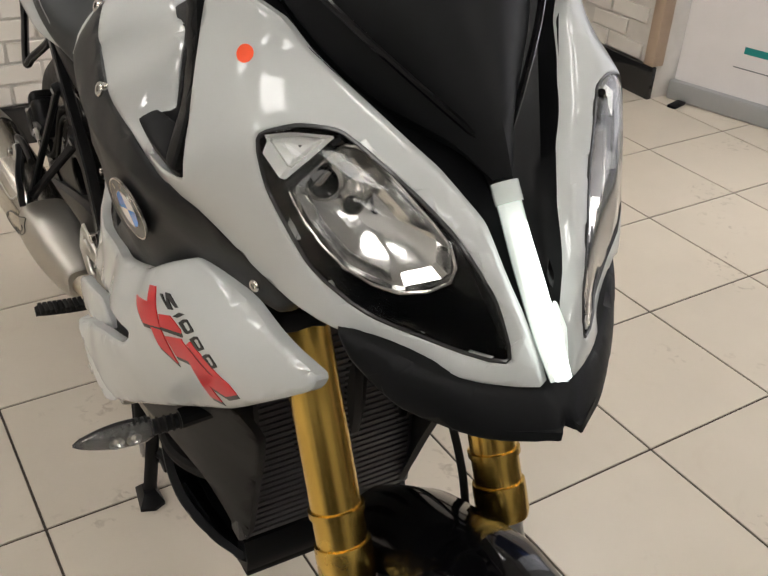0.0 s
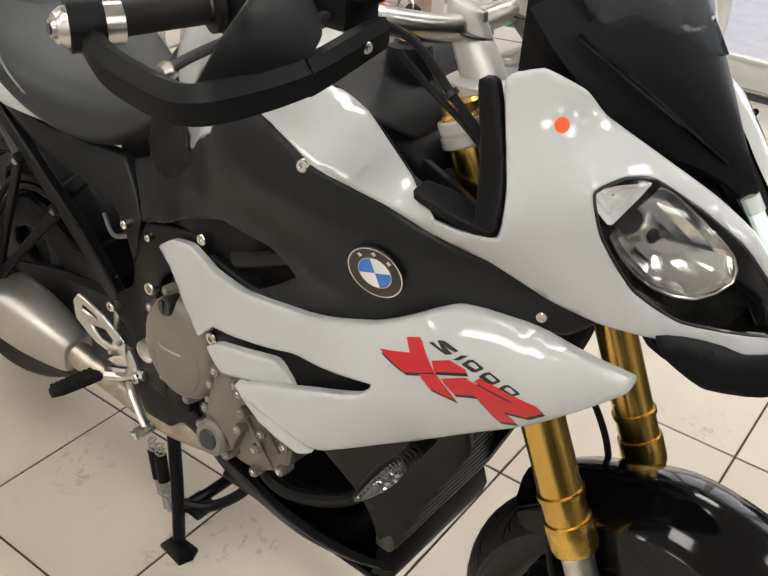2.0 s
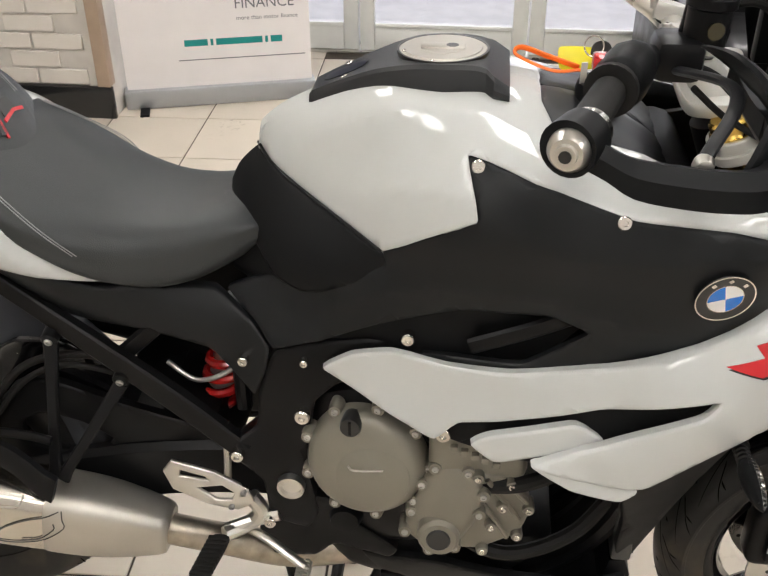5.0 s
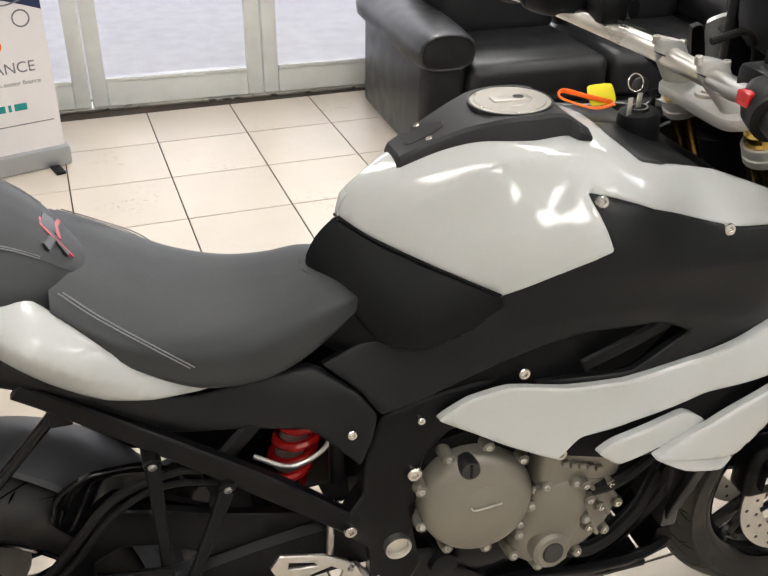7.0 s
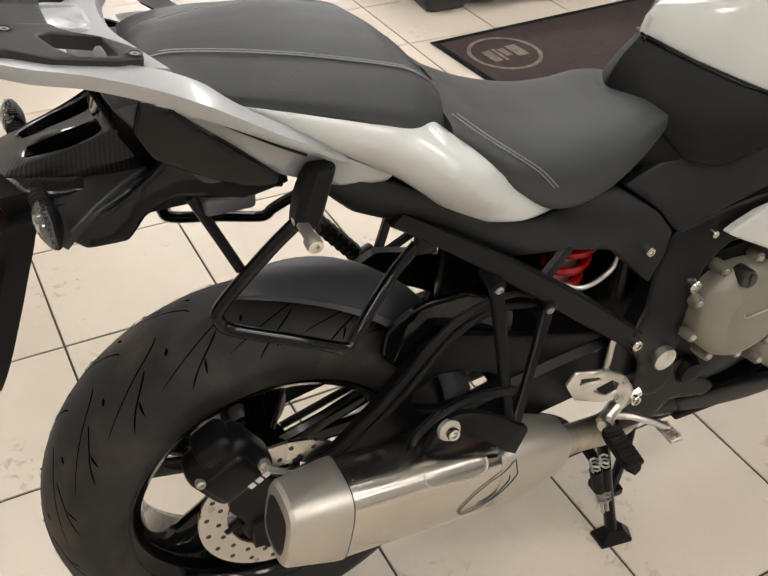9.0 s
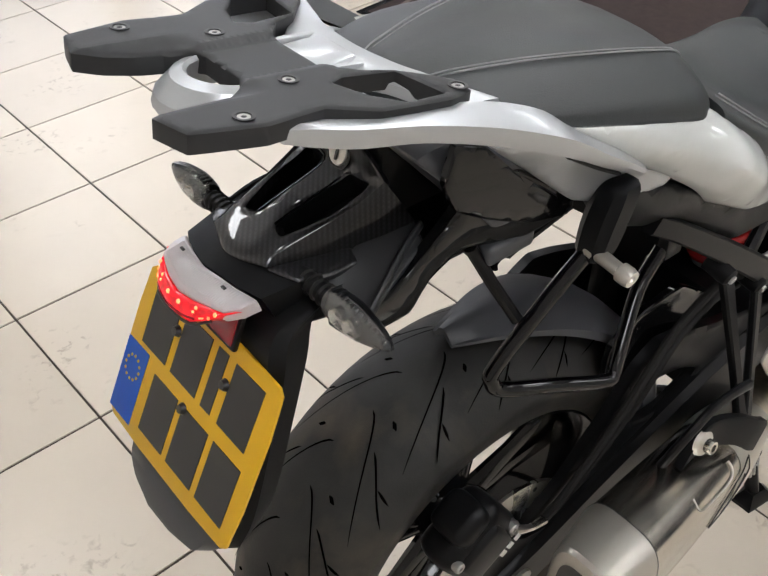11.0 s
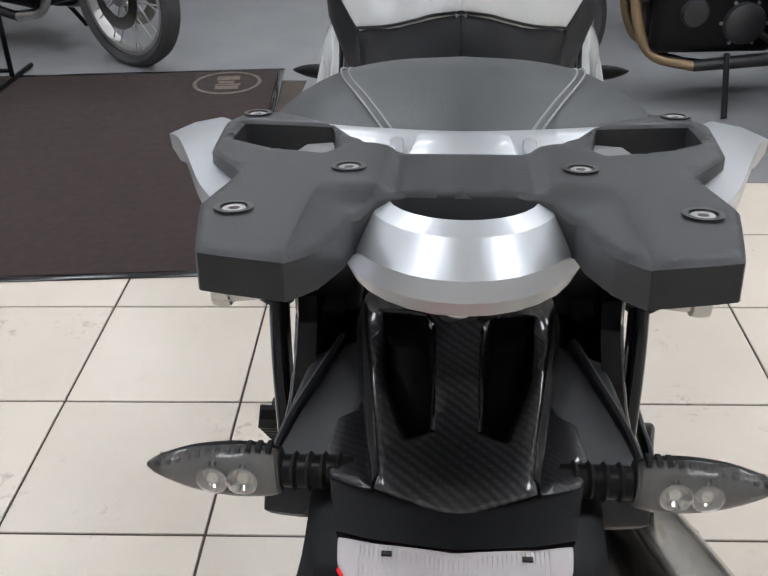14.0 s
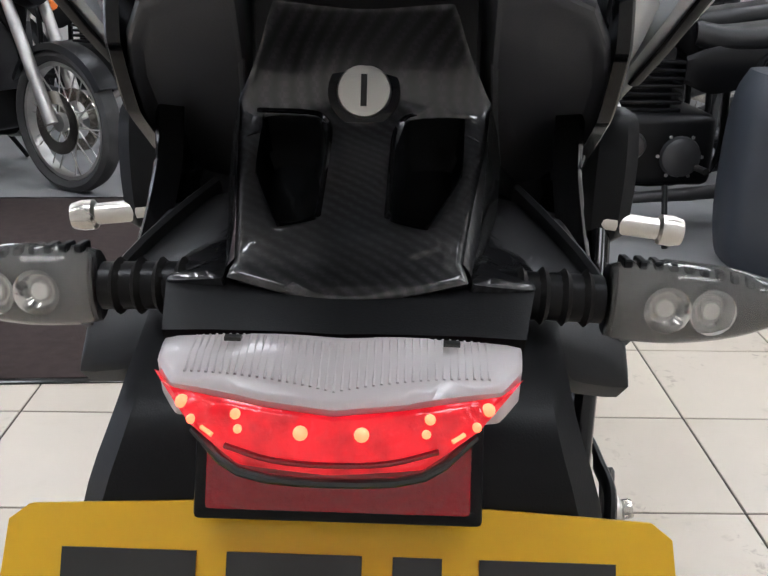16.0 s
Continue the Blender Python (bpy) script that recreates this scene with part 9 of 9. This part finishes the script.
# ---- handlebar
bar = [(0.7, -0.45, 1.2), (0.745, -0.32, 1.203), (0.778, -0.24, 1.2), (0.835, -0.13, 1.172), (0.864, -0.06, 1.158), (0.866, 0.019, 1.156), (0.864, 0.095, 1.158), (0.835, 0.16, 1.168), (0.778, 0.255, 1.186), (0.745, 0.335, 1.193), (0.7, 0.465, 1.19)]
hb = part("handlebar", tube(bar, 0.012, 6, 14, [0.011, 0.011, 0.0125, 0.016, 0.0165, 0.016, 0.0165, 0.016, 0.0125, 0.011, 0.011]), ALU, bike, "silver tapered handlebar")
for s in SIDES:
    yc = 0.019 + 0.055 * s
    c = bmesh.new()
    # riser: an oval post leaning forward and down to the yoke, a split clamp on top
    for (x0, z0, e0), (x1, z1, e1) in (((0.866, 1.183, 0.6), (0.874, 1.158, 1.0)), ((0.875, 1.155, 1.0), (0.925, 1.096, 1.25))):
        loft([[Vector((x0 + (x1 - x0) * f + 0.032 * e * math.cos(t), yc + (0.022 * s * f if z1 < 1.1 else 0) + 0.0165 * e ** 0.5 * math.sin(t), z0 + (z1 - z0) * f - 0.012 * e * math.cos(t) * 0.6)) for t in [2 * math.pi * k / 20 for k in range(20)]]
              for f, e in ((0.0, e0), (0.25, e0 * 0.5 + e1 * 0.5), (1.0, e1))], 3, bm=c)
    part("bar_clamp", c, CAST, bike, "silver bar clamp on a cast riser")
    part("clamp_gap", lathe([(0, 0.001), (0.0285, 0.001), (0.0285, -0.001), (0, -0.001)], (0.8745, yc, 1.1565), (0.2, 0, 1), 24), DECALBLK, bike)
    for dx, dz in ((0.842, 1.186), (0.89, 1.176)):
        bolt((dx, yc, dz), (-0.1, 0, 1), bike, 0.0062, mat=FARMETAL)
    g = part("grip", tube(both([(0.706, -0.436, 1.2), (0.745, -0.32, 1.203)], s), 0.0165, 1, 18), RUBBER, bike, "black rubber handlebar grip")
    part("grip_flange", lathe([(0.01, -0.004), (0.026, -0.004), (0.026, 0.004), (0.01, 0.004)], sym((0.748, -0.312, 1.203), s), sym((0.32, 0.95, 0), s), 22, closed=True), RUBBER, g)
    sw_ = part("switch_housing", loft([[Vector(sym((x, y, z), s)) + Vector((math.cos(t) * r * 0.9, 0, math.sin(t) * r)) for t in [2 * math.pi * k / 12 for k in range(12)]] for x, y, z, r in ((0.75, -0.308, 1.203, 0.024), (0.755, -0.3, 1.203, 0.03), (0.768, -0.265, 1.206, 0.031), (0.778, -0.245, 1.206, 0.024), (0.79, -0.225, 1.204, 0.018))], 3), BLACK, bike, "black switch housing")
    part("switch_button", block((-0.01, -0.012, -0.008), (0.006, 0.012, 0.01), 0.003, m=Matrix.Translation(sym((0.742, -0.275, 1.215), s))), RED, sw_, "red rocker switch")
    part("bar_end", lathe([(0, 0.026), (0.009, 0.026), (0.01, 0.022), (0.014, 0.022), (0.019, 0.014), (0.02, 0.002), (0.017, -0.006), (0, -0.006)], Vector(sym((0.705, -0.44, 1.2), s)), sym((-0.3, -0.95, 0), s), 24), ALU, bike, "brushed steel bar end weight")
    part("bar_end_hole", lathe([(0, 0.0), (0.0055, 0.0), (0.0055, -0.002), (0, -0.002)], Vector(sym((0.6968, -0.4665, 1.2), s)), sym((-0.3, -0.95, 0), s), 12), DECALBLK, bike)
    # handguard: a ring on the bar end, a bent beam low round the hand, an arm to the bar and a shield above
    hgp = [Vector(q) for q in ((0.714, -0.437, 1.196), (0.736, -0.445, 1.186), (0.76, -0.446, 1.174), (0.8, -0.448, 1.169), (0.835, -0.45, 1.168), (0.86, -0.447, 1.169), (0.878, -0.43, 1.172), (0.892, -0.38, 1.175), (0.897, -0.338, 1.178))]
    hgs = []
    for i, q in enumerate(hgp):
        d = (hgp[min(i + 1, 8)] - hgp[max(i - 1, 0)]).normalized()
        o = Vector((-d.y, d.x, 0)).normalized() * (-1 if (-d.y * 0.3 + d.x * -1) > 0 else 1)
        o = o if o.dot(Vector((0.5, -1, 0))) > 0 else -o
        k = (0.85, 0.8, 0.95, 1, 1, 1.02, 1.05, 1.02, 1.0)[i]
        hgs.append([Vector(sym(q + o * a_ * k + Vector((0, 0, b_ * k)), s)) for a_, b_ in ((-0.012, 0.015), (0.0, 0.0185), (0.011, 0.006), (0.012, -0.014), (0.002, -0.0185), (-0.009, -0.012))])
    part("handguard", loft(hgs, 3), BLACK, bike, "black plastic handguard", 22)
    part("handguard_arm", loft([[Vector(sym((x + dx * k, y, z + dz * k), s)) for dx, dz in ((-0.012, 0.014), (0.004, 0.017), (0.011, 0.006), (0.009, -0.016), (-0.006, -0.018), (-0.013, -0.006))] for x, y, z, k in ((0.897, -0.34, 1.178, 1.05), (0.893, -0.3, 1.18, 0.98), (0.889, -0.25, 1.187, 0.95), (0.888, -0.217, 1.192, 0.9))], 2), BLACK, bike, "", 22)
    part("handguard_collar", tube(both([(0.7, -0.449, 1.2), (0.715, -0.42, 1.2)], s), 0.0255, 1, 22), BLACK, bike)
    part("collar_ring", tube(both([(0.715, -0.42, 1.2), (0.722, -0.404, 1.2)], s), 0.0205, 1, 22), CHROME, bike, "polished ring inside the guard collar")
    part("handguard_shield", panel([(0.852, -0.432, 1.178), (0.872, -0.416, 1.222), (0.868, -0.384, 1.243), (0.85, -0.348, 1.253), (0.834, -0.276, 1.239), (0.864, -0.286, 1.222), (0.884, -0.3, 1.206), (0.899, -0.336, 1.192), (0.897, -0.345, 1.172), (0.888, -0.39, 1.17), (0.872, -0.43, 1.17)], (0.88, -0.4, 0.3), [(0.895, -0.36, 1.2)], 0.006, 0.003, 0.01, 0.1, (), s, follow=4e-4), BLACK, bike, "", 25)
    bolt(sym((0.8975, -0.253, 1.186), s), sym((0.9, -0.3, 0.1), s), bike, 0.0065)
    lev = part("brake_lever" if s < 0 else "clutch_lever", tube(both([(0.822, -0.225, 1.195), (0.852, -0.29, 1.208), (0.856, -0.34, 1.213), (0.845, -0.38, 1.208), (0.826, -0.412, 1.194), (0.817, -0.426, 1.185)], s), 0.0068, 5, 10, flat=0.7), RACKM, bike, "dark grey control lever")
    part("lever_ball", lathe([(0, -0.01), (0.007, -0.008), (0.01, 0), (0.007, 0.008), (0, 0.01)], Vector(sym((0.816, -0.43, 1.183), s)), (0, 1, 0), 14), ALU, lev)
    part("master_cylinder", block((0.8, 0.2 * s - 0.03, 1.18), (0.85, 0.2 * s + 0.03, 1.225), 0.01), FRAME, bike)
    part("fluid_reservoir", lathe([(0, 0.045), (0.022, 0.045), (0.026, 0.04), (0.026, 0.03), (0.023, 0.028), (0.022, -0.01), (0, -0.01)], (0.85, 0.2 * s, 1.225), (0.05, 0, 1), 22), FRAME, bike, "black brake fluid reservoir")
    part("reservoir_window", lathe([(0, 0.002), (0.009, 0.002), (0.009, 0.0), (0, 0.0)], (0.855, 0.222 * s, 1.235), (0.2, s, 0), 16), material("amber sight glass", (0.05, 0.042, 0.022), 0.1), bike)
    part("mirror_stem", tube(both([(0.83, -0.19, 1.22), (0.84, -0.2, 1.3), (0.86, -0.27, 1.4)], s), 0.006), FRAME, bike)
    part("mirror", loft([[Vector(sym((0.86 + dx, -0.33 + math.cos(t) * 0.07 * k, 1.43 + math.sin(t) * 0.04 * k), s)) for t in [2 * math.pi * j / 14 for j in range(14)]] for dx, k in ((0.03, 0.4), (0.02, 0.85), (0.0, 1.0), (-0.004, 0.95))], 3), BLACK, bike, "black rear-view mirror")
    part("cable", tube(both([(0.83, -0.17, 1.185), (0.88, -0.15, 1.165), (0.93, -0.145, 1.12), (0.975, -0.15, 1.085), (0.985, -0.13, 1.02)], s), 0.005), RUBBER, bike, "black control cable")
    part("cable", tube(both([(0.86, -0.15, 1.15), (0.9, -0.14, 1.115), (0.945, -0.14, 1.09), (0.98, -0.145, 1.07)], s), 0.004), RUBBER, bike, "black control cable")
part("cable", tube([(0.9, 0.02, 1.19), (0.96, 0.02, 1.2), (1.0, 0.04, 1.15), (0.99, 0.05, 1.05)], 0.006), RUBBER, bike)
part("cable_tie", lathe([(0.007, -0.003), (0.009, -0.003), (0.009, 0.003), (0.007, 0.003)], (0.93, -0.145, 1.12), (0.75, 0, -0.65), 12, closed=True), DECALBLK, bike)
part("steering_head", tube([(0.93, 0, 1.06), (1.02, 0, 0.84)], 0.035, 1, 20), FRAME, bike)
part("cockpit_tray", loft([half_section(x, [(0, z), (w * 0.8, z), (w, z - 0.03), (w * 0.9, z - 0.07), (0, z - 0.07)], 3) for x, w, z in ((0.98, 0.1, 1.0), (1.03, 0.15, 1.05), (1.07, 0.14, 1.1), (1.1, 0.1, 1.12))]), BLACK, bike, "black cockpit lining")
part("airbox", block((0.68, -0.13, 0.84), (0.9, 0.13, 1.03), 0.03, seg=3), BLACK, bike)
part("wiring_loom", tube([(0.9, -0.1, 1.0), (0.96, -0.11, 0.96), (1.0, -0.1, 0.9), (0.98, -0.05, 0.86)], 0.012), RUBBER, bike)

# ignition lock, key and tags
ig = part("ignition_lock", lathe([(0, 0.018), (0.014, 0.018), (0.016, 0.014), (0.028, 0.012), (0.031, 0.004), (0.032, -0.03), (0, -0.03)], (0.775, -0.012, 1.095), (-0.1, 0, 1), 28), BLACK, bike, "black ignition lock")
part("lock_face", lathe([(0.011, 0.0185), (0.0135, 0.0185), (0.0135, 0.016), (0.011, 0.016)], (0.775, -0.012, 1.095), (-0.1, 0, 1), 22, closed=True), CHROME, ig)
keyob = thing("key", "ignition key in the lock with yellow and orange tags", "key")
part("blade", block((-0.004, -0.001, -0.012), (0.004, 0.001, 0.012), 0.0005, m=Matrix.Translation((0.772, -0.012, 1.122))), ALU, keyob)
part("bow", prism(rounded([(0.758, -0.0105, 1.13), (0.786, -0.0105, 1.13), (0.784, -0.0105, 1.156), (0.76, -0.0105, 1.156)], 0.25, 2), (0, -1, 0), 0.004, 0.001), DECALBLK, keyob, "black plastic key head")
part("ring", tube([(0.762 + 0.012 * math.cos(t), -0.012 + 0.004 * math.sin(t), 1.15 + 0.012 * math.sin(t)) for t in [k * math.pi / 6 for k in range(13)]], 0.0012, 2, 6), CHROME, keyob)
part("yellow_tag", prism(rounded([(0.725, 0.04, 1.1), (0.775, 0.05, 1.1), (0.772, 0.066, 1.125), (0.722, 0.056, 1.128)], 0.12, 2), (-0.1, -0.6, 0.75), 0.0015, 0.0004), TAGY, keyob, "yellow plastic key tag")
part("orange_strap", tube([(0.752, 0.02, 1.108), (0.72, 0.018, 1.106), (0.69, 0.022, 1.114), (0.666, 0.03, 1.124), (0.675, 0.038, 1.13), (0.71, 0.034, 1.12), (0.75, 0.024, 1.11)], 0.004, 5, 8, flat=0.5), TAGO, keyob, "orange fabric key strap")
part("second_key", block((0.748, -0.022, 1.09), (0.756, -0.02, 1.132), 0.001, m=Matrix.Identity(4)), ALU, keyob)
part("swingarm_shield", block((0.06, 0.045, 0.46), (0.37, 0.075, 0.8), 0.01), FRAME, bike)
# hidden mass under the tank that closes the view through the bike
part("under_tank", loft([half_section(x, [(0, z1), (w, z1 - 0.03), (w, z0 + 0.02), (0, z0)], 3) for x, w, z0, z1 in ((0.28, 0.05, 0.8, 0.9), (0.4, 0.1, 0.76, 0.95), (0.6, 0.14, 0.74, 1.0), (0.75, 0.15, 0.74, 1.03), (0.86, 0.12, 0.8, 1.0))]), BLACK, bike)


# ------------------------------------------------------------ pieces of the walls and the floor
bm = block((-0.2012, -0.2012, -0.006), (0.2012, 0.2012, 0.0), 0.0012, seg=1)
tile_mesh = finish("tile", bm, TILE, floor).data
bpy.data.objects.remove(bpy.data.objects["tile"])
LA, LB, LX, LY = 0.40752, 0.01717, -0.07708, 0.85432
turn = math.atan2(LB, LA)
for i in range(-6, 8):
    for j in range(-14, 8):
        u_, v_ = i + 0.5, j + 0.5
        x, y = LA * u_ - LB * v_ + LX, LB * u_ + LA * v_ + LY
        if WEST - 0.15 < x < 2.12 + (1.1 if y > 0.8 else 0) and SOUTH - 0.1 < y < NORTH + 0.1:
            ob = new("tile", tile_mesh)
            ob.parent = floor
            ob.matrix_local = pose(x, y, 0, 0, 0, math.degrees(turn))

# bricks: stretcher bond, painted, slightly uneven
bm = block((-0.1065, -0.005, -0.0325), (0.1065, 0.008, 0.0325), 0.003, seg=1)
brick_mesh = finish("brick", bm, BRICK, floor).data
bpy.data.objects.remove(bpy.data.objects["brick"])
rnd = random.Random(4)
west, stub = bpy.data.objects["wall_west"], bpy.data.objects["wall_stub"]
for row in range(14):
    z = 0.14 + 0.0375 + 0.075 * row
    for k in range(17):
        y = STUB - 0.13 - 0.223 * k + (0.111 if row % 2 else 0)
        if y > -1.3 and y < STUB - 0.1:
            ob = new("brick", brick_mesh)
            ob.parent = west
            ob.matrix_local = pose(WEST - 0.006 + rnd.uniform(-0.001, 0.001), y, z, 0, 0, 90)
    for k in range(3):
        x = WEST + 0.12 + 0.223 * k + (0.111 if row % 2 else 0)
        if x < -1.08:
            ob = new("brick", brick_mesh)
            ob.parent = stub
            ob.matrix_local = pose(x, STUB + 0.006 + rnd.uniform(-0.001, 0.001), z)
